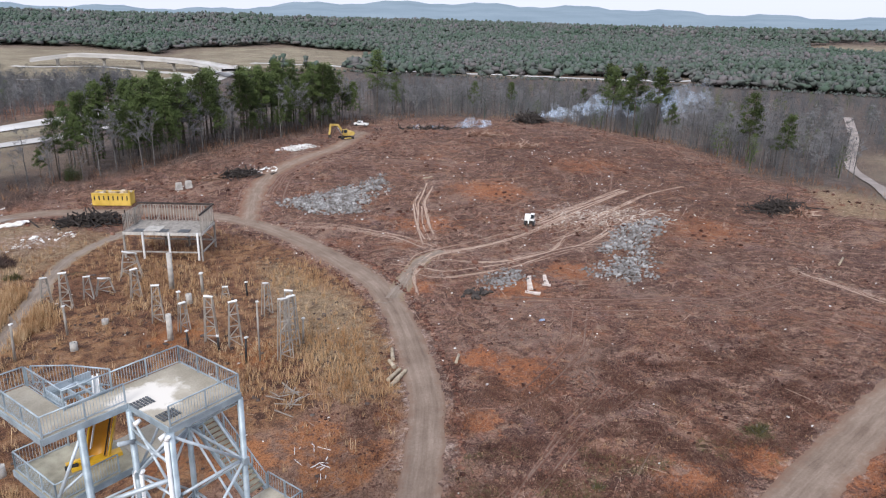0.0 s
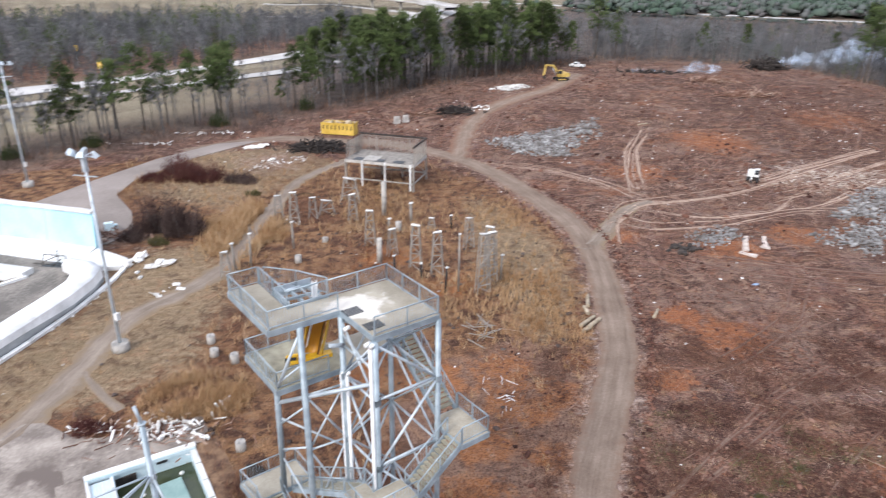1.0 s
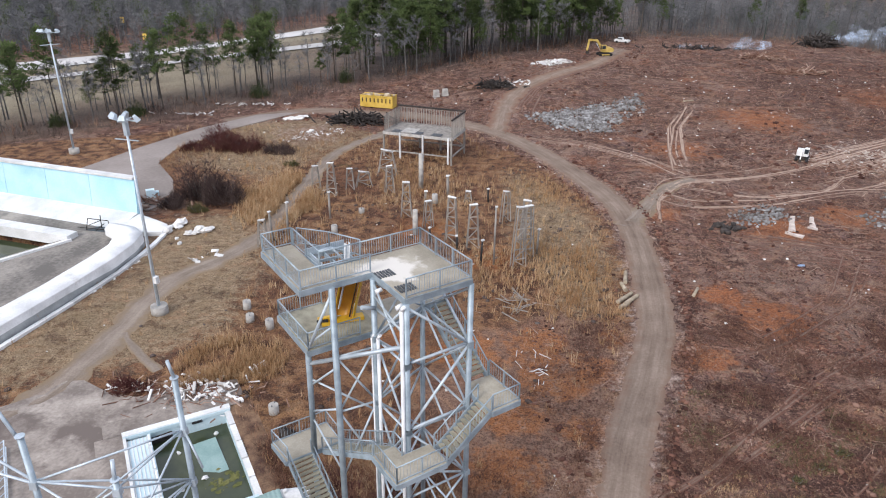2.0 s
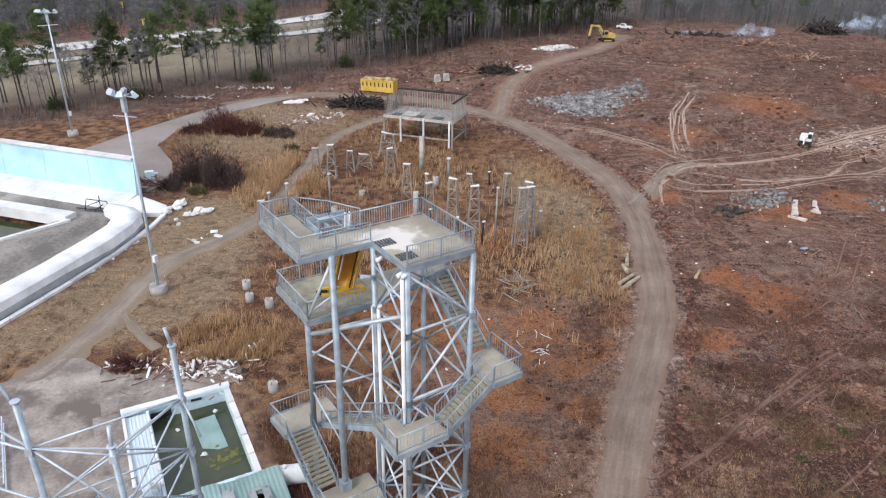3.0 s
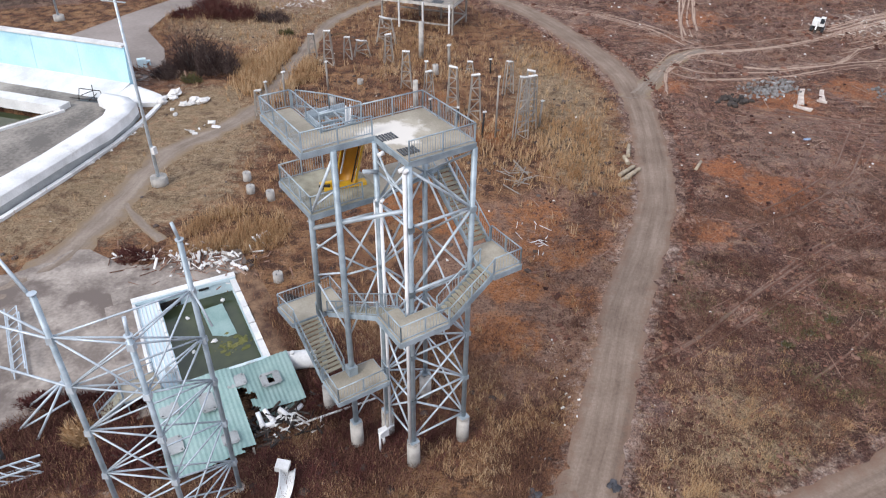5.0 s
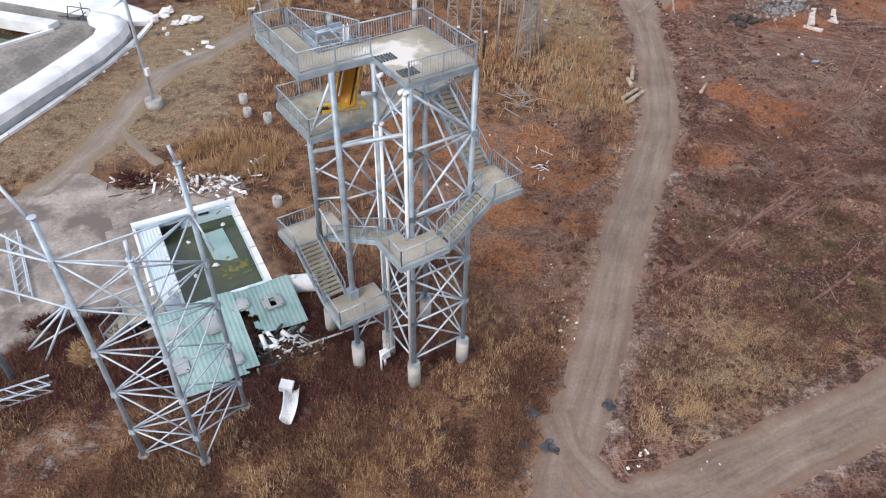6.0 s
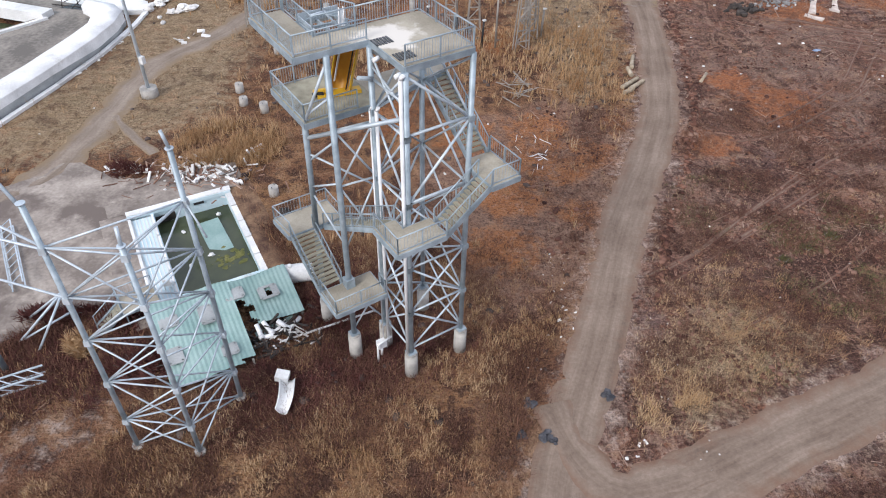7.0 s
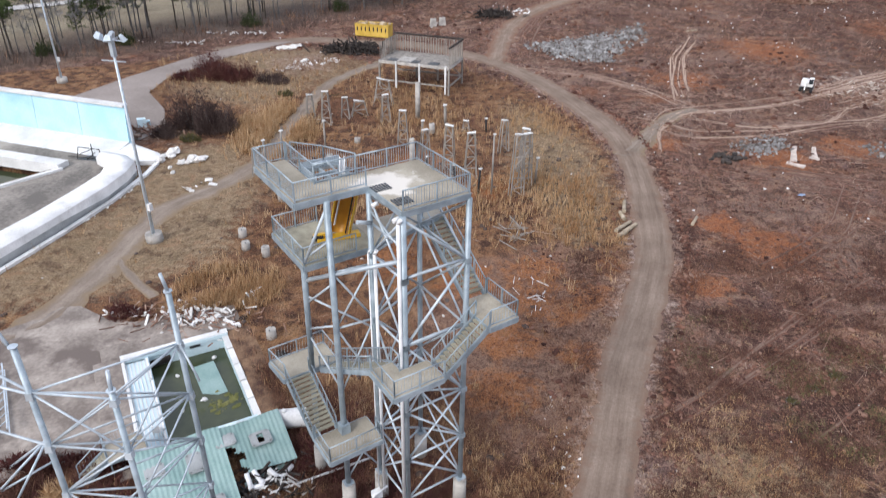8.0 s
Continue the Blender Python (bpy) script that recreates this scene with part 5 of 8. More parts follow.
def pump_house():
    t = thing("pump_house", POOL, "collapsing pump house with torn pale green metal roof", "shed")
    a = part("roof", corrugated(-0.3, 5.45, -9.05, -1.45, 1.95, 2.85, ((4.6, 5.5, -9.2, -8.6),)), GREEN_ROOF, t, "pale green ribbed metal roof")
    b = part("roof", corrugated(5.3, 9.85, -6.1, -1.6, 2.05, 2.8, ((5.2, 6.1, -5.4, -3.6), (5.2, 6.5, -6.3, -5.3), (5.9, 6.7, -5.0, -4.4), (7.75, 8.15, -3.9, -3.4))), GREEN_ROOF, t, "torn pale green ribbed metal roof")
    part("fallen_sheet", Shape().box((7.6, -6.7, 1.15), (3.0, 1.7, 0.05), Euler((radians(24), radians(-4), radians(6))).to_matrix()), GREEN_ROOF, t, "fallen dark green roof sheet")
    part("wall", Shape().box((2.6, -1.75, 1.2), (5.4, 0.2, 2.6)), STUCCO, t)
    part("wall", Shape().box((-0.1, -5.0, 0.9), (0.2, 6.4, 1.8)), STUCCO, t)
    part("wall", Shape().box((7.5, -1.75, 1.2), (4.4, 0.2, 2.4)), STUCCO, t)
    for x, y in ((5.2, -8.8), (-0.1, -8.8), (5.5, -5.9), (9.7, -5.9), (9.7, -1.8), (5.4, -1.9), (2.6, -8.8)):
        part("post", Shape().box((x, y, 0.9), (0.14, 0.14, 1.9)), GREY_WOOD, t)
    for x, y, w, d in ((7.95, -3.65, 1.25, 1.15), (5.6, -2.9, 1.2, 1.0), (3.3, -4.0, 0.8, 1.7), (0.75, -3.6, 1.1, 1.0), (0.5, -6.6, 0.9, 1.3), (4.0, -7.6, 0.9, 0.9)):
        z = (2.05 + 0.75 * (y + 6.1) / 4.5) if x > 5.3 else (1.95 + 0.9 * (y + 9.05) / 7.6)
        fr = Shape()
        for dx, dy, bw, bd in ((-w / 2, 0, 0.22, d), (w / 2, 0, 0.22, d), (0, -d / 2, w, 0.22), (0, d / 2, w, 0.22)):
            fr.box((x + dx, y + dy, z + 0.12), (bw, bd, 0.08))
        vent = part("roof_vent", fr, STUCCO, t, "grey square roof vent")
        if x != 7.95:
            part("vent_lid", Shape().box((x, y, z + 0.14), (w * 0.85, d * 0.85, 0.06)), STUCCO, vent)
        else:
            for dx in (-1, 1):
                part("vent_lid", Shape().box((x + dx * 0.4, y, z + 0.13), (0.36, d * 0.85, 0.05)), STUCCO, vent)
    part("floor", Shape().prism([(-1.5, -8.0), (4.2, -8.0), (4.2, -4.3), (10.2, -4.3), (10.2, 0), (-1.5, 0)], -0.1, 0.06), SLAB, t)
    # white pipework spilling out of the end
    for i, (x, y) in enumerate(((5.4, -7.4), (6.2, -7.3), (7.4, -7.6))):
        p = thing("bent_pipe", POOLSIDE @ pose(x, y, 0, 0, 0, 20 * i), "broken white plastic pipe bend beside the pump house", "pipe", "broken pipes")
        part("pipe", Shape().tube((0, 0, 0.3), (0, 0.9, 0.9), 0.17, n=10).tube((0, 0, 0.3), (1.3, -0.2, 0.3), 0.17, n=10), WHITE_PIPE, p)
        part("elbow", Shape().tube((0, -0.12, 0.3), (0, 0.15, 0.42), 0.22, n=10), WHITE_PIPE, p)
    solid("long_pipe", Shape().tube((0, 0, 0.2), (7.2, 0.2, 0.3), 0.08, n=8), WHITE_PIPE, pose(-11.4, 34.1, 0, 0, 0, 25), "long white pipe along the brush", "pipe")
    torn, rows, seg = Shape(), 8, 8
    for i in range(rows + 1):
        f = i / rows
        cx, cy, cz = 0.9 * math.sin(1.5 * f), -2.6 * f + 0.9, 0.15 + 0.12 * math.sin(3 * f)
        for k in range(seg + 1):
            g = math.pi * (0.05 + 0.9 * k / seg)
            for rad in (0.62, 0.56):
                torn.v.append((cx - rad * math.cos(g) * (1 - 0.25 * f), cy, cz + 0.55 - rad * math.sin(g) * 0.9))
    row = 2 * (seg + 1)
    for i in range(rows):
        for k in range(seg):
            q = i * row + 2 * k
            torn.face([q, q + row, q + row + 2, q + 2], True), torn.face([q + 1, q + 3, q + row + 3, q + row + 1], True)
    for k in range(seg):
        for q in (2 * k, rows * row + 2 * k):
            torn.face([q, q + 2, q + 3, q + 1])
    for i in range(rows):
        for q in (i * row, i * row + 2 * seg):
            torn.face([q, q + 1, q + row + 1, q + row])
    torn.box((-0.35, 0.9, 0.5), (0.9, 0.7, 0.5), Euler((0.1, 0.15, 0.2)).to_matrix())
    solid("flume_scrap", torn, WHITE, pose(-10.5, 29.9, 0, 0, 0, -16), "torn white slide piece lying in the brush", "slide piece")
    solid("tank", Shape().tube((-1.4, 0, 0.7), (-1.1, 0, 0.7), 0.62, 0.75, n=16).tube((-1.1, 0, 0.7), (1.1, 0, 0.7), 0.75, n=16, caps=False).tube((1.1, 0, 0.7), (1.4, 0, 0.7), 0.75, 0.62, n=16).tube((-0.4, 0, 1.4), (-0.4, 0, 1.62), 0.16, n=10), WHITE, pose(-11.4, 40.7, 0, 0, 0, 12), "rusty white cylindrical tank", "tank")
    solid("lumber_stack", Shape().box((0, 0, 0.5), (0.3, 3.2, 1.0)).box((0.5, 0.2, 0.35), (0.25, 3.0, 0.7)).box((0.9, -0.1, 0.25), (0.2, 2.6, 0.5)), DARK_WOOD, POOLSIDE @ pose(12.3, 3.6, 0, 0, 0, 12), "dark timber stacked beside the pool", "timber")


pump_house()
PAD_EDGE = [(-48, 50), (-40, 51.6), (-37.5, 53.6), (-36.3, 55.6), (-34.6, 55.8), (-31.5, 54.0), (-28.6, 53.4), (-20.2, 56.6), (-18.9, 54.2), (-27.9, 48.5), (-23.3, 38.4), (-26.5, 36.6), (-29.5, 35.2), (-33, 31.5), (-50, 34)]
solid("apron", Shape().prism(PAD_EDGE[::-1] if sum((b[0] - a[0]) * (b[1] + a[1]) for a, b in zip(PAD_EDGE, PAD_EDGE[1:] + PAD_EDGE[:1])) > 0 else PAD_EDGE, -0.4, 0.05), PAD, Matrix.Identity(4), "stained pale concrete apron with puddles", "pavement", kind="structure")


# ---- the big lagoon with its blue wall ----
def lagoon():
    t = thing("wave_pool", pose(-46, 94.4, 0), "large abandoned wave pool with a pale blue end wall", "pool")
    g = lambda x, y: (x + 46, y - 94.4)
    # end wall, leaning slightly, with ribs and coping
    (ax, ay), (bx, by) = g(-45.6, 94.6), g(-125, 119.5)
    d = Vector((bx - ax, by - ay, 0)).normalized()
    out = Vector((-d.y, d.x, 0))
    out = out if out.y > 0 else -out
    for k in range(10):
        p, q = Vector((ax, ay, 0)) + d * (k * 8.2), Vector((ax, ay, 0)) + d * (k * 8.2 + 8.14)
        sh = Shape()
        i0 = len(sh.v)
        for w in (p, q):
            sh.v += [tuple(w + Vector((0, 0, 1.4))), tuple(w + out * 0.5 + Vector((0, 0, 6.4))), tuple(w + out * 1.0 + Vector((0, 0, 6.4))), tuple(w + out * 0.9 + Vector((0, 0, -0.2))), tuple(w + Vector((0, 0, -0.2)))]
        for f in ((0, 1, 6, 5), (1, 2, 7, 6), (2, 3, 8, 7), (4, 0, 5, 9), (3, 4, 9, 8)):
            sh.face(list(f))
        sh.face([0, 4, 3, 2, 1]), sh.face([5, 6, 7, 8, 9])
        part("wall_panel", sh, POOL_BLUE, t, "faded pale blue wall panel")
    part("coping", Shape().bar((ax + out.x * 0.7, ay + out.y * 0.7, 6.55), (bx + out.x * 0.7, by + out.y * 0.7, 6.55), 1.1, 0.3), WHITE, t, "white coping")
    # white sloped apron under it
    sh = Shape()
    p0, p1 = Vector((ax, ay, 0)), Vector((bx, by, 0))
    w0 = p0 - out * 4.2
    w1 = p1 - out * 4.2
    sh.v += [tuple(p0 + Vector((0, 0, 1.42))), tuple(p1 + Vector((0, 0, 1.42))), tuple(w1 + Vector((0, 0, 0.5))), tuple(w0 + Vector((0, 0, 0.5))), tuple(p0), tuple(p1), tuple(w1), tuple(w0)]
    for f in ((0, 3, 2, 1), (3, 7, 6, 2), (0, 4, 7, 3), (1, 2, 6, 5)):
        sh.face(list(f))
    part("white_slope", sh, WHITE, t, "white sloping pool edge")
    # grey deck round the water
    deck = [g(*p) for p in ((-45, 90.2), (-118, 113), (-118, 108), (-66.5, 92.2), (-52.2, 87.6), (-59.2, 79.2), (-90, 42), (-86, 38), (-50, 68), (-45, 80))]
    part("pool_deck", Shape().prism(deck, -0.3, 0.5), SLAB, t, "dirty grey concrete pool deck")
    inner = [(-66.5, 92.4), (-51.4, 87.8), (-51.0, 86.4), (-66.8, 90.6)]
    part("inner_curb", Shape().bar((*g(-110, 104.5), 0.5), (*g(-51.5, 87.2), 0.5), 1.9, 1.5), WHITE, t, "white pool edge")
    part("inner_curb", Shape().bar((*g(-51.4, 86.6), 0.55), (*g(-72, 62), 0.55), 0.5, 0.5), WHITE, t, "white pool edge")
    part("water", Shape().prism([g(-52.2, 86.6), g(-110, 103), g(-115, 80), g(-84, 46)], -1.2, -1.0), WATER, t, "dark green pool water")
    # broad white outer rim
    outer = [(-60, 44), (-52, 52), (-46.4, 61), (-43.6, 70.5), (-41.7, 78.5), (-41.1, 83), (-41.4, 86.4), (-43.2, 88.4), (-46.6, 89.6)]
    sh = Shape()
    ins = [(-63.5, 47), (-55.2, 55), (-50.0, 63.2), (-47.2, 72), (-45.4, 79.5), (-44.7, 83.5), (-45.2, 86), (-46.2, 87.4), (-47.6, 88.5)]
    for (x0, y0), (x1, y1) in zip(ins, outer):
        u0, u1 = g(x0, y0), g(x1, y1)
        mid = ((u0[0] + u1[0]) / 2, (u0[1] + u1[1]) / 2)
        sh.v += [(*u0, 0.4), (*u0, 1.5), (*mid, 2.1), (*u1, 1.95), (u1[0] + 0.12, u1[1] - 0.08, 0.95 + 0.25 * math.sin(x1 * 1.7)), (*u1, -0.3)]
    for i in range(len(ins) - 1):
        for k in range(5):
            q = i * 6 + k
            sh.face([q, q + 1, q + 7, q + 6], k in (1, 2), 1 if k == 4 else 0)
    sh.face([0, 1, 2, 3, 4, 5], False, 1), sh.face([len(sh.v) - 6 + i for i in reversed(range(6))], False, 1)
    part("outer_rim", sh, (WHITE, STUCCO), t, "broad white rounded rim with grey outer face")
    # the white slope runs on round the corner into a low kerb
    tip = [(-45.4, 94.7), (-47.4, 90.4), (-44.6, 89.9), (-42.0, 89.6), (-40.3, 89.9), (-39.9, 91.2), (-40.6, 92.6), (-42.6, 94.0)]
    sh = Shape()
    sh.v += [(*g(*q), 1.25 if k == 0 else 0.62) for k, q in enumerate(tip)] + [(*g(*q), -0.2) for q in tip]
    for k in range(1, 7):
        sh.face([0, k, k + 1])
    for k in range(8):
        sh.face([k, k + 8, (k + 1) % 8 + 8, (k + 1) % 8])
    part("slope_end", sh, WHITE, t, "rounded white end of the pool slope")
    kerb = [(-40.1, 90.2), (-40.2, 86.4), (-40.6, 82.6), (-41.2, 78.2), (-43.1, 70.2), (-45.8, 60.6), (-51.4, 51.6)]
    for (x0, y0), (x1, y1) in zip(kerb, kerb[1:]):
        part("kerb", Shape().bar((*g(x0, y0), 0.12), (*g(x1, y1), 0.12), 0.55, 0.42), WHITE, t, "crumbling white kerb")
    # no hole is cut: a thin dark panel paints the pit's shade
    part("drain_pit", Shape().prism([g(-51.5, 90.2), g(-48.2, 89.6), (g(-46.9, 90.6)), g(-49.8, 91.8)], 0.45, 0.515), GRATE, t, "flat dark panel standing in for a broken drain pit")
    rail = Shape()
    for (x, y, h), (x1, y1, h1) in (((-51.2, 90.4, 0.5), (-50.6, 90.2, 2.3)), ((-50.6, 90.2, 2.3), (-47.9, 90.4, 1.9)), ((-47.9, 90.4, 1.9), (-47.7, 90.2, 0.5)), ((-49.4, 91.2, 0.5), (-49.2, 91.0, 2.5)), ((-50.6, 90.2, 1.3), (-49.2, 91.0, 1.7)), ((-52.6, 90.8, 0.7), (-48.4, 89.8, 0.8)), ((-49.6, 89.9, 0.6), (-48.6, 90.6, 1.4))):
        rail.tube((*g(x, y), h), (*g(x1, y1), h1), 0.06, n=6)
    part("ladder_rail", rail, DARK_WOOD, t, "rusty pipe rail")


lagoon()
LOT = [(-66, 118), (-61, 131), (-54, 146), (-45, 158), (-36, 161), (-47, 146), (-53.5, 131), (-53.5, 122), (-47.5, 113), (-44, 104), (-46, 99), (-56, 102)]
solid("car_park", Shape().prism(LOT[::-1], -0.5, 0.12), ASPHALT, Matrix.Identity(4), "bleached asphalt lot with debris along its edge", "pavement", kind="structure")


# ---- floodlight poles ----
def light_pole(x, y, turn, high=22.0):
    t = thing("floodlight_pole", pose(x, y, gz(x, y), 0, 0, turn), "tall galvanised floodlight pole on a round concrete base", "light pole", "floodlight poles")
    part("base", Shape().tube((0, 0, -0.3), (0, 0, 0.95), 0.95, 0.92, n=18), CONCRETE, t, "round concrete base")
    part("pole", Shape().tube((0, 0, 0.95), (0, 0, high), 0.2, 0.12, n=10), PALE_STEEL, t)
    part("cage", Shape().box((0, 0, high - 0.9), (0.42, 0.42, 1.4)), PALE_STEEL, t)
    part("crossarm", Shape().bar((-1.6, 0, high), (1.6, 0, high), 0.12, 0.12).bar((0, -0.9, high), (0, 0.9, high), 0.1, 0.1), PALE_STEEL, t)
    part("service_arm", Shape().bar((-1.9, 0.2, high - 2.2), (1.6, -0.3, high - 1.9), 0.08, 0.1), PALE_STEEL, t)
    for dx, dy, rz in ((-1.5, 0, 150), (1.5, 0, -30), (-0.5, 0.7, 100), (0.5, -0.75, 200), (-0.9, -0.4, 170)):
        lamp = part("floodlight", Shape().box((dx, dy, high + 0.3), (0.75, 0.5, 0.6), Euler((radians(30), 0, radians(rz))).to_matrix(), taper=0.6), PALE_STEEL, t, "silver floodlight head")
        part("bracket", Shape().bar((dx, dy, high), (dx, dy, high + 0.2), 0.1, 0.1), GALV, lamp)
    part("meter_box", Shape().box((0.3, 0, 4.2), (0.4, 0.5, 0.8)), WHITE, t, "white switch box")


light_pole(-32.4, 68.8, -20)
light_pole(-71.6, 127.3, 10)


# ---- the old slide platform on the mound ----
def mound_platform():
    t = thing("viewing_platform", pose(-13.0, 128.4, 0, 0, 0, -18.5), "grey weathered timber slide platform on tall posts", "platform")
    W_, D_, H_ = 13.4, 7.6, 4.7
    for x in (0, W_ * 0.32, W_ * 0.64, W_):
        for y in (0, D_):
            if x in (0, W_) or y > 0:
                part("post", Shape().box((x, y, H_ / 2 - 0.3), (0.3, 0.3, H_ + 0.6)), GREY_WOOD, t)
    for x in (0.3, W_ * 0.36, W_ * 0.73):
        part("slide_pier", Shape().box((x + 3.1, -0.3, H_ / 2 + 0.1), (0.3, 0.3, H_ + 0.3)), WHITE, t, "white painted pier")
    part("floor", Shape().box((W_ / 2, D_ / 2, H_ + 0.05), (W_ + 0.3, D_, 0.16)), GREY_WOOD, t, "grey timber floor")
    part("edge_beam", Shape().bar((0, -0.1, H_ - 0.1), (W_, -0.1, H_ - 0.1), 0.2, 0.45).bar((W_ + 0.1, 0, H_ - 0.1), (W_ + 0.1, D_, H_ - 0.1), 0.2, 0.45).bar((-0.1, 0, H_ - 0.1), (-0.1, D_, H_ - 0.1), 0.2, 0.45), CONCRETE, t, "pale painted edge beam")
    part("tie_beam", Shape().bar((0, 0, 1.3), (W_, 0, 1.3), 0.2, 0.25).bar((W_, 0, 1.3), (W_, D_, 1.3), 0.2, 0.25).bar((0, D_, 1.3), (W_, D_, 1.3), 0.2, 0.25), GREY_WOOD, t)
    for x in (0, W_ * 0.34, W_ * 0.67):
        part("brace", Shape().bar((x, D_, 1.3), (x + W_ / 3, D_, 4.5), 0.14, 0.14).bar((x + W_ / 3, D_, 1.3), (x, D_, 4.5), 0.14, 0.14), GREY_WOOD, t)
    for a, b in (((0, D_), (W_, D_)), ((0, 0.4), (0, D_)), ((W_, 0), (W_, D_)), ((0.3, D_ * 0.55), (0.3, D_))):
        railing(t, (*a, H_ + 0.1), (*b, H_ + 0.1), 3.0, 0.5, GREY_WOOD, 0.09)
    part("roof_beam", Shape().bar((-0.2, D_, H_ + 3.4), (W_ + 0.2, D_, H_ + 3.4), 0.3, 0.3).bar((W_, 0, H_ + 3.4), (W_, D_, H_ + 3.4), 0.25, 0.25), DARK_WOOD, t, "dark top beam")
    # the floor is uncut: dark boxes on it paint the openings' shade
    for x in (2.4, 6.4, 10.2):
        part("slide_cutout", Shape().box((x, 1.1, H_ + 0.18), (1.9, 1.6, 0.1)), GRATE, t, "dark panel standing in for a slide opening")
    part("white_sheet", Shape().box((4.6, 2.1, H_ + 0.2), (2.8, 3.2, 0.08)), CONCRETE, t)


mound_platform()


# ---- the forest of slide supports ----
def trestle(x, y, high, turn, wide=1.2):
    t = thing("slide_trestle", pose(x, y, gz(x, y) - 0.2, 0, 0, turn), "weathered grey timber trestle that once held a slide", "trestle", "slide supports on the mound")
    h = high + 0.2
    for sx in (-1, 1):
        for sy in (-0.35, 0.35):
            part("leg", Shape().bar((sx * wide * 0.5, sy, 0), (sx * wide * 0.27, sy * 0.7, h), 0.12, 0.12), GREY_WOOD, t)
    n = max(2, int(h / 1.3))
    for i in range(n):
        z0, z1 = h * i / n, h * (i + 1) / n
        w0, w1 = wide * (0.5 - 0.23 * i / n), wide * (0.5 - 0.23 * (i + 1) / n)
        s = 1 if i % 2 else -1
        part("lacing", Shape().bar((-s * w0, -0.33, z0 + 0.1), (s * w1, -0.3, z1), 0.1, 0.1).bar((-w1, -0.3, z1), (w1, -0.3, z1), 0.1, 0.12), GREY_WOOD, t)
    part("cap", Shape().box((0, 0, h + 0.06), (wide * 0.66, 0.4, 0.14), Euler((0, radians(random.uniform(-14, 14)), 0)).to_matrix()), WHITE, t, "white cap plate")


def slide_post(x, y, high, wide, mat, label, lean=0.0, cap=True):
    t = thing("slide_post", pose(x, y, gz(x, y) - 0.2, lean, lean * 0.5, random.uniform(0, 90)), label, "post", "slide supports on the mound")
    part("shaft", Shape().tube((0, 0, 0), (0, 0, high + 0.2), wide / 2, wide / 2 * 0.9, n=10), mat, t)
    if cap:
        part("cap", Shape().box((0.05, 0, high + 0.26), (wide * 1.35, wide * 1.1, 0.14)), WHITE, t, "white cap plate")


for x, y, h in ((-22.4, 109.6, 3.9), (-19.4, 107.1, 5.3), (-16.8, 109.8, 3.5), (-10.2, 108.8, 4.6), (-6.7, 98.1, 5.4), (-3.3, 93.9, 4.0), (0.1, 89.2, 6.5), (3.0, 87.5, 6.2), (8.0, 97.1, 4.7), (8.7, 81.7, 8.1), (10.3, 89.6, 6.1), (10.0, 84.6, 7.2), (-25.4, 87.2, 3.8), (2.6, 104.8, 1.7)):
    trestle(x, y, h, random.uniform(-40, 40), 1.1 + 0.1 * h)
trestle(-11.4, 117.9, 4.2, -10, 3.4)
trestle(-14.7, 111.3, 2.5, 20, 2.8)
for x, y, h, w in ((-18.1, 97.6, 4.1, 0.32), (-0.6, 107.1, 3.5, 0.5), (5.6, 82.1, 8.0, 0.26), (11.5, 85.7, 3.5, 0.3), (-23.0, 91.1, 4.9, 0.34), (-24.6, 89.1, 4.2, 0.34), (-4.2, 105.2, 1.6, 0.4)):
    slide_post(x, y, h, w, GREY_WOOD, "slim grey slide support post with a cap", random.uniform(-3, 3))
slide_post(-5.2, 111.7, 5.9, 0.85, CONCRETE, "stout pale concrete slide pier", cap=False)
slide_post(-5.0, 91.3, 3.7, 0.8, CONCRETE, "stout pale concrete slide pier", cap=False)
for x, y, h in ((-2.8, 89.1, 2.0), (0.9, 86.5, 2.1), (3.9, 82.0, 3.5), (5.8, 104.9, 2.1)):
    slide_post(x, y, h, 0.3, BLACK, "dark slide support post in the dry grass", random.uniform(-4, 4))
for x, y, h in ((-16.6, 92.4, 1.1), (-2.6, 104.0, 1.5), (-13.7, 100.0, 0.7), (-22.9, 70.0, 1.0), (-21.8, 67.2, 0.9), (-19.3, 65.9, 1.1), (-15.4, 51.6, 0.9), (-20.6, 79.5, 0.8)):
    f = thing("concrete_footing", pose(x, y, gz(x, y), random.uniform(-5, 5), 0, random.uniform(0, 90)), "pale round concrete footing standing in dry grass", "footing", "footings in the grass")
    part("body", Shape().tube((0, 0, -0.3), (0, 0, h), 0.48, 0.45, n=14), CONCRETE, f)
    for q in (-0.2, 0.2):
        part("bolt", Shape().tube((q, q, h), (q, q, h + 0.15), 0.04, n=6), GRATE, f)


# ---- trees ----
def grow(sh, p, d, length, r, depth, rng, tips, mat=0):
    """A limb with its side branches."""
    q = p + d * length
    sh.tube(p, q, r, r * 0.6, n=5 if depth > 2 else 3, mat=mat, caps=False)
    if depth == 0:
        tips.append(q)
        return
    for _ in range(rng.choice((2, 3, 3)) if depth > 1 else 3):
        a = Vector((rng.uniform(-1, 1), rng.uniform(-1, 1), rng.uniform(-0.2, 0.9))).normalized()
        grow(sh, p + d * length * rng.uniform(0.55, 1.0), (d + a * 0.75).normalized(), length * rng.uniform(0.5, 0.72), r * 0.55, depth - 1, rng, tips, mat)


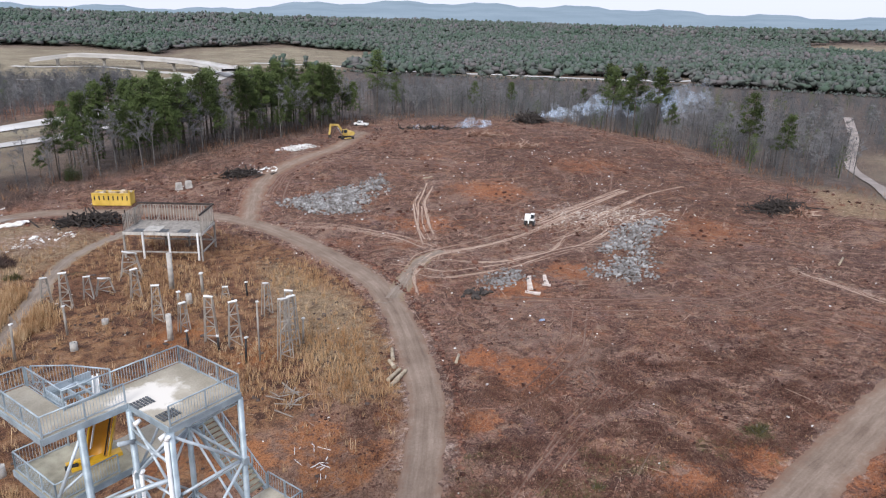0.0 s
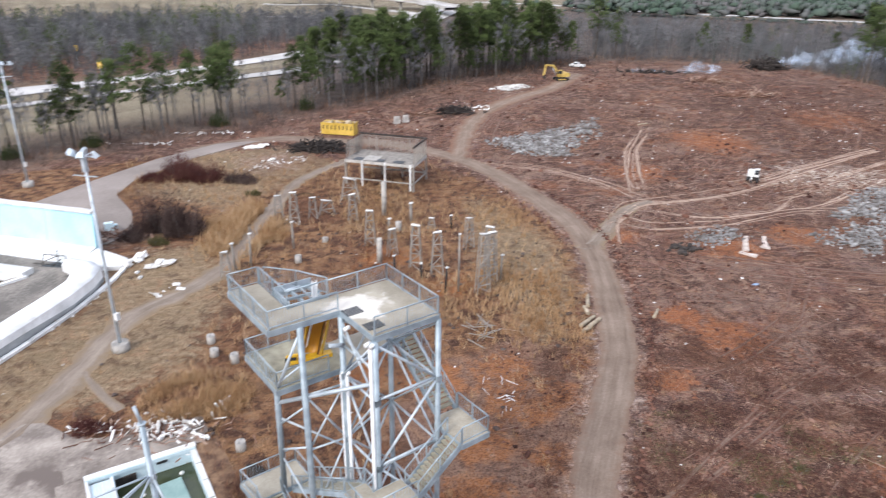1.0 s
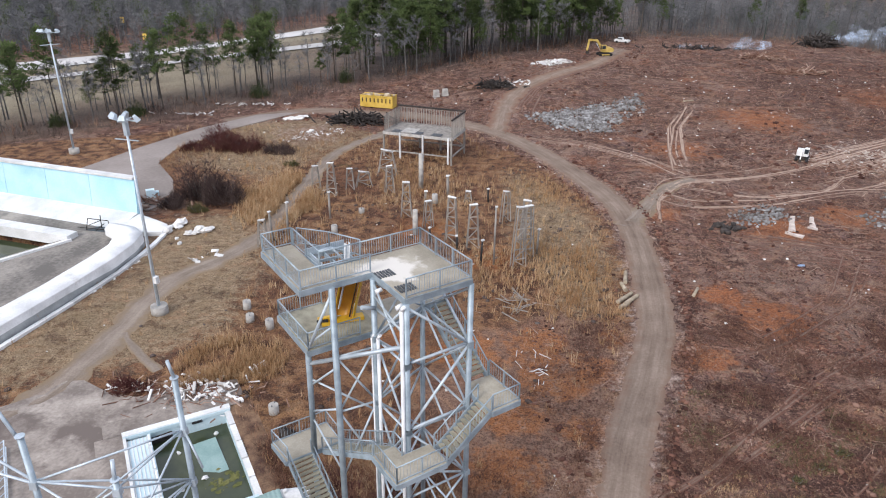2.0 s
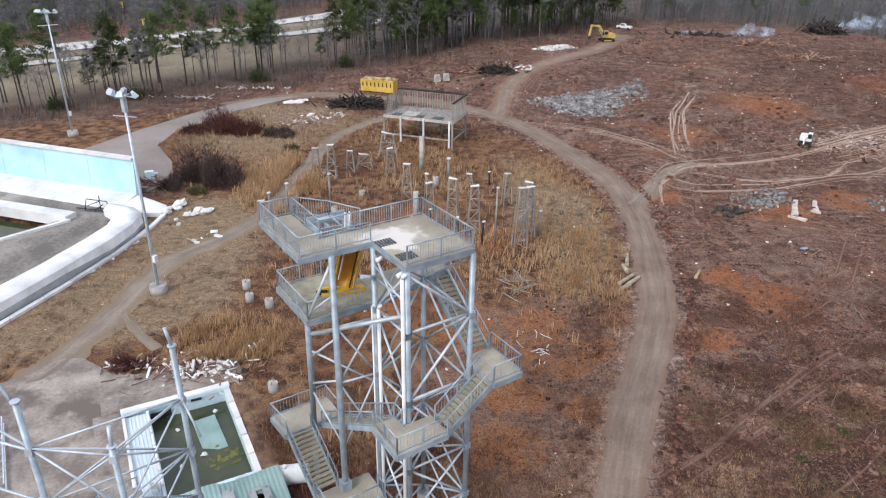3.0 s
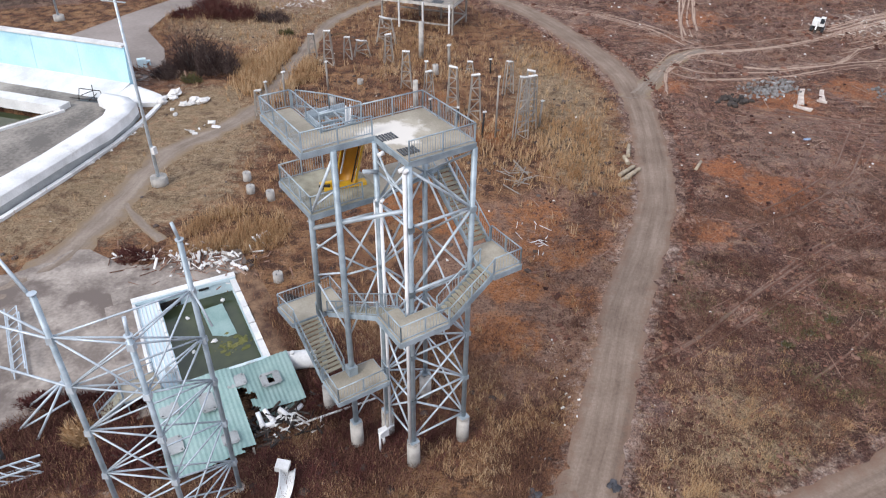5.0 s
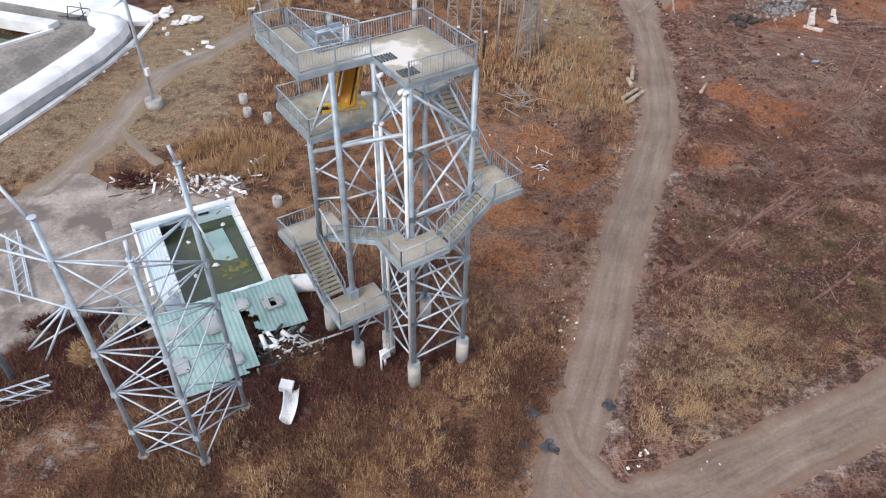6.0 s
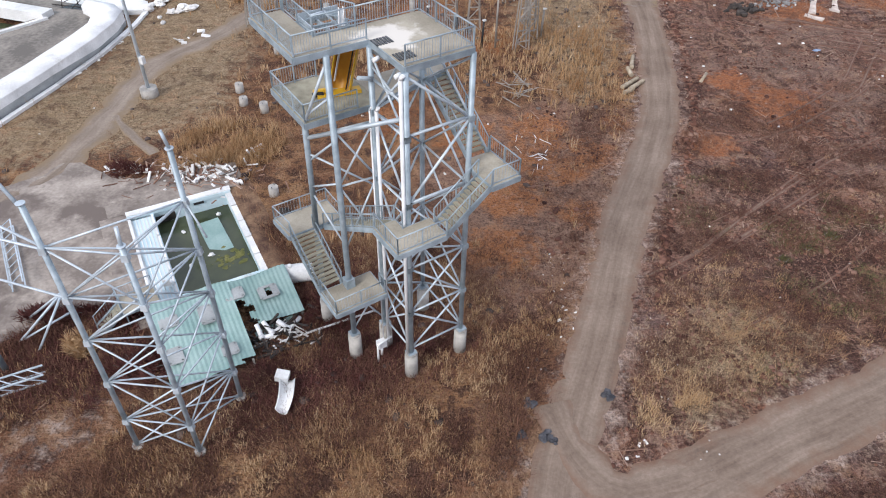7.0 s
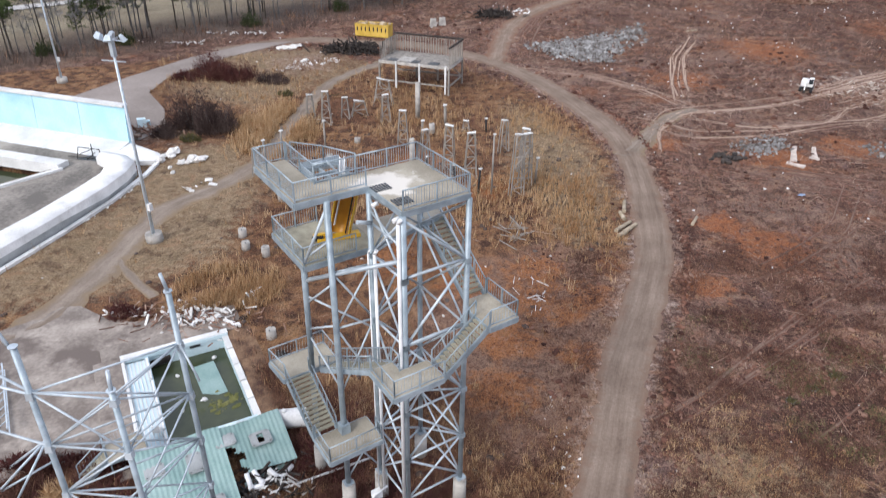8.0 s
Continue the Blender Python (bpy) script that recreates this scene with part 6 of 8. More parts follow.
def bare_tree_shapes(seed, high):
    rng = random.Random(seed)
    trunk, crown, tips = Shape(), Shape(), []
    p, d, r = Vector((0, 0, -0.4)), Vector((0, 0, 1)), 0.02 * high ** 0.8 + 0.04
    n = 6
    for i in range(n):
        q = p + (d + Vector((rng.uniform(-0.07, 0.07), rng.uniform(-0.07, 0.07), 0))).normalized() * (high * 0.86 / n)
        trunk.tube(p, q, r, r * 0.82, n=6, caps=False)
        r *= 0.82
        if i > 1:
            for _ in range(3):
                t = rng.uniform(0, 2 * math.pi)
                grow(crown, q, Vector((math.cos(t), math.sin(t), rng.uniform(0.5, 1.4))).normalized(), high * rng.uniform(0.1, 0.18) * (1.25 - i / 9), r * 0.5, 2, rng, tips)
        p = q
    for t in tips:
        for _ in range(6):
            w = Vector((rng.uniform(-1, 1), rng.uniform(-1, 1), rng.uniform(-0.3, 1))).normalized() * rng.uniform(0.5, 1.3)
            s = w.orthogonal().normalized() * 0.03
            k = len(crown.v)
            crown.v += [tuple(t - s), tuple(t + s), tuple(t + w)]
            crown.face([k, k + 1, k + 2])
    return trunk, crown


def pine_shapes(seed, high, low=0.45, spread=0.17):
    rng = random.Random(seed)
    trunk, crown = Shape(), Shape()
    p, r = Vector((0, 0, -0.4)), 0.011 * high + 0.03
    n = 6
    for i in range(n):
        q = p + Vector((rng.uniform(-0.12, 0.12), rng.uniform(-0.12, 0.12), high / n))
        trunk.tube(p, q, r, r * 0.78, n=6, caps=False)
        p, r = q, r * 0.78
    for i in range(5):
        z = high * rng.uniform(0.2, low)
        t = rng.uniform(0, 6.28)
        trunk.tube((0, 0, z), (math.cos(t) * 1.3, math.sin(t) * 1.3, z + 0.2), 0.05, 0.015, n=3, caps=False)
    clumps = 54
    for i in range(clumps):
        f = (i + rng.random()) / clumps
        z = high * (low + (1.02 - low) * f)
        reach = high * spread * (1.12 - 0.85 * f ** 1.6) * rng.uniform(0.25, 1.1)
        t = rng.uniform(0, 6.28)
        c = Vector((math.cos(t) * reach, math.sin(t) * reach, z + rng.uniform(-0.3, 0.3)))
        trunk.tube((0, 0, z - 0.15 * reach - 0.2), c, 0.05, 0.02, n=3, caps=False)
        s = high * rng.uniform(0.03, 0.06)
        for _ in range(40):
            o = Vector((rng.gauss(0, 0.55), rng.gauss(0, 0.55), rng.gauss(0, 0.36))) * s
            a = Vector((rng.uniform(-1, 1), rng.uniform(-1, 1), rng.uniform(-0.4, 1))).normalized() * rng.uniform(0.3, 0.8)
            b = a.orthogonal().normalized() * rng.uniform(0.08, 0.2)
            k = len(crown.v)
            crown.v += [tuple(c + o - b), tuple(c + o + b), tuple(c + o + a)]
            crown.face([k, k + 1, k + 2])
    return trunk, crown


def tree_proto(name, shapes, mats, label, group):
    t = thing(name, pose(0, 0, -60), label, "tree", group)
    part("trunk", shapes[0], mats[0], t)
    part("crown", shapes[1], mats[1], t)
    return t


PINES = [tree_proto("pine_tree", pine_shapes(10 + i, 20, (0.44, 0.5, 0.38, 0.55, 0.47)[i], (0.165, 0.185, 0.2, 0.15, 0.175)[i]), (BARK, NEEDLES), "tall dark green pine with a bare lower trunk", "pines along the clearing") for i in range(5)]
BARES = [tree_proto("bare_tree", bare_tree_shapes(30 + i, 15), (BARE_BARK, TWIGS), "leafless grey winter tree", "bare trees along the clearing") for i in range(5)]
used = set()


def plant(protos, i, x, y, scale, turn):
    src = protos[i % len(protos)]
    m = pose(x, y, gz(x, y), 0, 0, turn) @ Matrix.Scale(scale, 4)
    if src.name not in used:
        used.add(src.name)
        src.matrix_basis = m
    else:
        ob = copy_thing(src, pose(x, y, gz(x, y), 0, 0, turn))
        ob.scale = (scale, scale, scale)


rt = random.Random(77)
DENSE = [(-20, 198), (-5, 208), (20, 230), (40, 242), (62, 266)]
SPARSE = [(-128, 108), (-92, 137), (-69, 153), (-60, 165), (-42, 177), (-34, 189), (-20, 198)]
BACK = [(64, 268), (98, 272), (135, 270), (158, 247), (168, 199), (155, 158)]
n_p = n_b = 0
for k in range(96):
    p, o = along(DENSE, (k + rt.random()) / 96)
    p = p + o * rt.uniform(2, 34)
    plant(PINES, k, p.x, p.y, rt.uniform(0.72, 1.12), rt.uniform(0, 360))
for k in range(75):
    p, o = along(DENSE, (k + rt.random()) / 75)
    p = p + o * rt.uniform(0, 26)
    plant(BARES, k, p.x, p.y, rt.uniform(0.7, 1.2), rt.uniform(0, 360))
for k in range(84):
    p, o = along(SPARSE, (k + rt.random()) / 84)
    p = p + o * rt.uniform(1, 20)
    plant(BARES, k, p.x, p.y, rt.uniform(0.5, 1.05), rt.uniform(0, 360))
for k in range(13):
    p, o = along(SPARSE, (k + rt.random()) / 13)
    p = p + o * rt.uniform(3, 22)
    plant(PINES, k, p.x, p.y, rt.uniform(0.4, 0.9), rt.uniform(0, 360))
plant(PINES, 2, -66, 172, 1.0, 30)
for k in range(12):
    p, o = along(SPARSE, 0.35 + 0.65 * (k + rt.random()) / 12)
    p = p + o * rt.uniform(3, 16)
    plant(PINES, k, p.x, p.y, rt.uniform(0.7, 0.98), rt.uniform(0, 360))
for k in range(110):
    p, o = along(BACK, (k + rt.random()) / 110)
    p = p + o * rt.uniform(1, 30)
    plant(BARES, k, p.x, p.y, rt.uniform(0.75, 1.25), rt.uniform(0, 360))
for k in range(10):
    p, o = along(BACK, (k + rt.random()) / 10)
    p = p + o * rt.uniform(3, 25)
    plant(PINES, k, p.x, p.y, rt.uniform(0.6, 0.95), rt.uniform(0, 360))
for k in range(34):
    p, o = along(DENSE, (k + rt.random()) / 34)
    p = p + o * rt.uniform(0, 9)
    plant(PINES, 2 + 2 * (k % 2), p.x, p.y, rt.uniform(0.35, 0.7), rt.uniform(0, 360))
for x, y in ((150, 232), (156, 226), (160, 236), (153, 240), (163, 222), (159, 170), (70, 278)):
    plant(PINES, int(x), x, y, rt.uniform(1.05, 1.3), rt.uniform(0, 360))


def joined(name, protos, places, mats, label, category):
    """Uncountable copies of small meshes, as one object."""
    vs, fs, ms, off = [], [], [], 0
    for which, x, y, z, s, turn in places:
        v, f, m = protos[which]
        c, w = math.cos(turn), math.sin(turn)
        q = np.empty_like(v)
        q[:, 0], q[:, 1], q[:, 2] = x + s * (c * v[:, 0] - w * v[:, 1]), y + s * (w * v[:, 0] + c * v[:, 1]), z + s * v[:, 2]
        vs.append(q), fs.append(f + off), ms.append(m)
        off += len(v)
    v, f, m = np.concatenate(vs), np.concatenate(fs), np.concatenate(ms)
    me = bpy.data.meshes.new(name)
    me.vertices.add(len(v))
    me.vertices.foreach_set("co", v.ravel())
    me.loops.add(f.size)
    me.loops.foreach_set("vertex_index", f.ravel())
    me.polygons.add(len(f))
    me.polygons.foreach_set("loop_start", np.arange(0, f.size, 3))
    me.polygons.foreach_set("loop_total", np.full(len(f), 3))
    for mt in mats:
        me.materials.append(mt)
    me.polygons.foreach_set("material_index", m.astype(np.int32))
    me.update(calc_edges=True)
    return tagged(new(name, me), label, category, kind="stuff")


def tri(shape, mat=0):
    """A shape as arrays of triangles."""
    f = []
    for q in shape.f:
        f += [(q[0], q[i], q[i + 1]) for i in range(1, len(q) - 1)]
    return np.array(shape.v, float), np.array(f, int), np.full(len(f), mat)


def both(a, b):
    return np.concatenate([a[0], b[0]]), np.concatenate([a[1], b[1] + len(a[0])]), np.concatenate([a[2], b[2]])


def far_crown(seed, tall, wide, leaves=70, big=1.0):
    """A distant tree: a ragged crown of loose leaf clumps round a thin stem."""
    rng = random.Random(seed)
    sh = Shape()
    sh.tube((0, 0, -0.5), (0, 0, tall * 0.8), 0.22, 0.06, n=3, caps=False)
    for _ in range(leaves):
        t, f = rng.uniform(0, 6.28), rng.random()
        reach = wide * math.sin(math.pi * (0.12 + 0.86 * f)) ** 0.6 * rng.uniform(0.3, 1.0)
        c = Vector((math.cos(t) * reach, math.sin(t) * reach, tall * (0.25 + 0.76 * f)))
        a = Vector((rng.uniform(-1, 1), rng.uniform(-1, 1), rng.uniform(-0.5, 1))).normalized() * rng.uniform(0.8, 1.9) * big
        b = a.orthogonal().normalized() * rng.uniform(0.5, 1.0) * big * big
        k = len(sh.v)
        sh.v += [tuple(c - b), tuple(c + b), tuple(c + a)]
        sh.face([k, k + 1, k + 2])
    return tri(sh)


def far_tree(seed, tall, wide):
    """A tree more than half a kilometre off: a few ragged, overlapping masses of foliage on a stem."""
    rng = random.Random(seed)
    sh = Shape()
    sh.tube((0, 0, -0.5), (0, 0, tall * 0.7), 0.25, 0.08, n=3, caps=False)
    for k in range(3):
        f = k / 2
        t, out = rng.uniform(0, 6.28), wide * rng.uniform(0.3, 0.85) * (1 - 0.7 * f)
        w = wide * (0.95 - 0.5 * f) * rng.uniform(0.75, 1.15)
        sh.lump((math.cos(t) * out, math.sin(t) * out, tall * (0.42 + 0.4 * f)), (w, w, tall * rng.uniform(0.16, 0.27)), seed * 7 + k, 0.6, 5)
    return tri(sh)


FAR_TREES = [far_tree(60 + i, 10.5 + 1.1 * (i % 4), 4.6 + 0.9 * (i % 3)) for i in range(9)]
MID_TREES = [far_crown(160 + i, 12 + 2 * (i % 3), 3.4, 170, 0.5) for i in range(4)]
MID_BARE = [both(tri(a), tri(b, 1)) for a, b in (bare_tree_shapes(80 + i, 13) for i in range(3))]


def woods(name, protos, mats, count, spot, label, seed, size=(0.7, 1.2)):
    rng = np.random.default_rng(seed)
    x, y = spot(rng, count * 3)
    free = ~keep_clear(x, y)
    x, y = x[free][:count], y[free][:count]
    z, r = ground_h(x, y), np.hypot(x, y)
    s = rng.uniform(*size, len(x))
    low = np.maximum(0.25, (40 - 49 * r / 690 - z) / 15) * rng.uniform(0.75, 1.05, len(x))
    s = np.where((r < 660) & (x > 40), np.minimum(s, low), s)
    places = list(zip(rng.integers(0, len(protos), len(x)), x, y, z, s, rng.uniform(0, 6.28, len(x))))
    return joined(name, protos, places, mats, label, "woods")


NEAR_LANE = [(-200, 212), (-150, 231), (-125, 237), (-95, 240), (-73, 248), (-50, 264), (-37, 285), (-24, 330), (-8, 420), (12, 540), (50, 700)]
FAR_LANE = [(-215, 235), (-165, 256), (-143, 273), (-118, 294), (-91.5, 326), (-70, 360), (-51.5, 394), (-25, 470), (5, 590), (35, 720)]
RIGHT_LANE = [(60, 760), (253, 659), (334, 602), (403, 564), (489, 552), (657, 530), (1000, 500)]
CREEK = [(160, 118), (176, 135), (200, 160), (244, 205), (297, 250), (370, 318)]


ROADSIDE = [(-230, 150), (-170, 60), (-130, 106), (-92, 136), (-62, 163), (-32, 190), (0, 232), (30, 262), (55, 300), (70, 700), (20, 740), (-10, 590), (-40, 480), (-64, 402), (-83, 368), (-104, 336), (-129, 306), (-153, 285), (-176, 268), (-230, 246)]


def keep_clear(x, y):
    """Where no tree stands: the clearing, the roads and the fields."""
    out = inside(ROADSIDE, x, y) | inside(TREE_EDGE + [(240, -200), (-240, -200)], x, y)
    out |= (np.minimum(off_line(NEAR_LANE, x, y), off_line(FAR_LANE, x, y)) < 14) | (off_line(RIGHT_LANE, x, y) < 26) | (off_line(CREEK, x, y) < 6)
    for p in MEADOWS:
        out |= inside(p, x, y)
    return out


def ring(r0, r1, a0, a1):
    """Random spots between two distances and two bearings (degrees from y towards x)."""
    def pick(rng, n):
        r = np.sqrt(rng.uniform(r0 * r0, r1 * r1, n))
        a = np.radians(rng.uniform(a0, a1, n))
        return r * np.sin(a), r * np.cos(a)
    return pick


woods("leafless_woods", MID_BARE, (BARE_BARK, TWIGS), 374, ring(170, 430, 8, 62), "leafless grey woods beyond the cleared hill", 5)
woods("leafless_woods", MID_BARE, (BARE_BARK, TWIGS), 576, ring(255, 500, -48, -6), "leafless grey woods beyond the highway", 6)
woods("mixed_woods", MID_TREES, (HAZY_WOODS,), 1500, ring(200, 620, 14, 64), "grey winter woods in the valley, cooled for haze", 7, (0.5, 0.9))
woods("mixed_woods", MID_TREES, (HAZY_WOODS,), 2600, ring(270, 600, -48, -4), "grey winter woods by the highway, cooled for haze", 8, (0.45, 1.0))
woods("pine_wood", MID_TREES, (NEEDLES,), 170, ring(330, 580, -34, -12), "dark green pines among leafless woods", 18, (0.6, 1.1))
woods("pine_wood", MID_TREES, (NEEDLES,), 110, ring(215, 560, 24, 62), "dark green pines among the valley woods", 19, (0.5, 0.95))
woods("forest", FAR_TREES, (HAZY_LEAVES,), 15000, ring(640, 1300, -24, 62), "dark green and brown forest on the far slope, tinted for haze", 9, (0.75, 1.15))
woods("forest", FAR_TREES, (HAZY_LEAVES,), 8000, ring(1300, 2300, -24, 62), "distant green forest up to the skyline, tinted for haze", 10, (1.0, 1.5))
ribbon("highway", NEAR_LANE, (12, 13), HIGHWAY, "pale concrete highway beyond the trees", "highway", 0.35, 0.0, 6, 0.0)
ribbon("highway", FAR_LANE, (18, 18), HIGHWAY, "pale concrete highway beyond the trees", "highway", 0.35, 0.0, 7, 0.0)
ribbon("highway", RIGHT_LANE, (14, 16), HIGHWAY, "pale highway crossing the valley", "highway", 0.6, 0.0, 8, 0.0)
ribbon("creek_road", CREEK, (3.6, 5), ASPHALT, "pale gravel road down in the valley", "road", 0.3, 0.4, 9, 0.0)


def flyover():
    t = thing("highway_flyover", pose(0, 0, 0), "long curved pale concrete flyover on piers", "bridge")
    line = [(-136, 742), (-104, 744), (-64, 726), (-20, 684), (8, 632), (29, 572)]
    pts = [along(line, k / 24)[0] for k in range(25)]
    deck, wall = Shape(), Shape()
    for k in range(25):
        p = pts[k]
        d = (pts[min(k + 1, 24)] - pts[max(k - 1, 0)]).normalized()
        s = Vector((d.y, -d.x))
        z = 4.6 - 1.6 * (k / 24) ** 2 + 0.3 * gz(p.x, p.y) - 5.0 * max(0.0, 0.14 - k / 24) / 0.14
        for w, dz in ((-7, 0), (7, 0), (7, -1.9), (-7, -1.9)):
            deck.v.append((p.x + s.x * w, p.y + s.y * w, z + dz))
        for w in (-7, 7):
            for dw in (-0.25, 0.25):
                for dz in (0, 1.1):
                    wall.v.append((p.x + s.x * (w + dw), p.y + s.y * (w + dw), z + dz))
        if k % 4 == 2 and k < 22:
            part("pier", Shape().box((p.x, p.y, (z + gz(p.x, p.y)) / 2 - 1.5), (2.4, 2.4, z - gz(p.x, p.y) + 1)).box((p.x, p.y, z - 2.6), (11, 2.6, 1.6), Matrix.Rotation(math.atan2(s.y, s.x), 3, "Z")), CONCRETE, t)
    for k in range(24):
        for f in ((0, 1, 5, 4), (1, 2, 6, 5), (2, 3, 7, 6), (3, 0, 4, 7)):
            deck.face([k * 4 + i for i in f])
        for e in (0, 4):
            for f in ((0, 1, 9, 8), (1, 3, 11, 9), (3, 2, 10, 11)):
                wall.face([k * 8 + e + i for i in f])
    part("deck", deck, HIGHWAY, t)
    part("parapet", wall, HIGHWAY, t)


flyover()
for line, w in (([(-150, 735), (-127, 727), (-83, 738), (-40, 690), (-12, 640), (10, 570)], 9), ([(-120, 600), (-75, 596), (-44, 594), (-3, 593)], 8)):
    ribbon("highway", line, (w, w), HIGHWAY, "pale slip road passing under the flyover", "highway", 0.35, 0.0, 11, 0.0)


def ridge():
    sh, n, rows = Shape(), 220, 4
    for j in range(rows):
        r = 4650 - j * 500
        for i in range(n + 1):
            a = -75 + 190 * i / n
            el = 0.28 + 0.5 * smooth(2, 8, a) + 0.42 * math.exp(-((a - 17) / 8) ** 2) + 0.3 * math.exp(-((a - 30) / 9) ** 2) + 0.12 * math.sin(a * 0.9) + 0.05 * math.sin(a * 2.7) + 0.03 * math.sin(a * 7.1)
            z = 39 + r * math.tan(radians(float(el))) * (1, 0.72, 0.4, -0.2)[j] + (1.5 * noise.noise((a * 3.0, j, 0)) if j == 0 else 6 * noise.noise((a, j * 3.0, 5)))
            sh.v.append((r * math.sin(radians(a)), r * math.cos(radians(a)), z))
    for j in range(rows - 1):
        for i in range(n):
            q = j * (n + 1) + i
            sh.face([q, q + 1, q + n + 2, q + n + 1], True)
    solid("backdrop", sh, HAZY_RIDGE, Matrix.Identity(4), "forested ridge on the skyline, coloured blue-grey for haze", "ridge", kind="structure")


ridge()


# ---- machines ----
def excavator(name, m, s, paint, label, long_boom=True):
    t = thing(name, m, label, "excavator")
    v = lambda *p: tuple(q * s for q in p)
    for x in (-1.15, 1.15):
        tr = Shape()
        for a, b in (((x, -1.7, 0.45), (x, 1.7, 0.45)),):
            tr.box(v(x, 0, 0.45), v(0.6, 3.4, 0.8))
            tr.tube(v(x - 0.3, -1.7, 0.45), v(x + 0.3, -1.7, 0.45), 0.4 * s, n=12).tube(v(x - 0.3, 1.7, 0.45), v(x + 0.3, 1.7, 0.45), 0.4 * s, n=12)
        k = part("track", tr, BLACK, t, "muddy black crawler track")
        part("track_frame", Shape().box(v(x, 0, 0.45), v(0.66, 2.4, 0.3)), paint, k)
    part("undercarriage", Shape().box(v(0, 0, 0.75), v(1.8, 2.0, 0.5)).tube(v(0, 0, 0.9), v(0, 0, 1.15), 0.8 * s, n=16), DARK_WOOD, t)
    part("house", Shape().box(v(0.1, -0.6, 1.75), v(2.5, 2.9, 1.2)).box(v(0.7, -0.4, 2.4), v(1.1, 2.2, 0.25)), paint, t)
    part("counterweight", Shape().tube(v(-1.1, -1.9, 1.75), v(1.25, -1.9, 1.75), 0.62 * s, n=12), paint, t)
    cab = part("cab", Shape().box(v(-0.75, 0.65, 2.25), v(1.05, 1.5, 1.9), taper=0.9), paint, t)
    part("windscreen", Shape().box(v(-0.75, 1.41, 2.5), v(0.85, 0.06, 1.1)), GLASS_DARK, cab)
    part("side_window", Shape().box(v(-1.28, 0.7, 2.55), v(0.06, 1.1, 0.9)), GLASS_DARK, cab)
    if long_boom:
        part("boom", Shape().bar(v(0.3, 0.6, 1.8), v(0.3, 2.6, 4.5), 0.5 * s, 0.6 * s).bar(v(0.3, 2.5, 4.4), v(0.3, 5.0, 4.6), 0.45 * s, 0.55 * s), paint, t)
        part("stick", Shape().bar(v(0.3, 4.9, 4.7), v(0.3, 5.4, 1.6), 0.38 * s, 0.5 * s), paint, t)
        part("bucket", Shape().box(v(0.3, 5.2, 1.1), v(1.0, 0.9, 0.9), taper=0.6), DARK_WOOD, t)
        part("ram", Shape().tube(v(0.3, 1.4, 1.7), v(0.3, 2.6, 3.6), 0.09 * s, n=8), PALE_STEEL, t)
    else:
        part("boom", Shape().bar(v(0.2, 0.8, 1.4), v(0.2, 2.0, 2.6), 0.3 * s, 0.35 * s), paint, t)
        part("stick", Shape().bar(v(0.2, 2.0, 2.6), v(0.2, 2.7, 0.8), 0.25 * s, 0.3 * s), paint, t)
        part("bucket", Shape().box(v(0.2, 2.6, 0.5), v(0.7, 0.6, 0.6), taper=0.6), DARK_WOOD, t)


excavator("excavator", pose(46.8, 227.5, gz(46.8, 227.5) - 0.05, 0, 0, 100), 1.05, PLANT_YELLOW, "yellow crawler excavator with its boom raised on the hill")
excavator("mini_excavator", pose(66.6, 130.8, gz(66.6, 130.8) - 0.05, 0, 0, 150), 0.8, WHITE, "small white crawler digger on the cleared slope", False)


def pickup(m):
    t = thing("pickup_truck", m, "white pickup truck parked at the wood's edge", "truck")
    part("body", Shape().box((0, 0, 0.8), (1.9, 5.2, 0.7)).box((0, 0.5, 1.45), (1.75, 1.9, 0.75), taper=0.85), WHITE, t)
    part("window", Shape().box((0, 0.5, 1.5), (1.78, 1.5, 0.4), taper=0.9), GLASS_DARK, t)
    for x in (-0.85, 0.85):
        for y in (-1.6, 1.6):
            part("wheel", Shape().tube((x - 0.12, y, 0.4), (x + 0.12, y, 0.4), 0.4, n=12), BLACK, t)


pickup(pose(58.0, 254, gz(58, 254), 0, 0, 60))


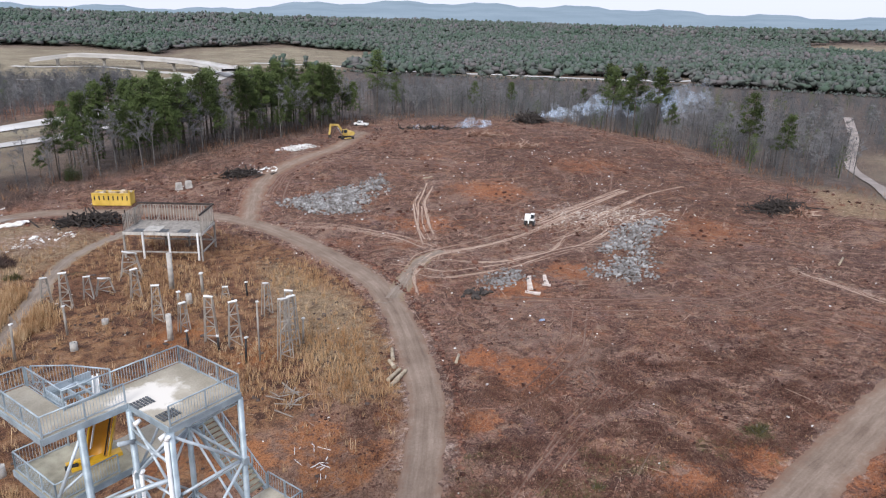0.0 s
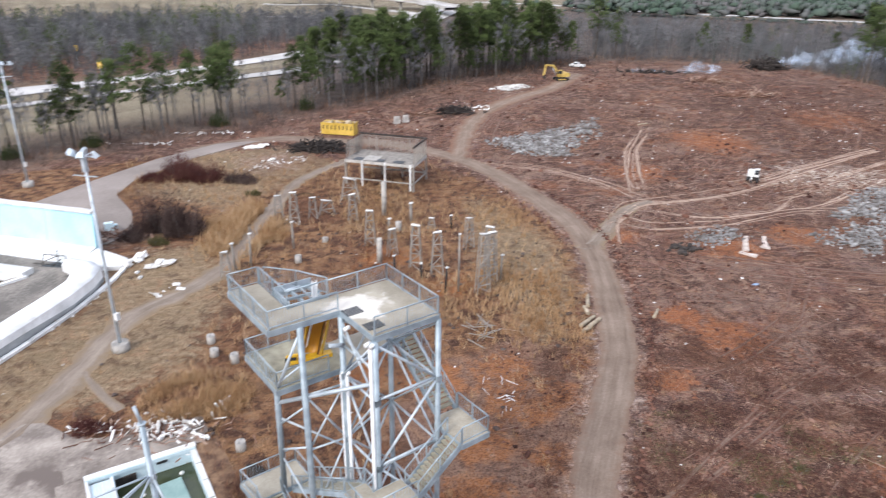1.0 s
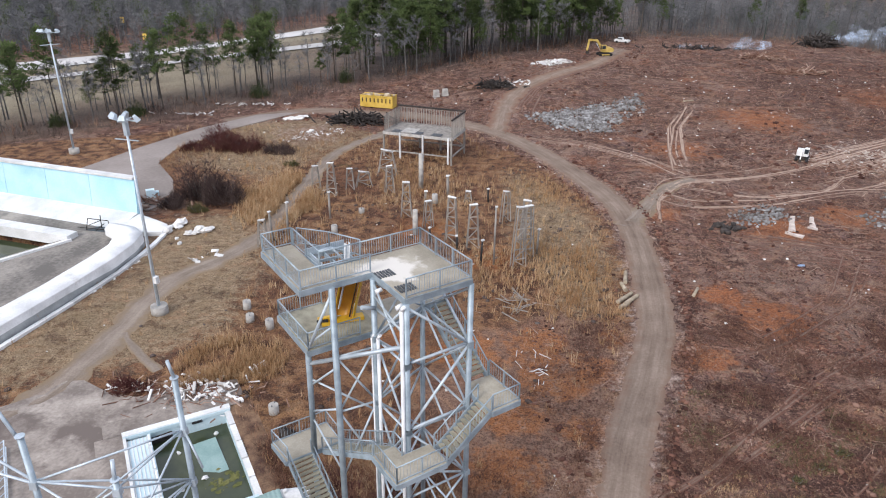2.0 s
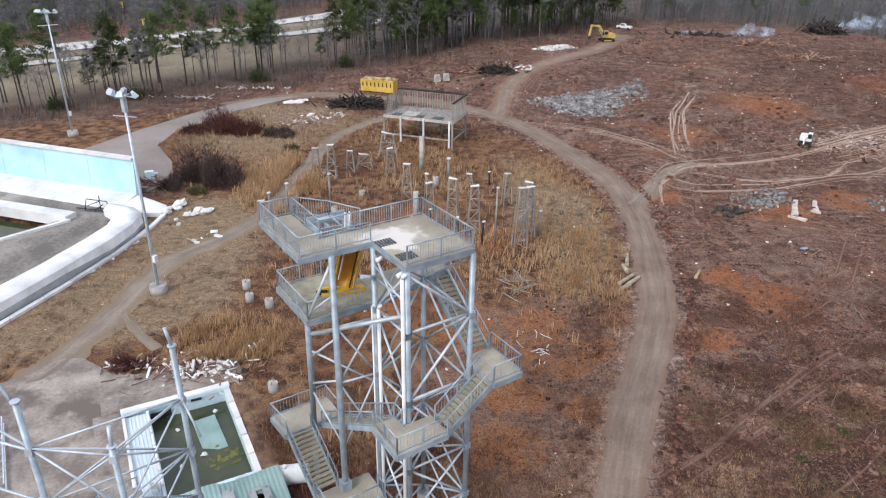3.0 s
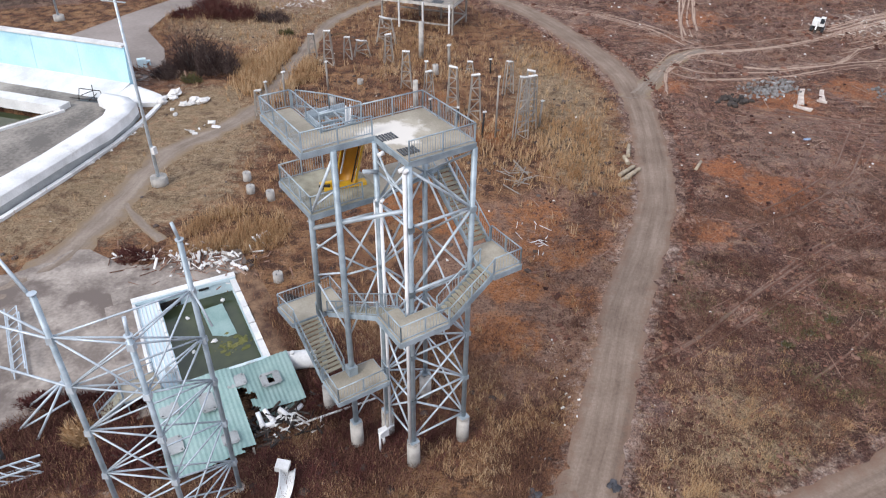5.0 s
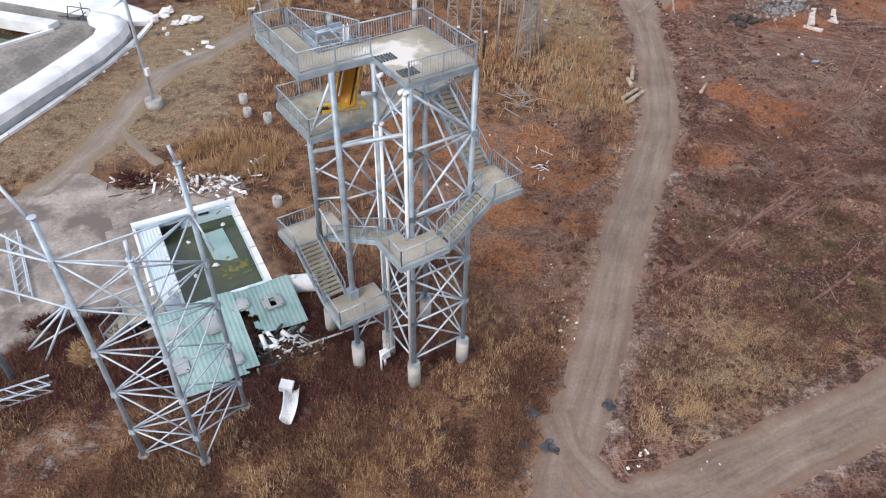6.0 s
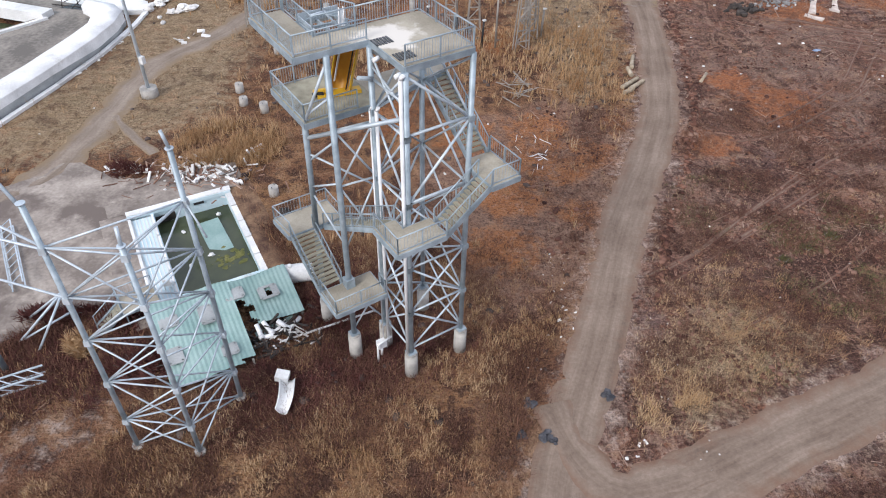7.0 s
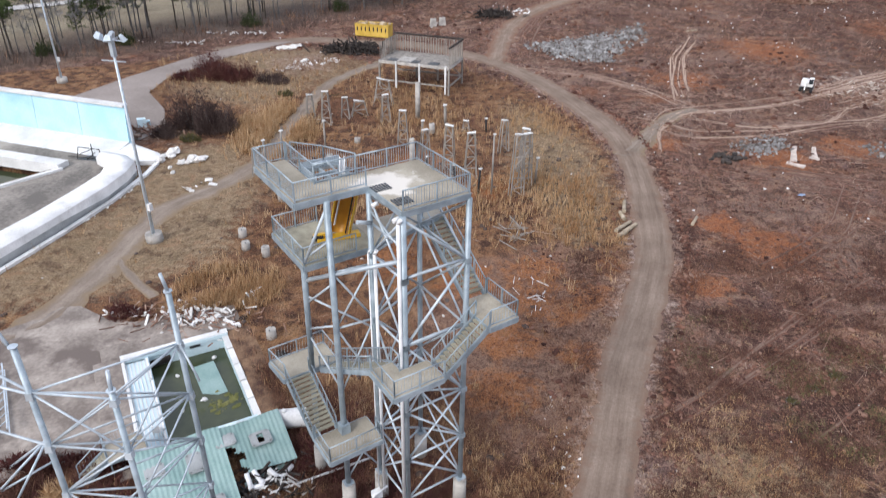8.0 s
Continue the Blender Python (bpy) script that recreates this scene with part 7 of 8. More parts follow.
def dumpster():
    x, y = -18.2, 167.8
    t = thing("dumpster", pose(x, y, gz(x, y), 0, 0, -16), "large yellow steel waste skip heaped with rubble", "dumpster")
    L_, W_, H_ = 8.2, 2.8, 2.6
    part("floor", Shape().box((0, 0, 0.3), (L_, W_, 0.2)), DUMP_YELLOW, t)
    for y_ in (-1, 1):
        part("side", Shape().box((0, y_ * W_ / 2, 0.3 + H_ / 2), (L_, 0.1, H_)).box((0, y_ * (W_ / 2 + 0.04), 0.3 + H_), (L_ + 0.1, 0.22, 0.2)), DUMP_YELLOW, t)
        # dark bars on the front stand in for shaded slots; the back has yellow ribs
        for i in range(8):
            part("rib", Shape().box((-L_ / 2 + 0.6 + i * 1.0, y_ * (W_ / 2 + 0.1), 0.3 + H_ * (0.62 if y_ < 0 else 0.5)), (0.22 if y_ < 0 else 0.3, 0.14, H_ * (0.36 if y_ < 0 else 0.72))), DUMP_YELLOW if y_ > 0 else DARK_WOOD, t)
    for x_ in (-1, 1):
        part("end", Shape().box((x_ * L_ / 2, 0, 0.3 + H_ / 2), (0.1, W_, H_)), DUMP_YELLOW, t)
    load = Shape()
    for i in range(26):
        load.lump((random.uniform(-3.6, 3.6), random.uniform(-1, 1), 2.75 + random.uniform(-0.2, 0.25)), (random.uniform(0.4, 0.9), random.uniform(0.3, 0.6), random.uniform(0.2, 0.4)), i, 0.4, 6)
    tagged(solid("rubble_load", load, scattered("mixed skip rubble", [(0.2, 0.14, 0.08), (0.36, 0.27, 0.14), (0.5, 0.42, 0.3), (0.6, 0.56, 0.5)], 0.9, 1.0), pose(x, y, gz(x, y), 0, 0, -16), "broken timber and plaster heaped in the skip", "rubble"), kind="stuff")


dumpster()


# ---- heaps ----
DARK_STONE = material("dark broken asphalt", (0.035, 0.036, 0.042), (0.11, 0.11, 0.12), 1.5, 0.85, 0, 0.4, 9)


def timber_heap(name, x, y, w, d, h, count, mat, label, category, seed, thick=(0.1, 0.3), long=(2, 5)):
    rng = random.Random(seed)
    sh = Shape()
    for i in range(count):
        px, py = rng.gauss(0, w * 0.27), rng.gauss(0, d * 0.27)
        top = h * math.exp(-(px / (0.55 * w)) ** 2 - (py / (0.55 * d)) ** 2)
        pz = rng.uniform(0, top) + gz(x + px, y + py) - gz(x, y)
        a = Vector((rng.uniform(-1, 1), rng.uniform(-1, 1), rng.uniform(-0.35, 0.45))).normalized() * rng.uniform(*long) / 2
        q = rng.uniform(*thick)
        sh.bar(Vector((px, py, pz + 0.1)) - a, Vector((px, py, pz + 0.1)) + a, q, q * rng.uniform(0.6, 1.2))
    return solid(name, sh, mat, pose(x, y, gz(x, y)), label, category, kind="stuff")


timber_heap("timber_heap", -20.8, 153.6, 13, 5, 1.9, 210, DARK_WOOD, "heap of dark broken lumber beside the dirt road", "timber", 3)
timber_heap("burn_pile", 126.5, 254, 11, 8, 4.2, 200, DARK_WOOD, "smouldering pile of charred logs on the hilltop", "burn pile", 4, (0.15, 0.5), (2, 6))
timber_heap("brush_pile", 98.5, 206, 16, 7, 1.3, 130, STICKS, "heap of pushed-up branches on the slope", "brush pile", 5)
timber_heap("brush_pile", 96, 227, 13, 6, 0.9, 110, STICKS, "heap of pushed-up stumps and roots", "brush pile", 6)
timber_heap("brush_pile", 130, 126, 14, 8, 2.2, 220, DARK_WOOD, "dark heap of branches at the clearing's edge", "brush pile", 7)
timber_heap("brush_pile", 132, 121, 8, 4, 1.2, 60, STICKS, "pale split timber on the brush heap", "brush pile", 8)
timber_heap("debris_heap", 9.6, 187, 12, 5, 1.4, 120, DARK_WOOD, "heap of burnt timber and white scraps", "debris", 9)
timber_heap("debris_heap", 2.0, 186, 9, 3, 0.9, 60, STICKS, "scattered broken boards near the trees", "debris", 10)
timber_heap("debris_heap", 83, 243, 28, 6, 0.25, 90, DARK_WOOD, "smouldering line of charred brush on the hilltop", "debris", 11)
timber_heap("debris_heap", -51, 168, 16, 2.4, 0.3, 22, LITTER, "line of white scrap boards along the trees", "debris", 12, (0.06, 0.3), (0.6, 2.2))
timber_heap("debris_heap", -62, 158, 18, 2.5, 0.2, 16, LITTER, "line of pale scrap boards along the lot", "debris", 13, (0.06, 0.25), (0.6, 2.0))
timber_heap("debris_heap", -23.6, 54.2, 9, 3.6, 0.3, 100, LITTER, "white broken boards and pipes strewn by the pool", "debris", 14, (0.05, 0.26), (0.2, 1.3))
timber_heap("debris_heap", -24.5, 54.2, 14, 5, 0.2, 170, STICKS, "splintered boards on the apron", "debris", 15, (0.03, 0.1), (0.4, 2.0))
timber_heap("debris_heap", -47.5, 101.5, 11, 5, 0.6, 90, STICKS, "scrap wood at the edge of the asphalt", "debris", 16, (0.06, 0.2), (0.8, 3))
timber_heap("debris_heap", -11.6, 34.9, 5, 3.4, 0.6, 70, DARK_WOOD, "dark broken timber spilling from the pump house", "debris", 24, (0.05, 0.16), (0.6, 2.2))
timber_heap("debris_heap", -11.2, 34.7, 4, 2.6, 0.5, 26, LITTER, "white broken pipes and laths by the pump house", "debris", 25, (0.05, 0.13), (0.3, 1.4))
timber_heap("debris_heap", 8.6, 60.5, 3, 6, 0.1, 16, LITTER, "white splintered slats in the grass", "debris", 17, (0.04, 0.1), (0.5, 1.4))
timber_heap("debris_heap", 7.4, 71.5, 4, 4, 0.7, 16, GREY_WOOD, "grey ladder frames and boards in the grass", "debris", 18, (0.05, 0.11), (1.2, 3.2))
timber_heap("debris_heap", -18.7, 57.5, 1.4, 3.2, 0.15, 7, LITTER, "bundle of white slats in the grass", "debris", 19, (0.1, 0.18), (1.8, 2.8))
PALE_CHIPS = scattered("pale split wood", [(0.26, 0.18, 0.14), (0.39, 0.31, 0.26), (0.5, 0.44, 0.38), (0.62, 0.57, 0.51)], 0.9, 0.3)
timber_heap("debris_heap", 86, 130, 36, 18, 0.1, 260, PALE_CHIPS, "pale split wood and bark strewn over the slope", "debris", 23, (0.05, 0.2), (0.3, 1.7))
timber_heap("debris_heap", 74, 124, 24, 10, 0.12, 200, STICKS, "pale split wood strewn over the slope", "debris", 20, (0.04, 0.12), (0.4, 2.2))
timber_heap("debris_heap", 106, 88, 12, 22, 0.1, 26, STICKS, "white broken limbs strewn on the slope", "debris", 21, (0.05, 0.14), (0.4, 2.4))


def boulders(name, poly, count, size, label, seed, mat=None, lift=0.35):
    rng = random.Random(seed)
    xs, ys = [p[0] for p in poly], [p[1] for p in poly]
    sh = Shape()
    pick = np.random.default_rng(seed)
    many = count * 14
    px, py = pick.uniform(min(xs) - 2, max(xs) + 2, many), pick.uniform(min(ys) - 2, max(ys) + 2, many)
    keep = soft(poly, px, py, 6.0 if mat is None else 3.0)
    n = 0
    for x, y, w in zip(px.tolist(), py.tolist(), keep.tolist()):
        if w < (0.08 if mat is None else 0.35) or rng.random() > w or mat is None and rng.random() > w + 0.7 * noise.noise((x * 0.22, y * 0.22, seed)):
            continue
        s = rng.uniform(*size)
        if mat is LITTER:
            sh.box((x, y, gz(x, y) + s * 0.15 + lift * w * rng.random()), (s * rng.uniform(0.6, 2.2), s * rng.uniform(0.5, 1.3), s * rng.uniform(0.12, 0.5)), Euler((rng.gauss(0, 0.35), rng.gauss(0, 0.35), rng.uniform(0, 3))).to_matrix(), taper=rng.uniform(0.5, 1.0))
        else:
            sh.lump((x, y, gz(x, y) + s * 0.2 + lift * w * rng.random()), (s * rng.uniform(0.7, 1.3), s * rng.uniform(0.7, 1.2), s * rng.uniform(0.5, 0.9)), seed * 1000 + n, 0.35, 5)
        n += 1
        if n == count:
            break
    return solid(name, sh, mat or ROCKS, Matrix.Identity(4), label, "rocks", kind="stuff")


boulders("rock_pile", [(17.8, 160), (30, 168), (36, 172), (36, 157), (33.9, 149), (24, 150)], 1700, (0.1, 0.46), "pile of grey quarry stone on bare clay", 2)
boulders("rock_pile", [(33, 168), (47.6, 181), (45.9, 170), (37, 158)], 420, (0.15, 0.42), "spread of grey quarry stone on bare clay", 3)
boulders("rock_pile", [(72, 110), (79, 117), (86.6, 124), (97, 126), (90, 118.6), (78, 108)], 800, (0.13, 0.42), "ridge of grey quarry stone on the slope", 4)
boulders("rock_pile", [(63, 99), (72, 106), (79, 106), (73.7, 96), (66.9, 93)], 520, (0.12, 0.4), "pile of grey quarry stone on the slope", 5)
boulders("rock_pile", [(44, 101.5), (50.6, 104), (50, 98.5), (44.5, 98)], 260, (0.1, 0.34), "small pile of grey stone in the clay", 6)
boulders("rock_pile", [(38, 96), (42, 99), (43, 96), (39, 94)], 30, (0.3, 0.7), "dark stones half buried beside the road", 7, DARK_WOOD, 0.2)
boulders("rubble_pile", [(22, 213), (32, 219), (36, 216), (26, 210)], 260, (0.2, 0.6), "heap of broken white plaster on the hill", 8, LITTER, 0.8)
def foam_heap(x, y, lumps, size, turn, label, seed):
    """Large torn foam pieces, leaning on one another."""
    rng, sh = random.Random(seed), Shape()
    for i in range(lumps):
        f = i / max(lumps - 1, 1) - 0.5
        w = size * rng.uniform(0.6, 1.1)
        sh.lump((f * size * 3.2 + rng.gauss(0, 0.2), size * 1.4 * f * f + rng.gauss(0, 0.35), w * rng.uniform(0.2, 0.5)), (w, w * rng.uniform(0.5, 0.8), w * rng.uniform(0.35, 0.6)), seed + i, 0.28, 10)
    solid("foam_heap", sh, FOAM, pose(x, y, gz(x, y), 0, 0, turn), label, "debris", kind="stuff")


FOAM = material("dirty white foam", (0.6, 0.59, 0.56), (0.82, 0.82, 0.8), 0.8, 0.85, 0, 0.3, 5, ((0.4, 0.37, 0.32), 0.64))
foam_heap(-39.6, 92.2, 6, 0.95, 62, "heap of torn white foam lumps beside the pool", 5)
foam_heap(-35.2, 91.0, 5, 0.9, 30, "heap of torn white foam lumps in dry grass", 16)
foam_heap(-37.4, 88.2, 2, 0.5, 80, "small white foam lumps in dry grass", 27)
foam_heap(-35.3, 154.4, 6, 1.0, 20, "heap of broken white plaster on pale sand", 38)
foam_heap(-30.7, 144.2, 3, 0.7, 40, "few white plaster lumps on pale sand", 49)
boulders("rubble_pile", [(-33.5, 82), (-31.5, 85), (-30.6, 84), (-32.6, 81.4)], 9, (0.3, 0.6), "white broken panel pieces by the footpath", 11, LITTER, 0.1)
boulders("rubble_pile", [(-48, 59), (-42.5, 74), (-40.4, 84), (-39.8, 84), (-42, 74), (-46.6, 59)], 190, (0.1, 0.32), "crumbled white edging along the pool rim", 12, LITTER, 0.1)
boulders("rubble_pile", [(-35, 140), (-24, 148), (-22, 145), (-33, 137)], 60, (0.15, 0.5), "white scraps scattered on pale sand", 13, LITTER, 0.1)
boulders("rubble_pile", [(8, 190), (20, 193), (20, 189), (9, 187)], 50, (0.25, 0.7), "white scraps beside burnt timber", 14, LITTER, 0.4)
boulders("rubble_pile", [(-25.6, 57.6), (-22.6, 58.4), (-21.6, 55.6), (-24.4, 55)], 10, (0.2, 0.42), "white blocks on the concrete apron", 15, LITTER, 0.1)
boulders("rubble_pile", [(14.2, 31), (17, 41), (18.2, 40), (15.6, 30)], 12, (0.06, 0.17), "pale stones beside the dirt road", 16, LITTER, 0.05)
boulders("rubble_pile", [(12.2, 25.6), (12.4, 26.8), (13.4, 26.4), (13.2, 25.4)], 7, (0.1, 0.28), "white plaster scraps at the road fork", 19, LITTER, 0.05)
boulders("rubble_pile", [(8.2, 34.6), (8.6, 38.8), (9.8, 38.6), (9.2, 34.6)], 8, (0.1, 0.26), "pale broken blocks along the road verge", 20, LITTER, 0.05)
boulders("rubble_pile", [(15, 24.4), (17, 27.6), (18.6, 27.4), (16.5, 24.6)], 9, (0.05, 0.13), "pale stones at the road corner", 17, LITTER, 0.05)
boulders("rubble_pile", [(6, 33), (7.6, 44), (9.6, 44), (8.2, 32)], 16, (0.05, 0.16), "pale stones along the road verge", 18, LITTER, 0.05)

for x, y, rz, w, l in ((50.4, 97.6, -24, 0.9, 6.6), (53.6, 98.2, -22, 0.8, 4.6), (48.9, 93.4, 50, 1.1, 2.6), (52.6, 95.8, 60, 0.7, 1.4)):
    s = solid("concrete_slab", Shape().prism([(-w / 2, -l / 2), (w * 0.6, -l * 0.47), (w * 0.35, l * 0.1), (w * 0.45, l / 2), (-w * 0.3, l * 0.46), (-w * 0.42, 0)], -0.3, 0.1), PALE_SLAB, pose(x, y, gz(x, y) + 0.05, 0, 0, rz), "pale concrete slab exposed in red clay", "slab", "slabs in the clay")
for i, (x, y, q) in enumerate(((6.0, 29.4, 0.5), (5.4, 27.0, 0.4), (6.9, 27.0, 0.55), (11.3, 30.3, 0.5), (7.4, 26.6, 0.3))):
    st = Shape()
    for k in range(4):
        st.lump((0.5 * q * math.cos(k * 1.9 + i), 0.5 * q * math.sin(k * 1.9 + i), 0.08), (q * (0.7 - 0.12 * k), q * 0.5, q * 0.35), i * 9 + k, 0.35, 8)
    solid("dark_stone", st, DARK_STONE, pose(x, y, gz(x, y), 0, 0, 50 * i), "dark grey broken stone beside the dirt road", "stone", "dark stones by the road")
for x, y in ((-4.6, 177), (-2.4, 178.2)):
    solid("concrete_barrier", Shape().box((0, 0, 0.9), (1.6, 1.0, 1.8), taper=0.8), CONCRETE, pose(x, y, gz(x, y), 0, 0, 20), "grey concrete block at the wood's edge", "concrete block", "concrete blocks")
for i, (x, y, rz, l) in enumerate(((20.75, 74.2, 47, 3.1), (21.4, 73.7, 48, 2.9), (20.3, 72.3, 40, 1.5), (22.0, 79.6, 77, 3.0), (21.2, 77.0, 95, 1.8))):
    lg = thing("log", pose(x, y, gz(x, y) + 0.22, 0, 90, rz), "cut pale log beside the dirt road", "log", "logs by the road")
    part("stem", Shape().tube((0, -0, -l / 2), (0, 0, l / 2), 0.27, 0.23, n=12, caps=False), LOG, lg)
    for z, q in ((-l / 2, 0.26), (l / 2, 0.22)):
        part("cut_end", Shape().tube((0, 0, z - 0.03), (0, 0, z + 0.03), q, n=12), LOG, lg)
for x, y, rz, l in ((29.6, 75.9, 60, 2.2), (112, 92, 35, 5.0), (58, 175, 20, 3)):
    solid("split_log", Shape().tube((-l / 2, 0, 0.15), (l / 2, 0, 0.2), 0.2, 0.17, n=8), LOG, pose(x, y, gz(x, y), 0, 0, rz), "pale stripped log lying on clay", "log")
for x, y, h in ((-156.4, 338.9, 8), (-126.7, 292.6, 7)):
    sg = thing("road_sign", pose(x, y, gz(x, y), 0, 0, 20), "yellow roadside sign beside the highway", "sign")
    part("pole", Shape().tube((0, 0, 0), (0, 0, h), 0.12, n=6), PALE_STEEL, sg)
    part("panel", Shape().box((0, 0, h - 0.6), (1.6, 0.15, 2.6)), DUMP_YELLOW, sg)
solid("blue_scrap", Shape().lump((0, 0, 0.1), (0.4, 0.28, 0.12), 3, 0.4, 8).lump((0.45, 0.2, 0.06), (0.22, 0.2, 0.08), 5, 0.4, 7), material("faded blue plastic", (0.2, 0.3, 0.48), (0.4, 0.48, 0.6), 2, 0.6), pose(45.5, 83.5, gz(45.5, 83.5)), "crumpled blue plastic scrap on the clay", "scrap")
solid("scrap_cabinet", Shape().box((0, 0, 0.7), (1.3, 0.9, 1.4)).box((0.8, 0.6, 0.4), (0.9, 0.7, 0.8)), PALE_BLUE, pose(-47.8, 104.5, gz(-47.8, 104.5), 0, 0, 25), "pale blue and black scrap cabinet by the lot", "cabinet")


# ---- brush, grass and litter too many to count ----
def spray(name, spots, per, long, wide, upright, mat, label, seed, spread=0.25):
    """Thin blades that spring from the given spots: one mesh."""
    rng = np.random.default_rng(seed)
    n = len(spots)
    p = np.repeat(spots, per, 0) + rng.normal(0, spread, (n * per, 2))
    z = ground_h(p[:, 0], p[:, 1])
    t = rng.uniform(0, 2 * np.pi, n * per)
    tilt = np.clip(rng.normal(upright, 0.22, n * per), 0.02, 1.5)
    ln = rng.uniform(*long, n * per)
    d = np.stack([np.cos(t) * np.cos(tilt), np.sin(t) * np.cos(tilt), np.sin(tilt)], 1) * ln[:, None]
    s = np.stack([-np.sin(t), np.cos(t), np.zeros_like(t)], 1) * (rng.uniform(*wide, n * per) / 2)[:, None]
    base = np.stack([p[:, 0], p[:, 1], z + 0.02], 1)
    v = np.stack([base - s, base + s, base + d + s * 0.3, base + d - s * 0.3], 1).reshape(-1, 3)
    f = np.arange(len(v)).reshape(-1, 4)
    me = bpy.data.meshes.new(name)
    me.vertices.add(len(v))
    me.vertices.foreach_set("co", v.ravel())
    me.loops.add(f.size)
    me.loops.foreach_set("vertex_index", f.ravel())
    me.polygons.add(len(f))
    me.polygons.foreach_set("loop_start", np.arange(0, f.size, 4))
    me.polygons.foreach_set("loop_total", np.full(len(f), 4))
    me.materials.append(mat)
    me.update(calc_edges=True)
    return tagged(new(name, me), label, "ground cover", kind="stuff")


def sow(count, box, seed, wanted):
    """Random spots in a box, kept with the chance that wanted gives; none on roads, slabs or water."""
    rng = np.random.default_rng(seed)
    x, y = rng.uniform(box[0], box[1], count), rng.uniform(box[2], box[3], count)
    w = wanted(x, y)
    for c, d in ((MAIN_ROAD, 2.9), (CROSS_ROAD, 3.6), (HILL_ROAD, 3.8), (FOOT_PATH, 1.5)):
        w = w * (off_line(c, x, y) > d + rng.normal(0, 0.35, count))
    for q in (PAD_EDGE, LOT, [(-45, 94.5), (-130, 122), (-130, 30), (-56, 46), (-44, 68), (-39.5, 84), (-39.5, 90)], [(-28, 48.6), (-20, 54), (-12.6, 42.4), (-11, 37), (-13, 31), (-18, 28.6), (-23, 37)]):
        w = w * ~inside(q, x, y)
    keep = rng.random(count) < w
    return np.stack([x[keep], y[keep]], 1)


def patches(x, y, scale, seed):
    """A smooth random field from 0 to 1."""
    rng = np.random.default_rng(seed)
    f = np.zeros_like(x)
    for k in range(14):
        a, q = rng.uniform(0, 2 * np.pi), rng.uniform(0.5, 2.2) / scale
        f += np.sin((x * np.cos(a) + y * np.sin(a)) * q + rng.uniform(0, 6.28))
    return 1 / (1 + np.exp(-f * 0.75))


MOUND = [(-24, 86), (-14, 74), (10, 72), (21, 84), (21, 104), (12, 124), (-8, 124), (-22, 112)]
GRAVEL_SPOT = [(-29, 25.5), (-26.8, 28.1), (-23.6, 29.6), (-20.6, 30.4), (-19.4, 28.3), (-19.6, 25.8), (-22.5, 23), (-28, 21)]
in_turf = lambda x, y: soft(TURF, x, y, 5) * (1 - 0.95 * soft(BARE_SOIL, x, y, 5) * (0.7 + 0.3 * patches(x, y, 3, 44))) * (1 - 0.88 * np.maximum(soft(STRAW[0], x, y, 5), soft(STRAW[5], x, y, 5))) * (1 - 0.92 * soft(GRAVEL_SPOT, x, y, 2.5))
dry = lambda x, y: in_turf(x, y) * (1 - 0.9 * np.max([soft(q, x, y, 4) for q in DAMP[:2]], 0))
spray("dry_grass", sow(46000, (-60, 27, 18, 152), 21, lambda x, y: in_turf(x, y) * patches(x, y, 7, 1) * (0.12 + 0.88 * np.max([soft(p, x, y, 8) for p in STRAW[2:4]] + [0.45 * soft(MOUND, x, y, 10)], 0)) * smooth(38, 58, y)), 7, (0.45, 1.25), (0.03, 0.085), 1.15, DRY_GRASS, "tall dry tan grass on the mound", 31, 0.16)
spray("dead_brush", sow(30000, (-60, 27, 18, 152), 22, lambda x, y: in_turf(x, y) * (1 - patches(x, y, 9, 1)) * 0.85 * (1 - 0.75 * soft(STRAW[0], x, y, 6))), 7, (0.3, 0.9), (0.02, 0.05), 0.85, BRUSH, "dead reddish-brown brush on the mound", 32, 0.25)
spray("dead_brush", sow(32000, (-40, 14, 14, 46), 23, lambda x, y: dry(x, y) * patches(x, y, 2.2, 12)), 12, (0.15, 0.55), (0.014, 0.036), 0.75, BRUSH, "dead brown brush below the towers", 33, 0.35)
spray("dry_grass", sow(9000, (-40, 14, 14, 46), 29, lambda x, y: dry(x, y) * patches(x, y, 2.0, 8) ** 2), 14, (0.14, 0.45), (0.016, 0.042), 1.0, DRY_GRASS, "tan grass tufts below the towers", 34, 0.2)
spray("dry_grass", sow(7000, (-44, 14, 14, 46), 61, lambda x, y: dry(x, y) * (patches(x, y, 1.5, 18) > 0.62)), 16, (0.2, 0.62), (0.02, 0.05), 1.0, DRY_GRASS, "tall tan tussocks below the towers", 61, 0.16)
spray("dark_brush", sow(9000, (-44, 4, 24, 46), 69, lambda x, y: np.max([soft(q, x, y, 4) for q in DAMP[:2]], 0)), 14, (0.2, 0.7), (0.02, 0.05), 0.7, CRIMSON, "dark red-brown brambles round the towers", 69, 0.3)
spray("dark_brush", sow(16000, (-44, 16, 14, 48), 62, lambda x, y: in_turf(x, y) * (patches(x, y, 1.9, 19) > 0.55)), 12, (0.2, 0.7), (0.02, 0.05), 0.8, DARK_BRUSH, "dark bare brush below the towers", 62, 0.25)
slope = [(-21, 97), (-24, 112), (-28, 115), (-33, 108), (-30, 98), (-26, 92)]
spray("dry_grass", sow(16000, (-42, -18, 82, 118), 63, lambda x, y: 0.8 * soft(slope, x, y, 6) * patches(x, y, 2.5, 41)), 10, (0.6, 1.6), (0.04, 0.1), 1.1, DRY_GRASS, "tall orange-tan grass on the slope", 63, 0.2)
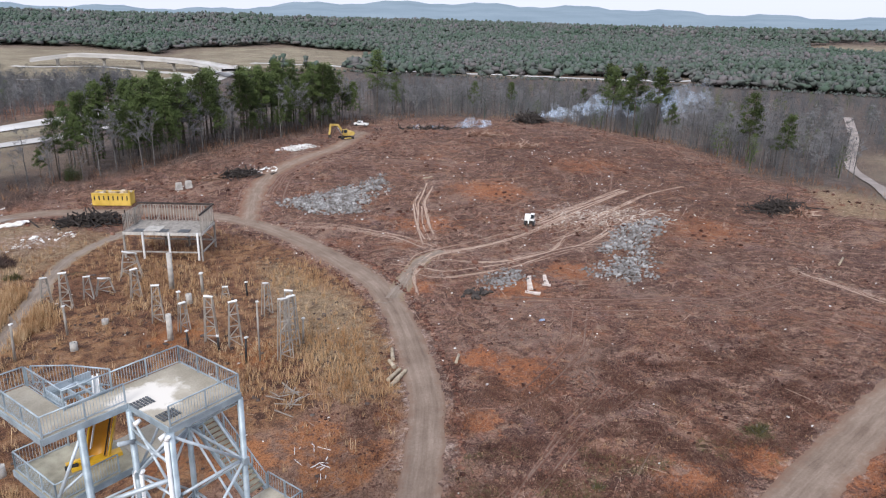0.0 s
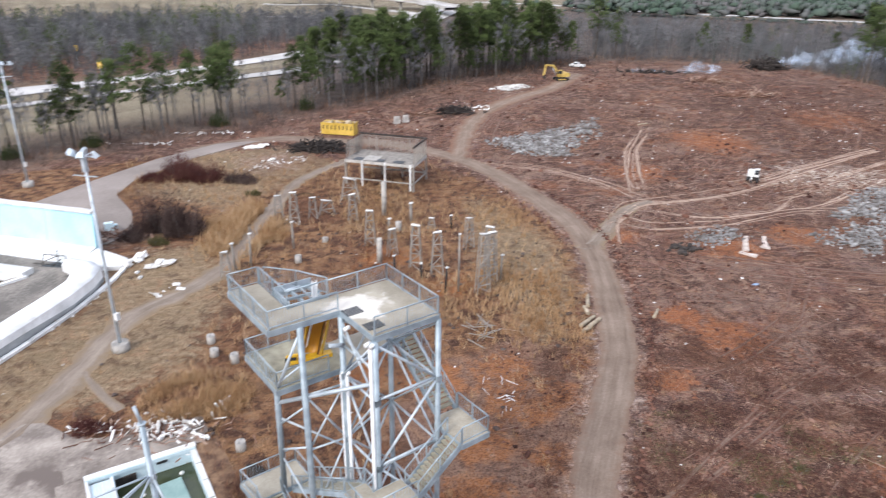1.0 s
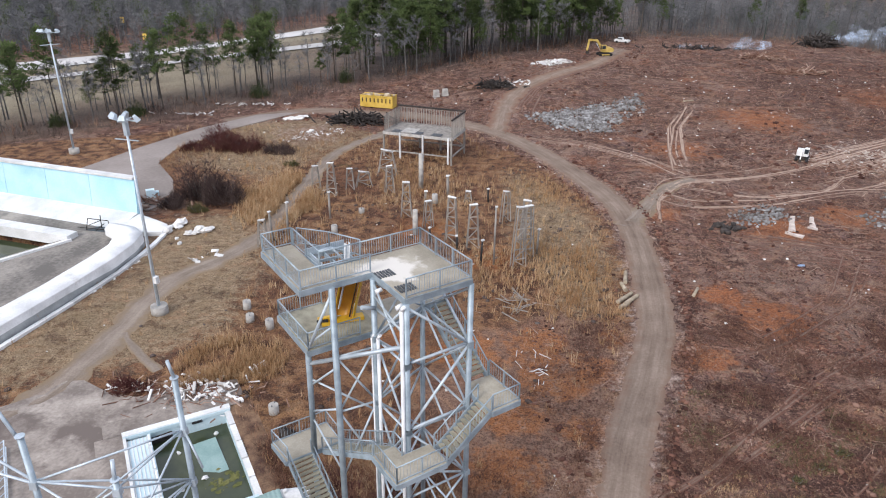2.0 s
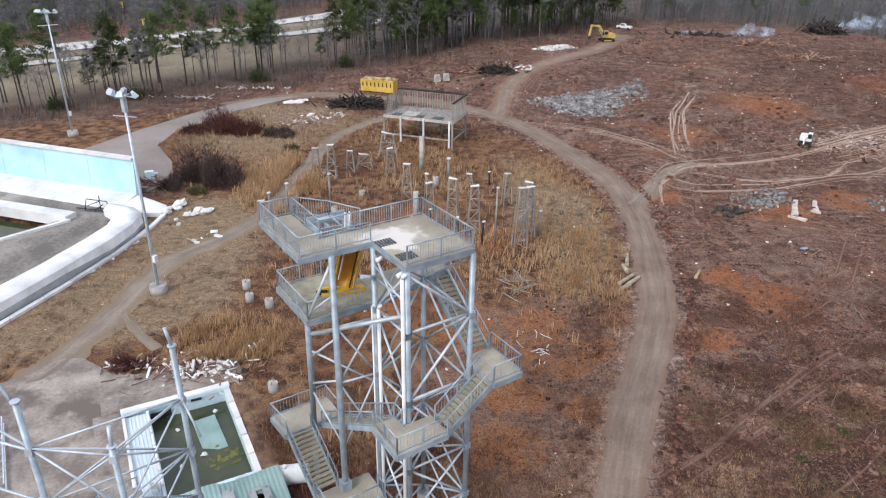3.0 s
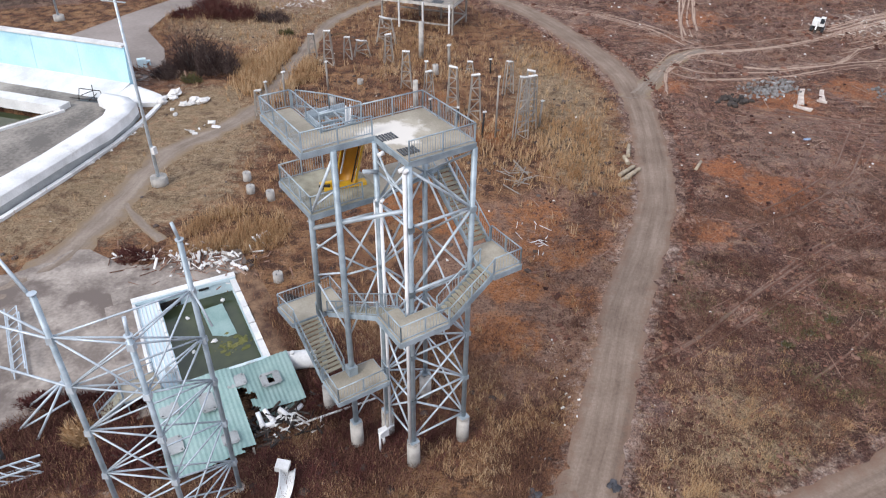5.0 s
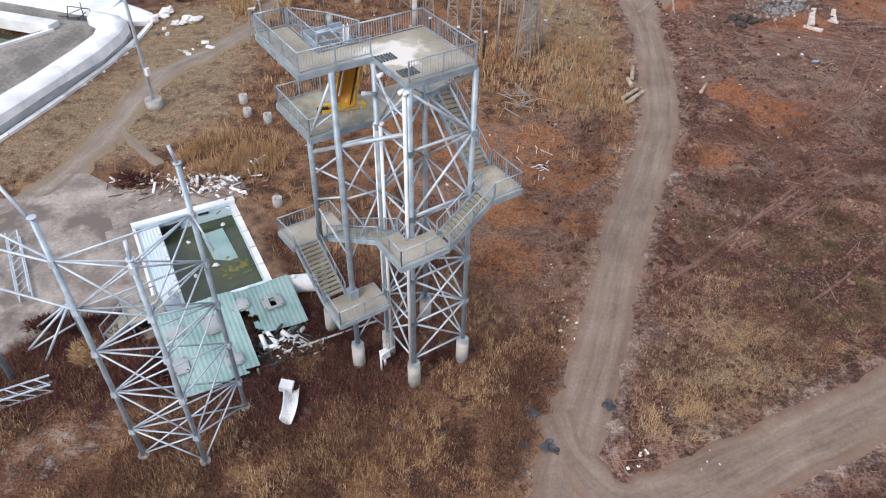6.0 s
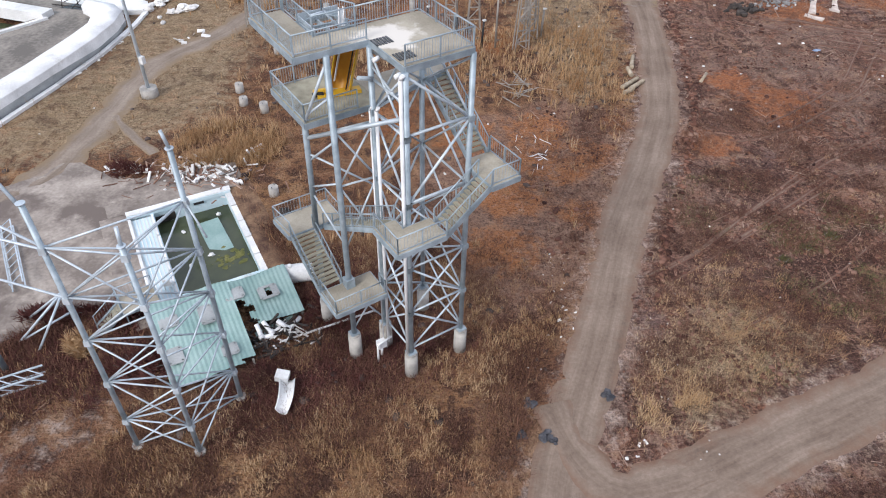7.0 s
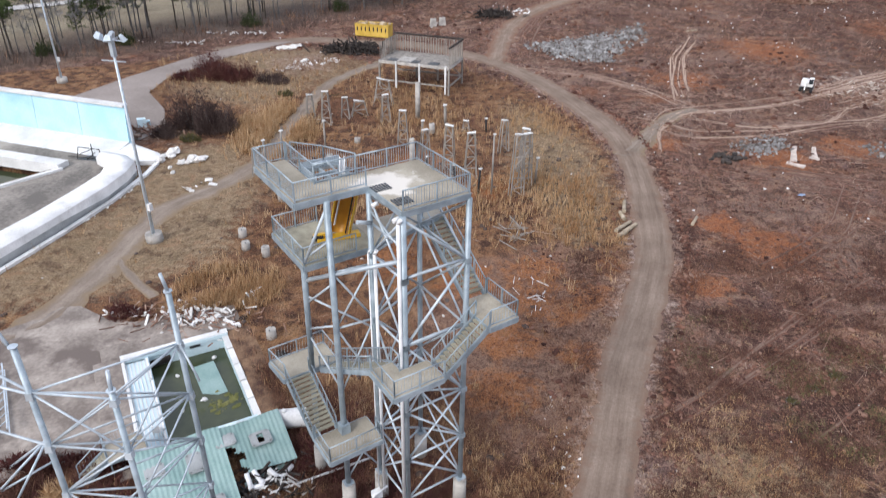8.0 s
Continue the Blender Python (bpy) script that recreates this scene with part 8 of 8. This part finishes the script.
spray("dry_grass", sow(3000, (-27, -16, 54, 64), 64, lambda x, y: patches(x, y, 2.2, 28) * np.clip(1.5 - np.hypot(x + 21.5, y - 59) / 4, 0, 1)), 12, (0.4, 1.1), (0.03, 0.06), 1.1, DRY_GRASS, "orange-tan grass tufts above the pool", 64, 0.2)
spray("dark_brush", sow(30000, (12, 75, 20, 70), 65, lambda x, y: (1 - in_turf(x, y)) * (patches(x, y, 1.6, 29) > 0.55)), 8, (0.15, 0.55), (0.02, 0.055), 0.5, DARK_BRUSH, "dark bare brush over the clay", 65, 0.3)
spray("weeds", sow(9000, (18, 62, 24, 56), 66, lambda x, y: (1 - in_turf(x, y)) * (patches(x, y, 2.0, 30) > 0.7) * np.clip(1.6 - np.hypot(x - 36, y - 43) / 14, 0, 1)), 8, (0.1, 0.35), (0.02, 0.06), 0.6, WEEDS, "dull green weeds between the brush", 66, 0.25)
spray("dry_grass", sow(2600, (11, 26, 22, 37), 67, lambda x, y: np.clip(1.35 - np.hypot((x - 15.9) / 3.0, (y - 28.6) / 3.2), 0, 1) * (patches(x, y, 0.7, 33) > 0.62)), 16, (0.25, 0.85), (0.02, 0.05), 0.9, DRY_GRASS, "tall golden grass clumps at the road fork", 67, 0.22)
clearing = lambda x, y: (1 - in_turf(x, y)) * (1 - soft(WOODS_FLOOR, x, y, 8))
spray("wood_litter", sow(36000, (6, 120, 24, 130), 24, lambda x, y: clearing(x, y) * (0.25 + 0.6 * patches(x, y, 6, 3))), 4, (0.12, 0.7), (0.018, 0.06), 0.14, STICKS, "splintered wood and twigs over the churned clay", 35, 0.6)
spray("wood_litter", sow(26000, (-60, 165, 110, 275), 25, lambda x, y: clearing(x, y) * (0.2 + 0.6 * patches(x, y, 10, 4))), 3, (0.4, 1.8), (0.06, 0.18), 0.12, STICKS, "splintered wood and twigs over the cleared hill", 36, 1.2)
spray("dead_brush", sow(24000, (8, 110, 18, 110), 26, lambda x, y: clearing(x, y) * (0.05 + 0.6 * patches(x, y, 3, 5) ** 3)), 8, (0.12, 0.45), (0.016, 0.042), 0.5, BRUSH, "low dead brush on the clay", 37, 0.35)
spray("dead_brush", sow(15000, (-60, 165, 100, 275), 27, lambda x, y: clearing(x, y) * (0.1 + 0.6 * patches(x, y, 12, 6) ** 2)), 6, (0.3, 0.9), (0.05, 0.12), 0.5, BRUSH, "low dead brush on the hill", 38, 0.6)
spray("dry_grass", sow(9000, (12, 60, 24, 60), 28, lambda x, y: np.max([soft(p, x, y, 8) for p in (STRAW[3],)], 0) + 0.03 * clearing(x, y)), 14, (0.12, 0.45), (0.014, 0.034), 0.95, DRY_GRASS, "tan grass clumps at the road fork", 39, 0.2)
spray("undergrowth", sow(24000, (-130, 175, 105, 300), 30, lambda x, y: soft(TREE_EDGE + [(240, -200), (-240, -200)], x, y, 26) * (1 - soft(TREE_EDGE + [(240, -200), (-240, -200)], x, y, 5)) * 0.9), 9, (0.7, 2.8), (0.04, 0.1), 0.95, BRUSH, "reddish-brown undergrowth along the wood's edge", 40, 0.8)
spray("undergrowth", sow(14000, (-135, 70, 105, 290), 70, lambda x, y: np.maximum(np.clip(1.3 - off_line(SPARSE, x, y) / 9, 0, 1), 0.8 * np.clip(1.2 - off_line(DENSE, x, y) / 9, 0, 1)) * (0.25 + 0.75 * patches(x, y, 5, 45))), 9, (0.8, 2.6), (0.03, 0.09), 0.95, BUSH_TWIGS, "bare brown scrub under the roadside trees", 70, 0.7)


def pebbly(seed, n=5):
    return tri(Shape().lump((0, 0, 0), (1, 0.8, 0.55), seed, 0.4, n))


CLOD_SHAPES = [pebbly(400 + i) for i in range(6)]


def strew(name, spots, size, mat, label, seed, shapes=None):
    rng = np.random.default_rng(seed)
    shapes = shapes or CLOD_SHAPES
    s_ = size[0] + (size[1] - size[0]) * rng.random(len(spots)) ** 3
    z = ground_h(spots[:, 0], spots[:, 1]) + s_ * 0.1
    return joined(name, shapes, list(zip(rng.integers(0, len(shapes), len(spots)), spots[:, 0], spots[:, 1], z, s_, rng.uniform(0, 6.28, len(spots)))), (mat,), label, "ground cover")


strew("clay_clods", sow(34000, (8, 75, 22, 84), 56, lambda x, y: clearing(x, y) * (0.15 + 0.85 * patches(x, y, 2.5, 24) ** 2)), (0.03, 0.2), CLODS, "small crumbs of turned clay", 56)
def verge(x, y):
    """1 along the outer edge of the dirt road, where the grader left a low bank."""
    d = off_line(MAIN_ROAD, x, y)
    return np.clip(1 - np.abs(d - 3.7) / 0.6, 0, 1) * ~inside(TURF, x, y) * smooth(36, 44, y) * (0.35 + 0.65 * patches(x, y, 4, 47))


strew("verge_bank", sow(60000, (8, 36, 34, 128), 57, verge), (0.1, 0.36), CLODS, "low bank of dark clods along the road", 57)
strew("clay_clods", sow(15000, (8, 112, 22, 110), 51, lambda x, y: clearing(x, y) * (0.08 + 0.8 * patches(x, y, 4, 21) ** 2)), (0.05, 0.34), CLODS, "clods of turned red clay", 51)
strew("clay_clods", sow(11000, (-40, 160, 105, 270), 52, lambda x, y: clearing(x, y) * (0.06 + 0.8 * patches(x, y, 8, 22) ** 2)), (0.12, 0.7), CLODS, "clods of turned red clay on the hill", 52)
strew("brush_clumps", sow(5000, (-45, 24, 16, 125), 53, lambda x, y: in_turf(x, y) * patches(x, y, 3, 23) ** 2 * (1 - 0.8 * soft(STRAW[0], x, y, 6))), (0.08, 0.4), DARK_TWIGS, "dark low brush clumps in the grass", 53)
stick = tri(Shape().tube((-1, 0, 0.03), (1, 0.06, 0.05), 0.03, 0.016, n=4, caps=False))
strew("fallen_branches", sow(4600, (8, 115, 24, 130), 54, lambda x, y: 0.35 * clearing(x, y)), (0.3, 1.6), STICKS, "pale broken branches strewn over the clay", 54, [stick])
strew("fallen_branches", sow(700, (-30, 15, 20, 70), 55, lambda x, y: 0.3 * in_turf(x, y)), (0.3, 1.1), STICKS, "pale broken branches lying in the brush", 55, [stick])
white = sow(1000, (-50, 130, 24, 200), 41, lambda x, y: 0.35 * clearing(x, y) + 0.22 * in_turf(x, y))
bits = Shape()
for i, (x, y) in enumerate(white):
    s = abs(random.gauss(0, 0.06)) + 0.04 + 0.0008 * y
    bits.lump((float(x), float(y), gz(x, y) + s * 0.2), (s, s * random.uniform(0.5, 1.2), s * 0.5), i, 0.4, 5)
solid("white_scraps", bits, LITTER, Matrix.Identity(4), "white scraps of plastic and plaster over the site", "litter", kind="stuff")


def thicket(x, y, w, d, h, mat, label, seed, n=900):
    rng = np.random.default_rng(seed)
    t = thing("bush", pose(x, y, gz(x, y)), label, "bush")
    sh = Shape()
    r2 = random.Random(seed)
    lobes = [(0, 0, 1.0, 0.75)] + [(r2.uniform(-0.36, 0.36) * w, r2.uniform(-0.36, 0.36) * d, r2.uniform(0.4, 1.15), r2.uniform(0.3, 0.55)) for _ in range(9)]
    for i in range(n * 3):
        lx, ly, lh, lw = lobes[r2.randrange(len(lobes))]
        a, f = r2.uniform(0, 6.28), r2.random() ** 0.6
        px, py = lx + math.cos(a) * f * lw * w / 2, ly + math.sin(a) * f * lw * d / 2
        top = 1.2 * h * lh * (1 - f * f) ** 0.5 * r2.uniform(0.2, 1.1)
        s = Vector((px, py, r2.uniform(0.05, 0.9) * top))
        e = s + Vector((r2.uniform(-0.5, 0.5) + 0.4 * math.cos(a), r2.uniform(-0.5, 0.5) + 0.4 * math.sin(a), r2.uniform(0.2, 1.1))) * min(1.0, 0.3 + h * 0.25)
        b = (e - s).orthogonal().normalized() * r2.uniform(0.015, 0.05)
        k = len(sh.v)
        sh.v += [tuple(s - b), tuple(s + b), tuple(e)]
        sh.face([k, k + 1, k + 2])
    tagged(part("twig_mass", sh, mat, t), kind="stuff")
    st = Shape()
    for i in range(14):
        a = r2.uniform(0, 6.28)
        st.tube((0.3 * math.cos(a), 0.3 * math.sin(a), -0.1), (math.cos(a) * w * 0.3, math.sin(a) * d * 0.3, h * 0.6), 0.05, 0.015, n=4, caps=False)
    tagged(part("stem_cluster", st, BARE_BARK, t), kind="stuff")


for x, y, w, d, h, m, lab, n in ((-46, 133, 9, 9, 4.8, CRIMSON, "dark red bramble thicket on the mound", 1500), (-40, 131, 7, 6, 3.4, CRIMSON, "dark red bramble thicket on the mound", 1000), (-50, 131, 5, 5, 1.8, CRIMSON, "dark red bramble thicket on the mound", 700),
                                 (-39.5, 103.4, 7, 6, 7.2, BUSH_TWIGS, "brown leafless bush beside the lot", 1900), (-35.5, 103, 6, 5, 5.2, BUSH_TWIGS, "brown leafless bush beside the lot", 1300), (-43, 101, 4, 4, 2.4, BUSH_TWIGS, "brown leafless bush beside the lot", 600), (-38.5, 99, 3, 2.4, 1.3, WEEDS, "low green shrub below the bare bush", 260), (-33.5, 129.5, 6, 4, 2.0, BUSH_TWIGS, "greenish-brown leafless bush on the mound", 700), (-29, 121.5, 3, 2, 0.9, WEEDS, "low green weeds on the mound", 200), (-84, 146, 5, 4, 3.4, CEDAR, "small dark green cedar bush under bare trees", 500), (-72, 156, 4, 4, 3.8, CEDAR, "small dark green cedar bush under bare trees", 500), (-49, 176, 5, 4, 4.2, CEDAR, "small dark green cedar bush under bare trees", 600), (-96, 140, 6, 5, 3.6, CEDAR, "small dark green cedar bush under bare trees", 600), (-30, 195, 4, 4, 4.6, CEDAR, "small dark green cedar bush under bare trees", 600), (-30, 54.6, 5, 3, 0.7, CRIMSON, "dark brambles on the apron edge", 500),
                                 (-25.2, 33.4, 2.4, 2.2, 1.5, DRY_GRASS, "pale dry shrub beside the steel frame", 500), (-28, 36.4, 6, 2.4, 0.9, CRIMSON, "dark red brambles along the apron", 700), (-23, 36.0, 4, 3, 1.0, CRIMSON, "dark red brambles by the pump house", 500),
                                 (-8.5, 37.5, 5, 5, 0.9, CRIMSON, "dark brambles under the tower", 700), (-20.5, 31.5, 6, 4, 0.8, CRIMSON, "dark brambles under the steel frame", 700), (55, 51, 3.4, 2.6, 1.0, WEEDS, "low green shrub on the slope", 260), (33, 47.5, 1.8, 1.4, 0.4, WEEDS, "low green weeds on the slope", 70), (28, 44.5, 1.4, 1.2, 0.35, WEEDS, "low green weeds on the slope", 50), (30.5, 46, 1.2, 1.0, 0.3, WEEDS, "low green weeds on the slope", 40)):
    thicket(x, y, w, d, h, m, lab, int(abs(x) * 7 + y), n)


def smoke(x, y, z, w, h, drift, n, seed, thick=0.42, big=1.0):
    """Thin smoke: loose veils that let most light through."""
    m = bpy.data.materials.new("thin blue smoke")
    m.use_nodes = True
    nd, l = m.node_tree.nodes, m.node_tree.links
    tr, df, mx = nd.new("ShaderNodeBsdfTransparent"), nd.new("ShaderNodeBsdfDiffuse"), nd.new("ShaderNodeMixShader")
    df.inputs[0].default_value = (0.6, 0.72, 0.88, 1)
    co, tx, mr = nd.new("ShaderNodeTexCoord"), nd.new("ShaderNodeTexNoise"), nd.new("ShaderNodeMapRange")
    tx.inputs["Scale"].default_value, tx.inputs["Detail"].default_value = 0.35, 5
    mr.inputs[1].default_value, mr.inputs[2].default_value, mr.inputs[4].default_value = 0.34, 0.85, thick
    l.new(co.outputs["Object"], tx.inputs[0]), l.new(tx.outputs[0], mr.inputs[0])
    l.new(mr.outputs[0], mx.inputs[0]), l.new(tr.outputs[0], mx.inputs[1]), l.new(df.outputs[0], mx.inputs[2])
    l.new(mx.outputs[0], nd["Material Output"].inputs[0])
    rng = random.Random(seed)
    sh = Shape()
    for i in range(n):
        f = rng.random()
        c = Vector((drift * f + rng.gauss(0, w * (0.1 + 0.4 * f)), rng.gauss(0, w * 0.3), h * f ** 0.8 * rng.uniform(0.3, 1.0)))
        s = rng.uniform(0.8, 1.5) * (0.8 + 2.8 * f) * big
        a = Vector((rng.uniform(-1, 1), rng.uniform(-0.4, 0.4), rng.uniform(-0.6, 0.8))).normalized() * s
        b = a.cross(Vector((rng.uniform(-0.3, 0.3), 1, rng.uniform(-0.3, 0.3)))).normalized() * s * rng.uniform(0.4, 0.9)
        k = len(sh.v)
        for q in range(8):
            t = 2 * math.pi * q / 8
            rr = rng.uniform(0.6, 1.1)
            sh.v.append(tuple(c + a * math.cos(t) * rr + b * math.sin(t) * rr))
        sh.face(list(range(k, k + 8)))
    ob = solid("smoke", sh, m, pose(x, y, z), "thin bluish smoke drifting from the burn pile", "smoke", kind="stuff")
    ob.visible_shadow = False


smoke(128, 254, gz(128, 254) + 2, 4, 7, 34, 60, 3)
smoke(70, 243, gz(70, 243) + 0.2, 4, 0.9, 34, 15, 4)
smoke(134, 256, gz(134, 256) + 2, 9, 9, 75, 70, 5, 0.16, 2.6)
